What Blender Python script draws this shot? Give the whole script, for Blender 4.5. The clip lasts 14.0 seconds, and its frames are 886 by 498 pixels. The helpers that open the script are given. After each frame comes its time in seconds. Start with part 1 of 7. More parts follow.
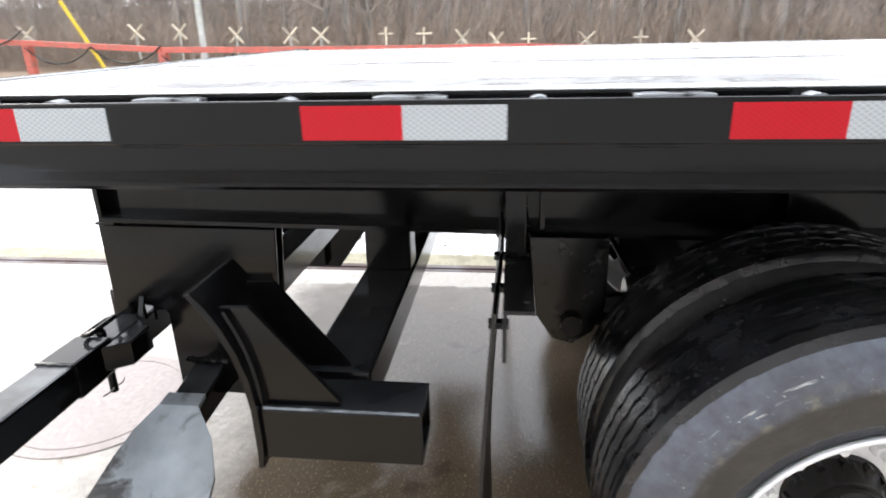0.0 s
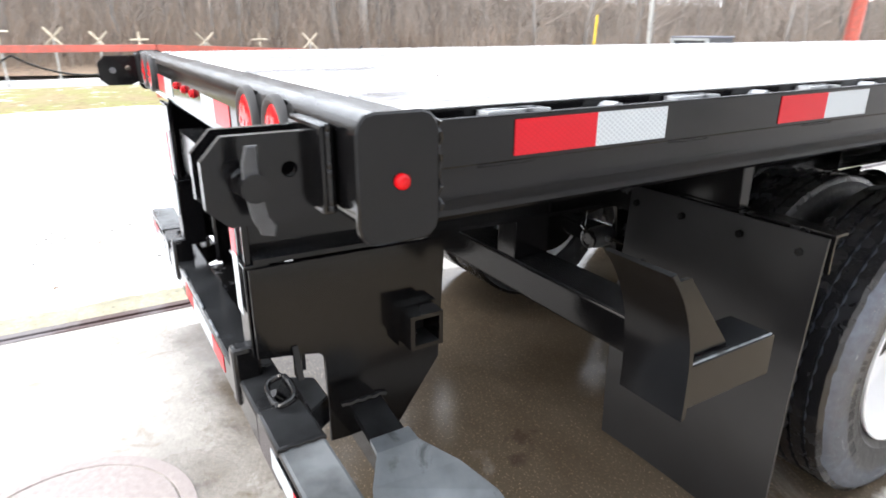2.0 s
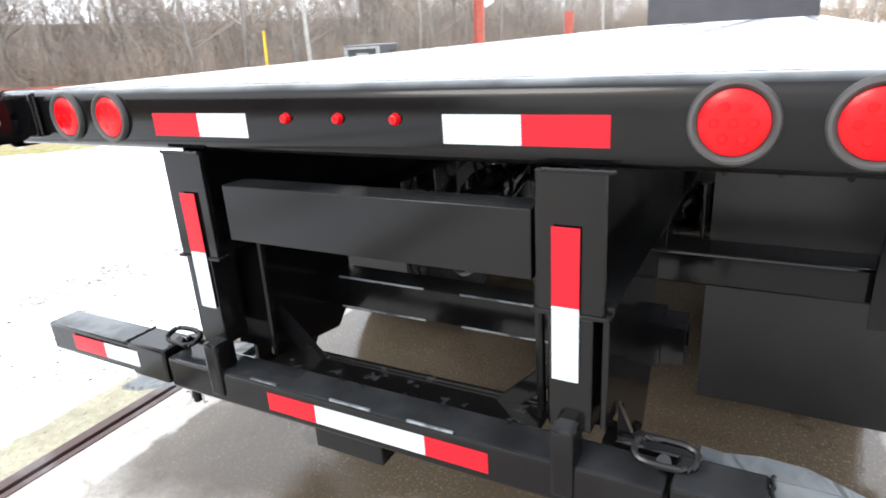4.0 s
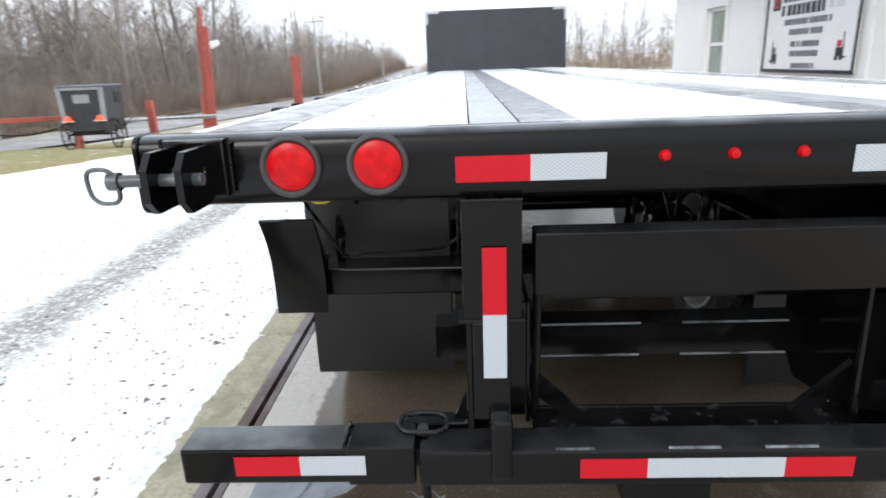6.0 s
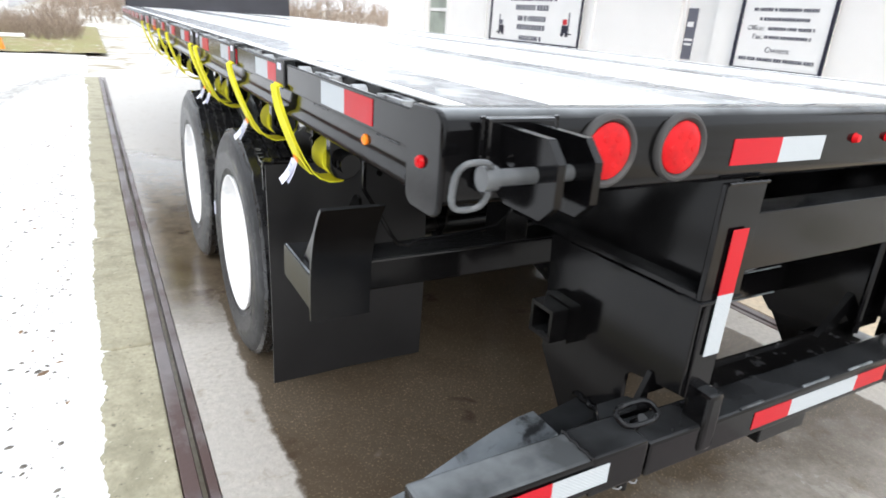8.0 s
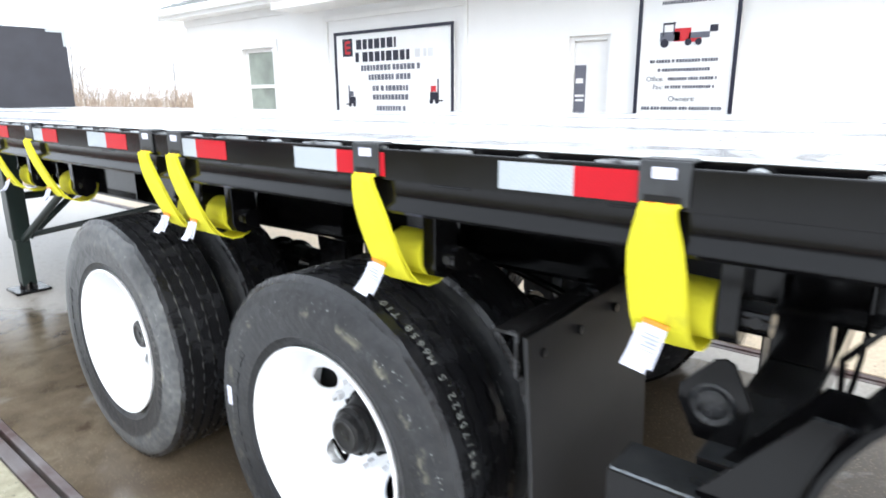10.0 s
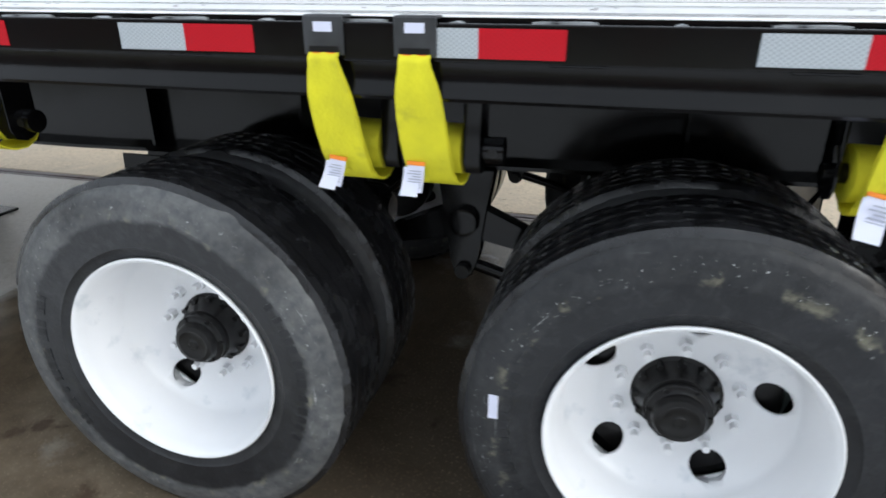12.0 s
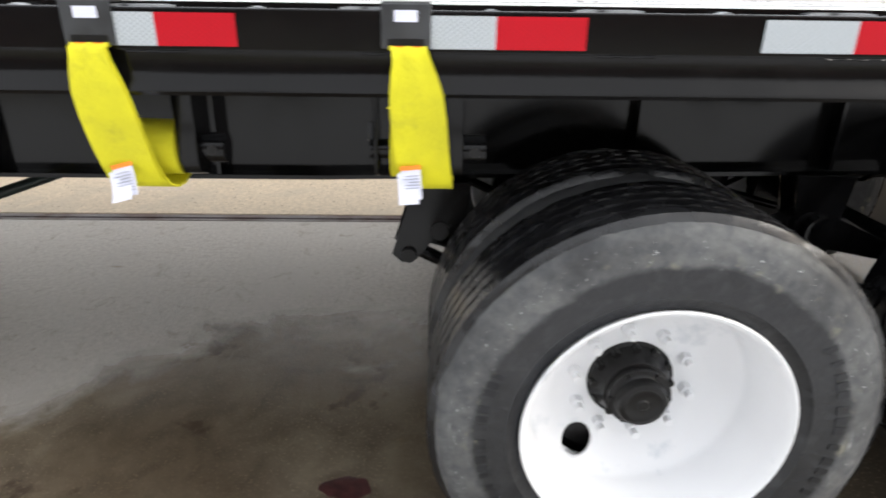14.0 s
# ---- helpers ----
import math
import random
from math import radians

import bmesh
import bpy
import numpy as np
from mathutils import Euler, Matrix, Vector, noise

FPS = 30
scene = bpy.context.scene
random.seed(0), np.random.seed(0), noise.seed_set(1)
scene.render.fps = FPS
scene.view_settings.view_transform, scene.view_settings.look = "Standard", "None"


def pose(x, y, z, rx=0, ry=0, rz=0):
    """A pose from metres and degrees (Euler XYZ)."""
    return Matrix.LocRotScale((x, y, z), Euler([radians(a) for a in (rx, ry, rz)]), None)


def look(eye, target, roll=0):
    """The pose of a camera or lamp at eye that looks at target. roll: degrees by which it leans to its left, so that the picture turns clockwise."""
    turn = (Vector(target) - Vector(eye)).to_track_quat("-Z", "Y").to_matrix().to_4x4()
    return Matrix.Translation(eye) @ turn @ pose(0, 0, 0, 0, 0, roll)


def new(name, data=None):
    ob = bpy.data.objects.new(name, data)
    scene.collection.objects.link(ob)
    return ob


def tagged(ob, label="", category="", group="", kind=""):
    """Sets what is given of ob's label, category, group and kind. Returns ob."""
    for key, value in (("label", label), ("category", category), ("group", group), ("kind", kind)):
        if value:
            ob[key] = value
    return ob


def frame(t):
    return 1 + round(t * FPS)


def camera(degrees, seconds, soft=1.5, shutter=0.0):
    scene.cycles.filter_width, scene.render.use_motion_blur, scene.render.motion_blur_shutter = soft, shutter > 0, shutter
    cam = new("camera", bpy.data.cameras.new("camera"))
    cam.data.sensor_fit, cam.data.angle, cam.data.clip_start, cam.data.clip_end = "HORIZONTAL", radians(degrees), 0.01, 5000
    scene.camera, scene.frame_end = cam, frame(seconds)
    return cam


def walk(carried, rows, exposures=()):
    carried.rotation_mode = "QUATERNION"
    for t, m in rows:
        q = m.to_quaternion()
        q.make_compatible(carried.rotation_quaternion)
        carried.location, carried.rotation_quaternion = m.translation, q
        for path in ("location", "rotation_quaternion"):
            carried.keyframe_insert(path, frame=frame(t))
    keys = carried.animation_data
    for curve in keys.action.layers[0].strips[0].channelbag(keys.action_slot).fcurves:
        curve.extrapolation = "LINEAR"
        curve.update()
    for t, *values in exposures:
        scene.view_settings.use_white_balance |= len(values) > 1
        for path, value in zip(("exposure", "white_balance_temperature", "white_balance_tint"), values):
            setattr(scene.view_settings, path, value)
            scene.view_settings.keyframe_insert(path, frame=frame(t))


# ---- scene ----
cam = camera(71.5, 14.0, soft=1.7, shutter=0.3)
PATH = [
    (0, (2.162, 1.201, 1.458), (0.29, 0.983, 0.789), -1.3),
    (0.5, (2.182, 0.8, 1.462), (0.276, 0.951, 0.876), 0.5),
    (1, (2.158, 0.424, 1.476), (0.295, 0.866, 0.901), 0.4),
    (1.5, (2.031, 0.048, 1.467), (0.223, 0.631, 0.841), 0.6),
    (2, (1.941, -0.289, 1.475), (0.321, 0.671, 0.799), 0.1),
    (2.5, (1.729, -0.546, 1.444), (0.216, 0.62, 0.851), 0.4),
    (2.7, (1.604, -0.639, 1.438), (0.129, 0.566, 0.827), -0.8),
    (4.8, (0.307, -1.262, 1.512), (-0.166, 0.534, 0.918), -2.3),
    (5, (0.179, -1.316, 1.524), (-0.228, 0.503, 0.951), -2.3),
    (5.5, (-0.205, -1.325, 1.499), (-0.540, 0.509, 0.927), -5.0),
    (6, (-0.553, -1.285, 1.506), (-0.633, 0.580, 0.942), -2.1),
    (6.5, (-0.880, -1.242, 1.515), (-0.574, 0.576, 0.880), -0.4),
    (7, (-1.169, -1.102, 1.501), (-0.738, 0.693, 0.871), -1.7),
    (7.2, (-1.271, -1.050, 1.510), (-0.763, 0.720, 0.868), -0.2),
    (9.3, (-2.169, 0.004, 1.472), (-0.766, 1.264, 0.804), 1.7),
    (9.5, (-2.18, 0.193, 1.449), (-0.75, 1.454, 0.844), 0.3),
    (10, (-2.2, 0.637, 1.471), (-0.697, 1.866, 0.99), -0.4),
    (10.3, (-2.26, 0.893, 1.515), (-0.757, 2.122, 1.035), -3.3),
    (10.5, (-2.314, 1.036, 1.535), (-0.851, 2.309, 1.045), -4.3),
    (11, (-2.345, 1.452, 1.512), (-0.852, 2.703, 1.055), -6.2),
    (11.5, (-2.346, 1.798, 1.424), (-0.654, 2.663, 0.801), -0.9),
    (12, (-2.375, 2.126, 1.417), (-0.594, 2.6, 0.641), 0.1),
    (12.5, (-2.322, 2.548, 1.417), (-0.5, 2.952, 0.697), -3.0),
    (13, (-2.344, 2.934, 1.408), (-0.483, 3.061, 0.687), -1.6),
    (13.5, (-2.361, 3.282, 1.39), (-0.508, 3.289, 0.636), 0.6),
    (14, (-2.308, 3.678, 1.387), (-0.461, 3.641, 0.621), 0.8),
]
walk(cam, [(t, look(eye, target, roll)) for t, eye, target, roll in PATH], exposures=((0, 1.65, 6400, 10), (1, 1.75, 6400, 10), (2.5, 1.92, 6350, 10), (5, 1.28, 6250, 8), (5.5, 1.0, 6200, 8), (6, 0.8, 6150, 8), (6.5, 0.55, 6250, 8), (7, 0.75, 6400, 9), (9.5, 1.5, 6150, 7), (10, 1.54, 6100, 7), (11, 0.8, 6100, 7), (11.5, 0.75, 6100, 7), (12, 0.6, 6050, 6), (12.5, 1.0, 6300, 8), (13, 1.1, 6350, 8), (14, 1.0, 6600, 9)))

# ---- world, sun and exposure ----
world = bpy.data.worlds.new("overcast_sky")
scene.world = world
world.use_nodes = True
wn, wl = world.node_tree.nodes, world.node_tree.links
wbg = wn["Background"]
wsky = wn.new("ShaderNodeTexSky")
wsky.sky_type = "NISHITA"
wsky.sun_disc = False
wsky.sun_elevation = radians(28)
wsky.sun_rotation = radians(200)
wsky.air_density, wsky.dust_density, wsky.ozone_density = 1.0, 8.0, 1.0
wscale = wn.new("ShaderNodeVectorMath")
wscale.operation = "SCALE"
wscale.inputs["Scale"].default_value = 0.10
wl.new(wsky.outputs[0], wscale.inputs[0])
wmix = wn.new("ShaderNodeMix")
wmix.data_type = "RGBA"
wmix.inputs["Factor"].default_value = 0.82          # cloud cover
wl.new(wscale.outputs[0], wmix.inputs["A"])
wmix.inputs["B"].default_value = (0.965, 0.99, 1.045, 1)
wl.new(wmix.outputs["Result"], wbg.inputs[0])
wbg.inputs[1].default_value = 1.0
sun_data = bpy.data.lights.new("sun", "SUN")
sun_data.energy, sun_data.angle, sun_data.color = 0.6, radians(25), (1, 0.98, 0.95)
sun = new("sun", sun_data)
sun.matrix_world = look((-20, -40, 30), (0, 3, 0))
scene.view_settings.exposure = 1.0


# ---- materials ----
def material(name, base, rough=0.5, metal=0.0, noise_scale=6.0, spread=0.12, bump=0.15, bump_scale=60.0, coat=0.0,
             second=None, second_scale=2.0, second_lo=0.45, second_hi=0.7, rough2=None, random_tone=0.0, spec=0.5, distort=0.0):
    """A painted or natural surface: base colour with grain, stains of a second colour, varied gloss and fine relief."""
    m = bpy.data.materials.new(name)
    m.use_nodes = True
    n, l = m.node_tree.nodes, m.node_tree.links
    b = n["Principled BSDF"]
    b.inputs["Metallic"].default_value = metal
    b.inputs["Specular IOR Level"].default_value = spec
    b.inputs["Coat Weight"].default_value = coat
    b.inputs["Coat Roughness"].default_value = 0.08
    co = n.new("ShaderNodeTexCoord")
    t1 = n.new("ShaderNodeTexNoise")
    t1.inputs["Scale"].default_value, t1.inputs["Detail"].default_value = noise_scale, 6
    l.new(co.outputs["Object"], t1.inputs["Vector"])
    r1 = n.new("ShaderNodeValToRGB")
    r1.color_ramp.elements[0].position, r1.color_ramp.elements[1].position = 0.3, 0.7
    r1.color_ramp.elements[0].color = (*[c * (1 - spread) for c in base], 1)
    r1.color_ramp.elements[1].color = (*[min(1, c * (1 + spread)) for c in base], 1)
    l.new(t1.outputs["Fac"], r1.inputs["Fac"])
    colour = r1.outputs["Color"]
    rough_out = None
    if second is not None:
        t2 = n.new("ShaderNodeTexNoise")
        t2.inputs["Scale"].default_value, t2.inputs["Detail"].default_value = second_scale, 8
        t2.inputs["Roughness"].default_value, t2.inputs["Distortion"].default_value = 0.62, distort
        l.new(co.outputs["Object"], t2.inputs["Vector"])
        r2 = n.new("ShaderNodeMapRange")
        r2.inputs["From Min"].default_value, r2.inputs["From Max"].default_value = second_lo, second_hi
        l.new(t2.outputs["Fac"], r2.inputs["Value"])
        mx = n.new("ShaderNodeMix")
        mx.data_type = "RGBA"
        l.new(r2.outputs["Result"], mx.inputs["Factor"])
        l.new(colour, mx.inputs["A"])
        mx.inputs["B"].default_value = (*second, 1)
        colour = mx.outputs["Result"]
        if rough2 is not None:
            mr = n.new("ShaderNodeMapRange")
            mr.inputs["To Min"].default_value, mr.inputs["To Max"].default_value = rough, rough2
            l.new(r2.outputs["Result"], mr.inputs["Value"])
            rough_out = mr.outputs["Result"]
    if random_tone:
        info = n.new("ShaderNodeObjectInfo")
        mr = n.new("ShaderNodeMapRange")
        mr.inputs["To Min"].default_value, mr.inputs["To Max"].default_value = 1 - random_tone, 1 + random_tone
        l.new(info.outputs["Random"], mr.inputs["Value"])
        hs = n.new("ShaderNodeHueSaturation")
        l.new(mr.outputs["Result"], hs.inputs["Value"])
        l.new(colour, hs.inputs["Color"])
        colour = hs.outputs["Color"]
    l.new(colour, b.inputs["Base Color"])
    if rough_out is None:
        mr = n.new("ShaderNodeMapRange")
        mr.inputs["To Min"].default_value, mr.inputs["To Max"].default_value = rough * 0.8, min(1, rough * 1.25)
        l.new(t1.outputs["Fac"], mr.inputs["Value"])
        rough_out = mr.outputs["Result"]
    l.new(rough_out, b.inputs["Roughness"])
    if bump:
        t3 = n.new("ShaderNodeTexNoise")
        t3.inputs["Scale"].default_value, t3.inputs["Detail"].default_value = bump_scale, 5
        l.new(co.outputs["Object"], t3.inputs["Vector"])
        bp = n.new("ShaderNodeBump")
        bp.inputs["Strength"].default_value, bp.inputs["Distance"].default_value = bump, 0.004
        l.new(t3.outputs["Fac"], bp.inputs["Height"])
        l.new(bp.outputs["Normal"], b.inputs["Normal"])
    return m


BLACK = material("black_paint", (0.0033, 0.0032, 0.0036), 0.13, noise_scale=3, spread=0.3, bump=0.035, bump_scale=16, spec=0.24,
                 second=(0.006, 0.0058, 0.006), second_scale=4, second_lo=0.52, second_hi=0.75, rough2=0.24)
# same paint as BLACK, for parts that get the stronger painted sheen
BLACK_SKYLIT = material("skylit_black_paint", (0.0033, 0.0032, 0.0036), 0.13, noise_scale=3, spread=0.3, bump=0.04, bump_scale=16, spec=0.24,
                       second=(0.006, 0.0058, 0.006), second_scale=4, second_lo=0.52, second_hi=0.75, rough2=0.24)


def skylit(m, tint, strength):
    """Lightens faces that look up: the sky's sheen is painted into the colour."""
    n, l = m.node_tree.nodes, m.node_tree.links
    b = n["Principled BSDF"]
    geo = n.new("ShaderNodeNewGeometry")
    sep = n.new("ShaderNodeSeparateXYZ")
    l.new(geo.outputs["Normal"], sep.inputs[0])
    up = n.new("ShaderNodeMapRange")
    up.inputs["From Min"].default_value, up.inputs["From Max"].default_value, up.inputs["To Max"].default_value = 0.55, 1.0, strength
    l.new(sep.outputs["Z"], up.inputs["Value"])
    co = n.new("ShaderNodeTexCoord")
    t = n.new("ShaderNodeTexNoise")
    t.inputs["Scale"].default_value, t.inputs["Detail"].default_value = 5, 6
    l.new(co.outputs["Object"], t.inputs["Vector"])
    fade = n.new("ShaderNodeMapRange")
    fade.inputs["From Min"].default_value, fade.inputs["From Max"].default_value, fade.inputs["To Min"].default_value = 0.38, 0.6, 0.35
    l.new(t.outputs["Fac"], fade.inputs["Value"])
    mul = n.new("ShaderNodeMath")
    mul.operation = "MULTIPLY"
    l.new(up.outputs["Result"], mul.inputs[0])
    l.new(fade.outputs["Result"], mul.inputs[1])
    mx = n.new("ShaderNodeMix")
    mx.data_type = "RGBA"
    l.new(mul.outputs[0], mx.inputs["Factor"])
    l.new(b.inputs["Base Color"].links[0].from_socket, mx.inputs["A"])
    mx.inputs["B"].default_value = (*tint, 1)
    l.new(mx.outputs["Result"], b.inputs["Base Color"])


# pale tints that imitate sky reflection on upper faces
skylit(BLACK, (0.10, 0.107, 0.115), 0.28)
skylit(BLACK_SKYLIT, (0.30, 0.325, 0.345), 0.62)
PIN_STEEL = material("dull_pin_steel", (0.10, 0.106, 0.112), 0.38, metal=0.3, noise_scale=14, spread=0.35)
PIN_DARK = material("dark_pin_steel", (0.040, 0.042, 0.046), 0.40, metal=0.2, noise_scale=14, spread=0.4)
BLACK_SPECKLED = material("speckled_black_paint", (0.005, 0.0048, 0.005), 0.16, noise_scale=3, spread=0.3, bump=0.08, bump_scale=16, spec=0.3,
                       second=(0.03, 0.031, 0.033), second_scale=14, second_lo=0.56, second_hi=0.66, rough2=0.4)
CHIPPED = material("chipped_pale_steel", (0.36, 0.38, 0.40), 0.45, metal=0.1, noise_scale=20, spread=0.3, second=(0.03, 0.031, 0.034), second_scale=14, second_lo=0.52, second_hi=0.6, distort=1.0)
GREASE = material("dark_grease", (0.02, 0.021, 0.023), 0.25, noise_scale=30, spread=0.5, bump=0.9, bump_scale=70)
HOOK = material("dark_hook_steel", (0.035, 0.037, 0.04), 0.4, metal=0.2, noise_scale=14, spread=0.4)
BLACK_RUB = material("black_rubber_sheet", (0.008, 0.008, 0.009), 0.36, noise_scale=5, spread=0.3, bump=0.06, bump_scale=12, spec=0.4)
GREEN_BLACK = material("dark_leg_paint", (0.012, 0.022, 0.02), 0.35, spread=0.3)
WORN = material("worn_grey_steel", (0.21, 0.235, 0.26), 0.38, metal=0.25, noise_scale=9, spread=0.25, second=(0.03, 0.032, 0.035), second_scale=5, second_lo=0.5, second_hi=0.62, distort=1.2)
STEEL = material("bare_steel", (0.32, 0.33, 0.34), 0.35, metal=0.9, spread=0.2)
RUST = material("rusty_steel", (0.085, 0.058, 0.052), 0.6, noise_scale=14, spread=0.35, second=(0.05, 0.04, 0.04), second_scale=8, bump=0.3)
EDGE_STEEL = material("weathered_edge_steel", (0.17, 0.152, 0.155), 0.45, metal=0.1, noise_scale=6, spread=0.2, second=(0.075, 0.042, 0.038), second_scale=1.6, second_lo=0.44, second_hi=0.58, distort=0.6, bump=0.3)
ALU = material("wet_aluminium_plank", (0.86, 0.87, 0.88), 0.34, metal=0.3, noise_scale=2.5, spread=0.05, bump=0.10, bump_scale=30,
               second=(0.66, 0.68, 0.70), second_scale=3, second_lo=0.60, second_hi=0.82, rough2=0.22)
ALU_DULL = material("dull_aluminium_plank", (0.52, 0.54, 0.56), 0.30, metal=0.4, noise_scale=4, spread=0.12, bump=0.12, bump_scale=30,
                    second=(0.74, 0.76, 0.78), second_scale=4, second_lo=0.52, second_hi=0.66, rough2=0.2)
NAILER = material("dark_wet_wood", (0.20, 0.205, 0.215), 0.26, noise_scale=12, spread=0.45, bump=0.2, bump_scale=18,
                  second=(0.52, 0.54, 0.56), second_scale=4.5, second_lo=0.46, second_hi=0.60, rough2=0.16, distort=1.8)
TYRE_TREAD = material("tyre_tread", (0.010, 0.0102, 0.0115), 0.24, noise_scale=10, spread=0.35, bump=0.35, bump_scale=45, second=(0.022, 0.023, 0.026), second_scale=11, second_lo=0.50, second_hi=0.72, rough2=0.4, distort=0.5)
RIM = material("white_rim_paint", (0.80, 0.81, 0.83), 0.35, noise_scale=3, spread=0.04, bump=0.05,
               second=(0.56, 0.60, 0.64), second_scale=9, second_lo=0.60, second_hi=0.78, coat=0.2)
HUB = material("black_hub", (0.006, 0.0058, 0.006), 0.3, bump=0.2, spec=0.28)
RED_LENS = material("red_lens", (0.46, 0.0025, 0.006), 0.2, noise_scale=40, spread=0.22, bump=0.18, bump_scale=70, spec=0.22)
AMBER = material("amber_lens", (0.85, 0.22, 0.01), 0.2, bump=0.05)
GROMMET = material("black_grommet", (0.035, 0.034, 0.034), 0.55, spread=0.25)
YELLOW = material("yellow_webbing", (0.70, 0.655, 0.016), 0.75, noise_scale=10, spread=0.14, bump=0.5, bump_scale=140,
                  second=(0.34, 0.31, 0.03), second_scale=9, second_lo=0.56, second_hi=0.8)
STENCIL = material("worn_grey_stencil", (0.20, 0.21, 0.20), 0.7, noise_scale=60, spread=0.5, bump=0)
YELLOW_DARK = material("sewn_seam", (0.60, 0.55, 0.014), 0.8, bump=0)
PAPER = material("white_tag", (0.66, 0.68, 0.82), 0.6, spread=0.05, bump=0.05)
PRINT = material("grey_print", (0.30, 0.32, 0.40), 0.7, spread=0.1, bump=0)
ORANGE_TAG = material("orange_tag", (0.85, 0.25, 0.02), 0.6, spread=0.05, bump=0)
RED_PAINT = material("faded_red_paint", (0.42, 0.085, 0.06), 0.55, noise_scale=5, spread=0.2, second=(0.23, 0.09, 0.07), second_scale=7, bump=0.2)
WHITE_WALL = material("white_painted_block", (0.83, 0.83, 0.83), 0.6, noise_scale=1.5, spread=0.03, bump=0.25, bump_scale=25)
WHITE_TRIM = material("white_trim", (0.80, 0.80, 0.80), 0.45, spread=0.03, bump=0.05)
DOOR_GREY = material("pale_door", (0.66, 0.67, 0.69), 0.5, spread=0.05, bump=0.05)
SHINGLE = material("grey_green_shingle", (0.17, 0.185, 0.18), 0.85, noise_scale=18, spread=0.35, bump=0.4, bump_scale=40, random_tone=0.2)
SIGN_WHITE = material("sign_white", (0.82, 0.83, 0.84), 0.35, spread=0.02, bump=0)
SIGN_BLACK = material("sign_black", (0.012, 0.013, 0.03), 0.4, bump=0)
SIGN_RED = material("sign_red", (0.55, 0.02, 0.03), 0.4, bump=0)
SIGN_GREY = material("sign_grey", (0.12, 0.125, 0.16), 0.5, bump=0)
BLIND = material("green_window_film", (0.30, 0.34, 0.30), 0.6, noise_scale=3, spread=0.25)
GLASS_DARK = material("dark_glass", (0.03, 0.035, 0.035), 0.06, spread=0.1, bump=0)
BARK = material("grey_bark", (0.23, 0.215, 0.20), 0.9, noise_scale=1.2, spread=0.3, bump=0, random_tone=0.3)
TWIG = material("brown_twigs", (0.32, 0.275, 0.24), 0.9, noise_scale=0.7, spread=0.3, bump=0, random_tone=0.25)
BRUSH = material("dry_brush", (0.30, 0.235, 0.185), 0.9, noise_scale=0.5, spread=0.4, bump=0)
WOODPOLE = material("weathered_pole", (0.42, 0.42, 0.40), 0.8, noise_scale=5, spread=0.2)
PALE_WOOD = material("pale_wood", (0.55, 0.48, 0.38), 0.75, spread=0.2, random_tone=0.35)
YELLOW_PLASTIC = material("yellow_guard", (0.70, 0.48, 0.03), 0.5)
SLATE = material("blue_black_panel", (0.026, 0.027, 0.036), 0.5, noise_scale=4, spread=0.2, bump=0.15, bump_scale=15)
PEBBLE = material("dark_pebble", (0.13, 0.12, 0.105), 0.7, noise_scale=30, spread=0.5, bump=0)
GRAVEL = material("grey_gravel", (0.30, 0.29, 0.275), 0.8, noise_scale=30, spread=0.5, bump=0)
MAROON = material("maroon_leaf", (0.055, 0.018, 0.018), 0.3, noise_scale=30, spread=0.4, bump=0.3)
LEAF = material("dead_leaf", (0.17, 0.11, 0.065), 0.8, noise_scale=12, spread=0.5, bump=0)
WEED = material("green_weed", (0.11, 0.125, 0.05), 0.8, noise_scale=6, spread=0.4, bump=0)
BUGGY = material("slate_buggy_body", (0.022, 0.026, 0.034), 0.4, spread=0.25)
BUGGY_TRIM = material("grey_buggy_trim", (0.26, 0.28, 0.30), 0.5, spread=0.15)
LAMP_LIT = material("lit_tail_lamp", (0.8, 0.08, 0.02), 0.3, bump=0)
LAMP_LIT.node_tree.nodes["Principled BSDF"].inputs["Emission Color"].default_value = (1.0, 0.09, 0.02, 1)
LAMP_LIT.node_tree.nodes["Principled BSDF"].inputs["Emission Strength"].default_value = 0.5


def pattern_tape(name, base, line, scale):
    """Retroreflective sheeting with a fine diagonal lattice."""
    m = material(name, base, 0.3, noise_scale=30, spread=0.05, bump=0, spec=0.2)
    n, l = m.node_tree.nodes, m.node_tree.links
    b = n["Principled BSDF"]
    co = n.new("ShaderNodeTexCoord")

    def stripes(*axis):
        """Distance from the middle of slanting lines, 0 to 0.5."""
        dot = n.new("ShaderNodeVectorMath")
        dot.operation = "DOT_PRODUCT"
        dot.inputs[1].default_value = [a * scale for a in axis]
        l.new(co.outputs["Object"], dot.inputs[0])
        fold = n.new("ShaderNodeMath")
        fold.operation = "PINGPONG"
        fold.inputs[1].default_value = 0.5
        l.new(dot.outputs["Value"], fold.inputs[0])
        return fold.outputs[0]

    near = n.new("ShaderNodeMath")
    near.operation = "MINIMUM"
    l.new(stripes(0.7, 0.7, 1.0), near.inputs[0])
    l.new(stripes(0.7, 0.7, -1.0), near.inputs[1])
    r = n.new("ShaderNodeMapRange")
    r.inputs["From Min"].default_value, r.inputs["From Max"].default_value = 0.09, 0.15
    l.new(near.outputs[0], r.inputs["Value"])
    mx = n.new("ShaderNodeMix")
    mx.data_type = "RGBA"
    mx.inputs["A"].default_value, mx.inputs["B"].default_value = (*line, 1), (*base, 1)
    l.new(r.outputs["Result"], mx.inputs["Factor"])
    l.new(mx.outputs["Result"], b.inputs["Base Color"])
    return m


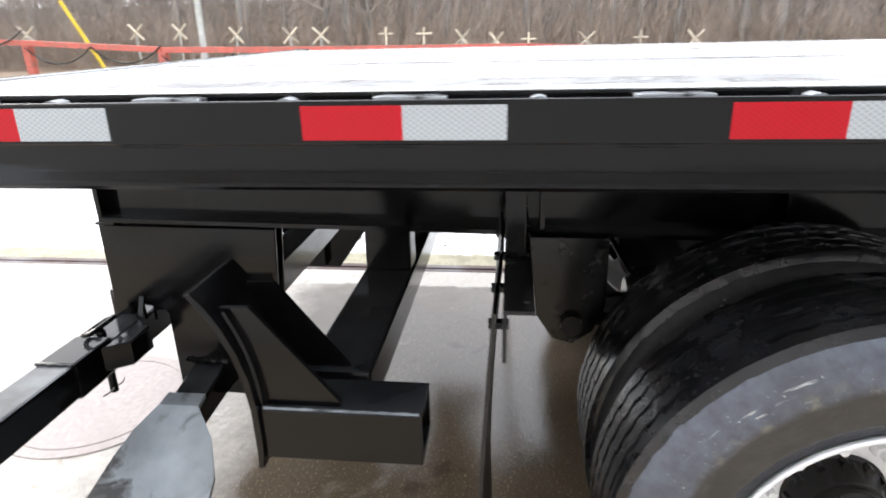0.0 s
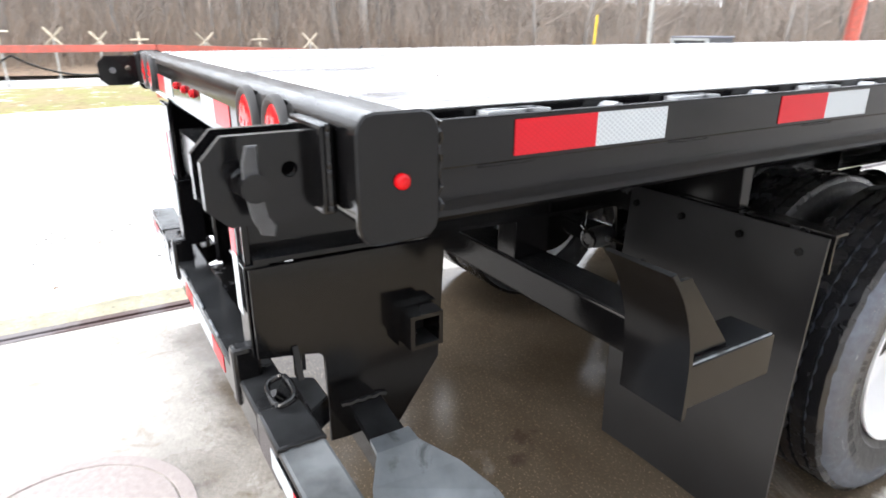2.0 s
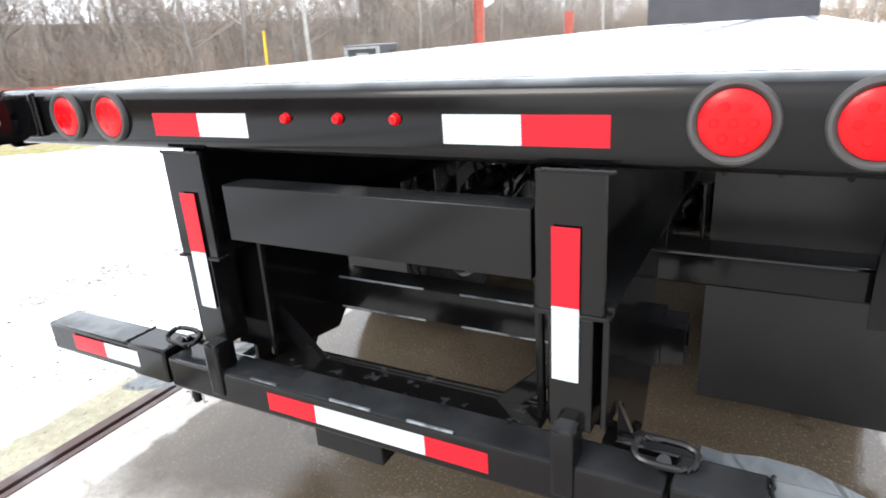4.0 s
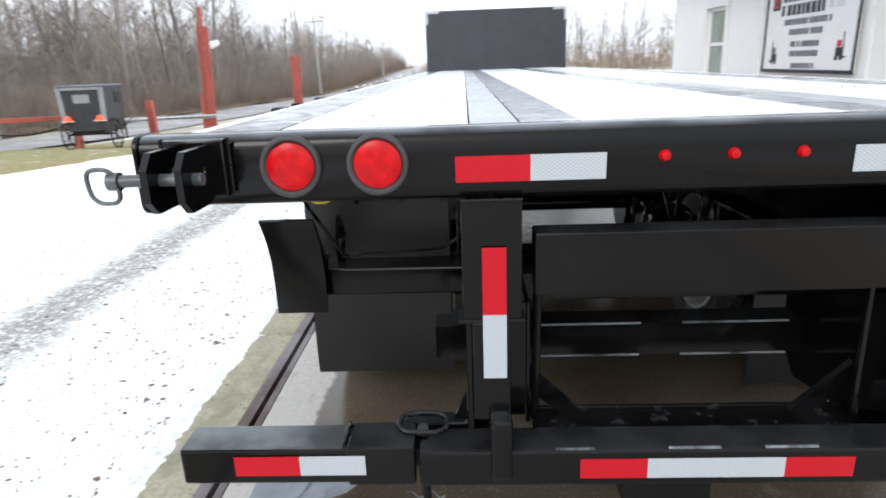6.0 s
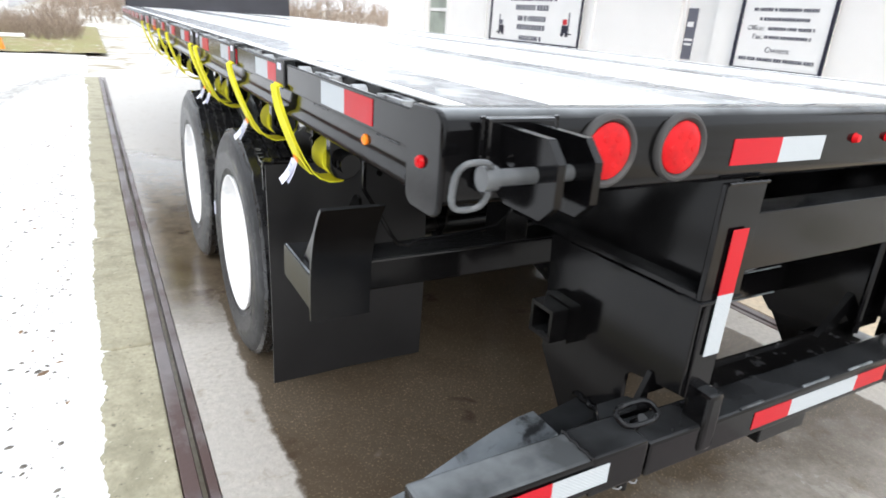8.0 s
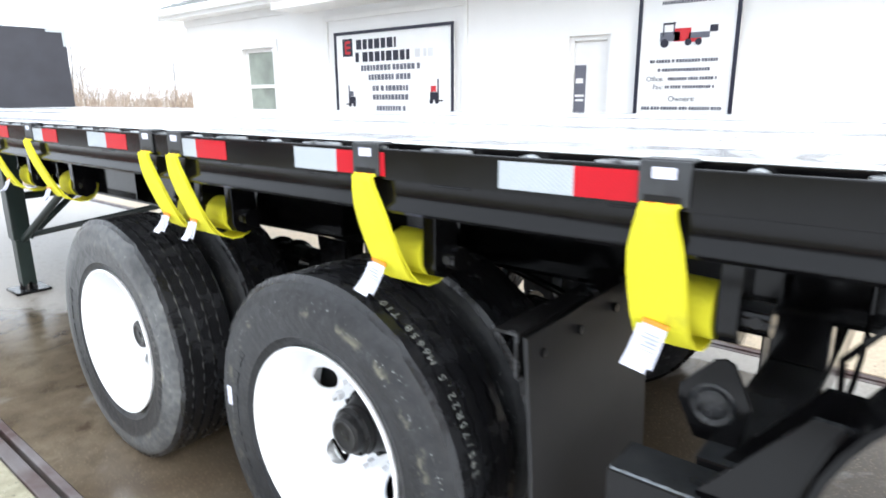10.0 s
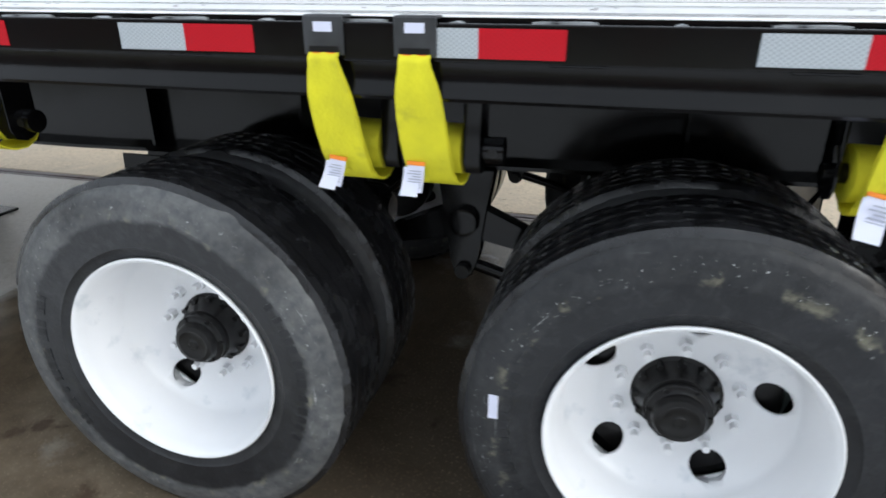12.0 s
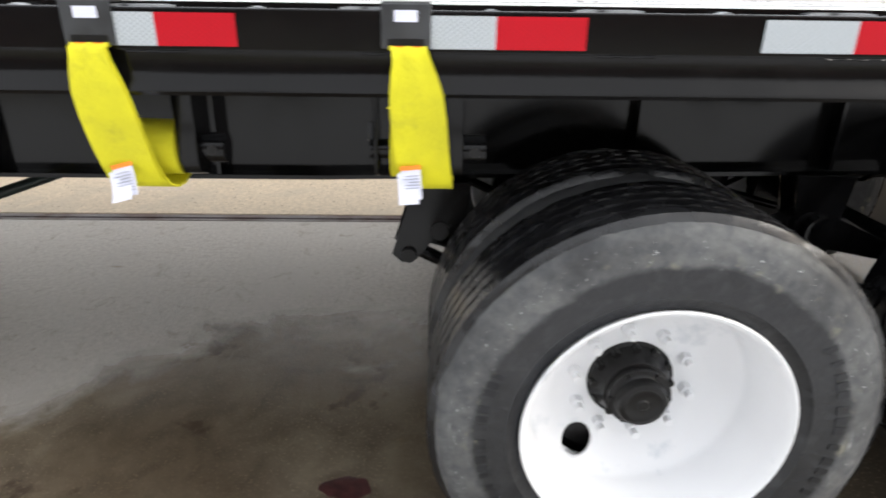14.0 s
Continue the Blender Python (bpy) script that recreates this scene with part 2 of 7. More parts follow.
TAPE_RED = pattern_tape("red_reflective_tape", (0.45, 0.008, 0.018), (0.40, 0.007, 0.015), 125)
TAPE_WHITE = pattern_tape("white_reflective_tape", (0.345, 0.38, 0.405), (0.46, 0.49, 0.52), 125)


def ramp_mix(n, l, factor, a, b):
    mx = n.new("ShaderNodeMix")
    mx.data_type = "RGBA"
    l.new(factor, mx.inputs["Factor"])
    for key, v in (("A", a), ("B", b)):
        if isinstance(v, tuple):
            mx.inputs[key].default_value = (*v, 1)
        else:
            l.new(v, mx.inputs[key])
    return mx.outputs["Result"]


def noise_mask(n, l, vec, scale, lo, hi, detail=8, distortion=0.0, rough=0.6):
    t = n.new("ShaderNodeTexNoise")
    t.inputs["Scale"].default_value, t.inputs["Detail"].default_value = scale, detail
    t.inputs["Distortion"].default_value, t.inputs["Roughness"].default_value = distortion, rough
    l.new(vec, t.inputs["Vector"])
    r = n.new("ShaderNodeMapRange")
    r.inputs["From Min"].default_value, r.inputs["From Max"].default_value = lo, hi
    l.new(t.outputs["Fac"], r.inputs["Value"])
    return r.outputs["Result"]


def layered(name, layers, base, rough_dry, bump, bump_scale, wet=None, stretch=(1, 1, 1), spec=0.5):
    """Ground surfaces: a base colour with patches laid over it; wet: (scale, lo, hi, roughness, darker colour)."""
    m = bpy.data.materials.new(name)
    m.use_nodes = True
    n, l = m.node_tree.nodes, m.node_tree.links
    b = n["Principled BSDF"]
    b.inputs["Specular IOR Level"].default_value = spec
    co = n.new("ShaderNodeTexCoord")
    mp = n.new("ShaderNodeMapping")
    mp.inputs["Scale"].default_value = stretch
    l.new(co.outputs["Object"], mp.inputs["Vector"])
    vec = mp.outputs["Vector"]
    colour = ramp_mix(n, l, noise_mask(n, l, vec, 40, 0.3, 0.7), tuple(c * 0.8 for c in base), tuple(min(1, c * 1.15) for c in base))
    for scale, lo, hi, tint, distortion in layers:
        colour = ramp_mix(n, l, noise_mask(n, l, vec, scale, lo, hi, distortion=distortion), colour, tint)
    if wet:
        scale, lo, hi, gloss, tint = wet
        mask = noise_mask(n, l, vec, scale, lo, hi, detail=5, distortion=0.6)
        colour = ramp_mix(n, l, mask, colour, tint)
        r = n.new("ShaderNodeMapRange")
        r.inputs["To Min"].default_value, r.inputs["To Max"].default_value = rough_dry, gloss
        l.new(mask, r.inputs["Value"])
        l.new(r.outputs["Result"], b.inputs["Roughness"])
    else:
        b.inputs["Roughness"].default_value = rough_dry
    l.new(colour, b.inputs["Base Color"])
    t3 = n.new("ShaderNodeTexNoise")
    t3.inputs["Scale"].default_value, t3.inputs["Detail"].default_value = bump_scale, 8
    l.new(vec, t3.inputs["Vector"])
    bp = n.new("ShaderNodeBump")
    bp.inputs["Strength"].default_value, bp.inputs["Distance"].default_value = bump, 0.01
    l.new(t3.outputs["Fac"], bp.inputs["Height"])
    l.new(bp.outputs["Normal"], b.inputs["Normal"])
    return m


CONCRETE = layered("wet_scale_concrete", [(1.3, 0.45, 0.7, (0.42, 0.40, 0.37), 0.3), (9, 0.58, 0.74, (0.27, 0.23, 0.18), 0.8), (60, 0.64, 0.72, (0.24, 0.215, 0.19), 0)],
                   (0.44, 0.415, 0.38), 0.5, 0.3, 22)
STAIN = layered("pale_brown_stain", [(3, 0.45, 0.7, (0.33, 0.285, 0.275), 0.5)], (0.37, 0.325, 0.31), 0.5, 0.3, 22)


def math_node(n, l, op, a, b):
    m = n.new("ShaderNodeMath")
    m.operation = op
    for k, v in enumerate((a, b)):
        if isinstance(v, (int, float)):
            m.inputs[k].default_value = v
        else:
            l.new(v, m.inputs[k])
    return m.outputs[0]


def ramp(n, l, value, lo, hi):
    r = n.new("ShaderNodeMapRange")
    r.inputs["From Min"].default_value, r.inputs["From Max"].default_value = lo, hi
    l.new(value, r.inputs["Value"])
    return r.outputs["Result"]


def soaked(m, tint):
    """Darker brown, glossier wet concrete within the trailer's width and over the front part of the scale."""
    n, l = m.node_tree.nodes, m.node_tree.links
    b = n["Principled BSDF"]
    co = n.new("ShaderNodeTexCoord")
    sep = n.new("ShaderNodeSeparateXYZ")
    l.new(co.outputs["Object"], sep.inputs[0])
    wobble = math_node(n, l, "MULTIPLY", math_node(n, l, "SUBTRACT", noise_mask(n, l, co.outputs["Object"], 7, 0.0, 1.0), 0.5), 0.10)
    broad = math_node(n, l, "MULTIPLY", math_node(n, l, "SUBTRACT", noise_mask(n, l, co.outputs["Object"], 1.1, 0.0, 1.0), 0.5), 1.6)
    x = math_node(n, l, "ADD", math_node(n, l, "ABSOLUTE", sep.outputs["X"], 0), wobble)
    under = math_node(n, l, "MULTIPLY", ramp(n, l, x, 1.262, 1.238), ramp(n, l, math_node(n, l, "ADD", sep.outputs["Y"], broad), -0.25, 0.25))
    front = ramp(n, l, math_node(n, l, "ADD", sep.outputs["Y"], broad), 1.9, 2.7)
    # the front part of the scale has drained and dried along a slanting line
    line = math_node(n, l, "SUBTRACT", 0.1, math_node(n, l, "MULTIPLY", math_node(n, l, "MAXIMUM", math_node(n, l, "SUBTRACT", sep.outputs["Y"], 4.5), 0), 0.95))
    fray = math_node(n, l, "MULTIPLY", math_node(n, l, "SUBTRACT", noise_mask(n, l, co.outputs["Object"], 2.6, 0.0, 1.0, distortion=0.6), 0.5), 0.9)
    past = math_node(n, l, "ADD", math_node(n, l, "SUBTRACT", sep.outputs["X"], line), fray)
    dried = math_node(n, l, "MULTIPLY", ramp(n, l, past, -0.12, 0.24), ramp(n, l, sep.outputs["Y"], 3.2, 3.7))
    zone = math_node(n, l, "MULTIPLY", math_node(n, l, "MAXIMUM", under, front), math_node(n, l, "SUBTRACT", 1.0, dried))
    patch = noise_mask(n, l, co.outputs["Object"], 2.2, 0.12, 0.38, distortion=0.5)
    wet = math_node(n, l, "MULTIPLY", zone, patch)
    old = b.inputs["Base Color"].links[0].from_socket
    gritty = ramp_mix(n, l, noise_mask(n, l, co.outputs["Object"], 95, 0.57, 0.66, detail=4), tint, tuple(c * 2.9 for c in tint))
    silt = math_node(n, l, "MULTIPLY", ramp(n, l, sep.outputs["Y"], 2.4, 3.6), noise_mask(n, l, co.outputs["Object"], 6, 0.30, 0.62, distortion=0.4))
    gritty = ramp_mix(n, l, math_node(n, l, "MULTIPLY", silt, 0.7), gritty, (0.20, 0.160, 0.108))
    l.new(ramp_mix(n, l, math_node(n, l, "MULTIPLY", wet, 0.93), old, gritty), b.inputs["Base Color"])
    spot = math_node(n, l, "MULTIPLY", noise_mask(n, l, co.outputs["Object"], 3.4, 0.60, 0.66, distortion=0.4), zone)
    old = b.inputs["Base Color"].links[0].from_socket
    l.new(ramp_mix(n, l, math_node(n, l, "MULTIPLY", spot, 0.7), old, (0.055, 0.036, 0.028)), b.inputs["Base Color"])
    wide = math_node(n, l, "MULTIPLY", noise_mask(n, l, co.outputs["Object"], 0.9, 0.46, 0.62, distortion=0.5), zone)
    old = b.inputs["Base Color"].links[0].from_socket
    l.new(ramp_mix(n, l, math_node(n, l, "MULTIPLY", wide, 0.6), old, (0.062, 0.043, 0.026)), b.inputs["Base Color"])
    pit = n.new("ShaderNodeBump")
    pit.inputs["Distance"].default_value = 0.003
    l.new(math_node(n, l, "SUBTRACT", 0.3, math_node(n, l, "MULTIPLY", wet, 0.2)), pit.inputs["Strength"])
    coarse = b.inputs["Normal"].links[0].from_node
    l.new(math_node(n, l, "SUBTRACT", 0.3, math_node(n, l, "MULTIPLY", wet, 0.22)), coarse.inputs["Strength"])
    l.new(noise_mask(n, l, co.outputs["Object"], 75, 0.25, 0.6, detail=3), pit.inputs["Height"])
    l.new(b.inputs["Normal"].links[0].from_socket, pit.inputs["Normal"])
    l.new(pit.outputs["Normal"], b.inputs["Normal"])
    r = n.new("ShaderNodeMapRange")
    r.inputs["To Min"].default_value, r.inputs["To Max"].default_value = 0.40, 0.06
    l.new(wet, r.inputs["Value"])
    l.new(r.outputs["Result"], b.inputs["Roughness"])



def tyre_rubber(name, wear, gloss=0.45, scuffs=0.85, sky_blue=0.0):
    """Wet black rubber: dark by the bead, worn grey outside a ragged ring, with pale scuffs that run round the tyre."""
    m = bpy.data.materials.new(name)
    m.use_nodes = True
    n, l = m.node_tree.nodes, m.node_tree.links
    b = n["Principled BSDF"]
    co = n.new("ShaderNodeTexCoord")
    info = n.new("ShaderNodeObjectInfo")
    shift = n.new("ShaderNodeVectorMath")
    shift.operation = "ADD"
    push = n.new("ShaderNodeCombineXYZ")
    l.new(math_node(n, l, "MULTIPLY", info.outputs["Random"], 13.0), push.inputs["X"])
    l.new(co.outputs["Object"], shift.inputs[0])
    l.new(push.outputs[0], shift.inputs[1])
    vec = shift.outputs[0]
    sep = n.new("ShaderNodeSeparateXYZ")
    l.new(co.outputs["Object"], sep.inputs[0])
    radius = math_node(n, l, "SQRT", math_node(n, l, "ADD", math_node(n, l, "MULTIPLY", sep.outputs["Y"], sep.outputs["Y"]), math_node(n, l, "MULTIPLY", sep.outputs["Z"], sep.outputs["Z"])), 0)
    angle = math_node(n, l, "ARCTAN2", sep.outputs["Z"], sep.outputs["Y"])
    around = n.new("ShaderNodeCombineXYZ")
    l.new(math_node(n, l, "MULTIPLY", angle, 2.2), around.inputs["X"])
    l.new(math_node(n, l, "MULTIPLY", radius, 55), around.inputs["Y"])
    l.new(math_node(n, l, "MULTIPLY", info.outputs["Random"], 40.0), around.inputs["Z"])
    soft = noise_mask(n, l, vec, 5, 0.3, 0.7, distortion=0.8)
    colour = ramp_mix(n, l, soft, (0.0095, 0.010, 0.012), (0.020, 0.021, 0.024))
    # chalky worn ring outside a ragged edge
    ragged = math_node(n, l, "MULTIPLY", math_node(n, l, "SUBTRACT", noise_mask(n, l, vec, 9, 0.0, 1.0, distortion=0.6), 0.5), 0.055)
    ring = ramp(n, l, math_node(n, l, "ADD", radius, ragged), 0.398, 0.414)
    worn = math_node(n, l, "MULTIPLY", ring, noise_mask(n, l, vec, 3.4, 0.22, 0.58))
    grain = noise_mask(n, l, vec, 34, 0.32, 0.68, detail=6)
    chalk = 0.45 + wear
    # bluish shift here paints the sky's sheen into the chalk tone
    tone = ramp_mix(n, l, grain, (0.052 * chalk, 0.055 * chalk, (0.060 + 0.02 * sky_blue) * chalk), ((0.115 - 0.02 * sky_blue) * chalk, 0.117 * chalk, (0.116 + 0.035 * sky_blue) * chalk))
    colour = ramp_mix(n, l, math_node(n, l, "MULTIPLY", worn, wear), colour, tone)
    # greenish dried mud flecks along the ring's inner edge
    edge = math_node(n, l, "MULTIPLY", ring, ramp(n, l, math_node(n, l, "ADD", radius, ragged), 0.440, 0.408))
    mud = math_node(n, l, "MULTIPLY", edge, noise_mask(n, l, vec, 22, 0.55, 0.66))
    colour = ramp_mix(n, l, math_node(n, l, "MULTIPLY", mud, 0.75), colour, (0.22, 0.21, 0.15))
    bloom = noise_mask(n, l, vec, 26, 0.50, 0.70, distortion=0.5)
    colour = ramp_mix(n, l, math_node(n, l, "MULTIPLY", bloom, 0.12), colour, (0.12, 0.125, 0.13))
    band = math_node(n, l, "MULTIPLY", ramp(n, l, radius, 0.40, 0.425), ramp(n, l, radius, 0.475, 0.455))
    scuff = math_node(n, l, "MULTIPLY", math_node(n, l, "MULTIPLY", noise_mask(n, l, around.outputs[0], 2.6, 0.63, 0.68, detail=6), noise_mask(n, l, vec, 5, 0.50, 0.60)), band)
    colour = ramp_mix(n, l, math_node(n, l, "MULTIPLY", scuff, scuffs), colour, (0.42, 0.43, 0.43))
    nick = math_node(n, l, "MULTIPLY", noise_mask(n, l, vec, 120, 0.69, 0.72, detail=2), band)
    colour = ramp_mix(n, l, nick, colour, (0.40, 0.41, 0.41))
    l.new(colour, b.inputs["Base Color"])
    r = n.new("ShaderNodeMapRange")
    r.inputs["To Min"].default_value, r.inputs["To Max"].default_value = 0.30, 0.52
    l.new(worn, r.inputs["Value"])
    l.new(r.outputs["Result"], b.inputs["Roughness"])
    b.inputs["Specular IOR Level"].default_value = gloss
    bp = n.new("ShaderNodeBump")
    bp.inputs["Strength"].default_value, bp.inputs["Distance"].default_value = 0.35, 0.004
    l.new(noise_mask(n, l, vec, 30, 0.3, 0.7, detail=6), bp.inputs["Height"])
    l.new(bp.outputs["Normal"], b.inputs["Normal"])
    return m


TYRE = tyre_rubber("tyre_rubber", 0.30, 0.30)
TYRE_CHALKY = tyre_rubber("chalky_tyre_rubber", 0.95, 0.42)
# right-hand tyres: scuffs, plus sky sheen tinted into the chalk ring
TYRE_SCUFFED = tyre_rubber("scuffed_tyre_rubber", 0.75, 0.8, 1.0, 1.0)
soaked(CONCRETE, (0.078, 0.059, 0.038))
KERB = layered("worn_kerb_concrete", [(5, 0.48, 0.66, (0.25, 0.235, 0.165), 0.6), (38, 0.60, 0.68, (0.15, 0.14, 0.10), 0), (55, 0.66, 0.70, (0.62, 0.58, 0.48), 0)], (0.37, 0.345, 0.25), 0.75, 0.6, 30)
APRON = layered("tan_concrete", [(2, 0.5, 0.7, (0.50, 0.43, 0.33), 0.4), (25, 0.60, 0.7, (0.28, 0.22, 0.155), 0)], (0.60, 0.50, 0.37), 0.6, 0.35, 25)
SNOW = layered("thin_snow", [(0.5, 0.55, 0.72, (0.74, 0.74, 0.74), 0.5), (7, 0.60, 0.72, (0.62, 0.62, 0.62), 1.0), (15, 0.63, 0.69, (0.36, 0.355, 0.35), 1.6), (44, 0.66, 0.70, (0.24, 0.225, 0.20), 0.9)],
               (0.87, 0.875, 0.88), 0.8, 0.6, 18)


def driven(m):
    """A grey wheel track worn into the snow, bending away at its far end."""
    n, l = m.node_tree.nodes, m.node_tree.links
    b = n["Principled BSDF"]
    co = n.new("ShaderNodeTexCoord")
    sep = n.new("ShaderNodeSeparateXYZ")
    l.new(co.outputs["Object"], sep.inputs[0])
    bend = math_node(n, l, "MULTIPLY", math_node(n, l, "POWER", math_node(n, l, "MAXIMUM", math_node(n, l, "SUBTRACT", sep.outputs["Y"], 3), 0), 3), 0.001)
    off = math_node(n, l, "SUBTRACT", math_node(n, l, "ADD", sep.outputs["X"], 3.36), bend)
    ragged = math_node(n, l, "MULTIPLY", math_node(n, l, "SUBTRACT", noise_mask(n, l, co.outputs["Object"], 2.5, 0.0, 1.0), 0.5), 0.5)
    band = ramp(n, l, math_node(n, l, "ABSOLUTE", math_node(n, l, "ADD", off, ragged), 0), 0.36, 0.14)
    grit = noise_mask(n, l, co.outputs["Object"], 24, 0.34, 0.52, distortion=0.6)
    tone = ramp_mix(n, l, noise_mask(n, l, co.outputs["Object"], 70, 0.35, 0.65), (0.40, 0.39, 0.37), (0.20, 0.19, 0.175))
    old = b.inputs["Base Color"].links[0].from_socket
    l.new(ramp_mix(n, l, math_node(n, l, "MULTIPLY", band, grit), old, tone), b.inputs["Base Color"])


driven(SNOW)
GRASS = layered("winter_grass", [(0.8, 0.45, 0.6, (0.30, 0.25, 0.13), 0.5), (2.2, 0.60, 0.66, (0.80, 0.81, 0.82), 0.7), (8, 0.5, 0.65, (0.20, 0.13, 0.075), 0.5)],
                (0.27, 0.27, 0.10), 0.9, 0.9, 40)
LITTER = layered("leaf_litter", [(0.5, 0.45, 0.65, (0.22, 0.15, 0.10), 0.4), (5, 0.5, 0.65, (0.12, 0.085, 0.06), 0.6)], (0.26, 0.19, 0.13), 0.95, 1.0, 25)
ASPHALT = layered("grey_road", [(0.6, 0.45, 0.65, (0.52, 0.51, 0.50), 0.4), (60, 0.5, 0.7, (0.20, 0.19, 0.185), 0)], (0.33, 0.325, 0.32), 0.55, 0.3, 60)
FIELD = layered("pale_field", [(0.05, 0.45, 0.6, (0.72, 0.72, 0.71), 0.5), (0.6, 0.5, 0.65, (0.30, 0.26, 0.18), 0.5)], (0.50, 0.47, 0.40), 0.9, 0.5, 8)


# ---- building blocks ----
def shade(ob, smooth):
    """Smooth shading with creases: those the shape gives and those its bevels were made with."""
    if smooth:
        me = ob.data
        kept = [e.index for e in me.edges if e.use_edge_sharp]
        me.shade_smooth()
        me.set_sharp_from_angle(angle=radians(38))
        for k in kept:
            me.edges[k].use_edge_sharp = True


def crease(made):
    """Keeps the broad faces beside a bevel flat."""
    strip = set(made["faces"])
    for f in strip:
        for e in f.edges:
            if any(g not in strip for g in e.link_faces):
                e.smooth = False


def part(name, bm, mat, parent=None, label="", smooth=True):
    """Links a bmesh as one mesh object, under a thing or a part."""
    me = bpy.data.meshes.new(name)
    bmesh.ops.recalc_face_normals(bm, faces=bm.faces)
    bm.to_mesh(me)
    bm.free()
    me.materials.append(mat)
    ob = new(name, me)
    shade(ob, smooth)
    if parent is not None:
        ob.parent = parent
    if label:
        ob["label"] = label
    return ob


def share(name, me, parent, m):
    """One more object on the same mesh."""
    ob = new(name, me)
    ob.parent = parent
    ob.matrix_basis = m
    return ob


def thing(name, label, category, group="", kind="", at=(0, 0, 0)):
    ob = new(name)
    ob.location = at
    return tagged(ob, label, category, group, kind)


def box(bm, x0, x1, y0, y1, z0, z1, bevel=0.0, seg=2):
    x0, x1, y0, y1, z0, z1 = min(x0, x1), max(x0, x1), min(y0, y1), max(y0, y1), min(z0, z1), max(z0, z1)
    m = Matrix.LocRotScale(((x0 + x1) / 2, (y0 + y1) / 2, (z0 + z1) / 2), None, (x1 - x0, y1 - y0, z1 - z0))
    made = bmesh.ops.create_cube(bm, size=1, matrix=m)["verts"]
    if bevel:
        edges = list({e for v in made for e in v.link_edges})
        crease(bmesh.ops.bevel(bm, geom=edges, offset=bevel, segments=seg, affect="EDGES", profile=0.5))
    return bm


def prism(bm, points, axis, lo, hi, bevel=0.0):
    """A flat outline (two coordinates, in the order of the other axes) drawn out along an axis."""
    def at(p, h):
        return {"x": (h, p[0], p[1]), "y": (p[0], h, p[1]), "z": (p[0], p[1], h)}[axis]
    a = [bm.verts.new(at(p, lo)) for p in points]
    b = [bm.verts.new(at(p, hi)) for p in points]
    n = len(points)
    faces = [bm.faces.new(a), bm.faces.new(b[::-1])]
    faces += [bm.faces.new((a[i], b[i], b[(i + 1) % n], a[(i + 1) % n])) for i in range(n)]
    if bevel:
        edges = list({e for f in faces[:2] for e in f.edges})
        crease(bmesh.ops.bevel(bm, geom=edges, offset=bevel, segments=1, affect="EDGES"))
    return bm


def rod(bm, p, q, r, seg=10, r2=None):
    """A round bar from p to q."""
    p, q = Vector(p), Vector(q)
    d = q - p
    m = Matrix.Translation((p + q) / 2) @ d.to_track_quat("Z", "Y").to_matrix().to_4x4()
    bmesh.ops.create_cone(bm, cap_ends=True, segments=seg, radius1=r, radius2=r if r2 is None else r2, depth=d.length, matrix=m)
    return bm


def sweep(bm, pts, r, seg=8):
    """A bent round bar, cable or pipe through the points."""
    pts = [Vector(p) for p in pts]
    run = pts[-1] - pts[0]
    aside = Vector((0.13, 0.31, 0.94)) if abs(run.z) < 0.7 * run.length else Vector((0.94, 0.31, 0.13))
    rings = []
    for i, p in enumerate(pts):
        d = (pts[min(i + 1, len(pts) - 1)] - pts[max(i - 1, 0)]).normalized()
        side = d.cross(aside).normalized()
        up = side.cross(d)
        rings.append([bm.verts.new(p + r * (math.cos(a) * side + math.sin(a) * up)) for a in (2 * math.pi * k / seg for k in range(seg))])
    for a, b in zip(rings, rings[1:]):
        for k in range(seg):
            bm.faces.new((a[k], a[(k + 1) % seg], b[(k + 1) % seg], b[k]))
    bm.faces.new(rings[0][::-1])
    bm.faces.new(rings[-1])
    return bm


def lathe(bm, profile, seg=48, axis="x", sign=1.0):
    """A profile of (distance along the axis, radius) turned round the axis through the origin."""
    rings = []
    for h, r in profile:
        if r < 1e-5:
            rings.append([bm.verts.new((h * sign, 0, 0))])
        else:
            rings.append([bm.verts.new((h * sign, r * math.cos(a), r * math.sin(a))) for a in (2 * math.pi * k / seg for k in range(seg))])
    for a, b in zip(rings, rings[1:]):
        for k in range(seg):
            j = (k + 1) % seg
            if len(a) == 1 and len(b) > 1:
                bm.faces.new((a[0], b[k], b[j]))
            elif len(b) == 1 and len(a) > 1:
                bm.faces.new((a[k], a[j], b[0]))
            elif len(a) > 1:
                bm.faces.new((a[k], a[j], b[j], b[k]))
    return bm


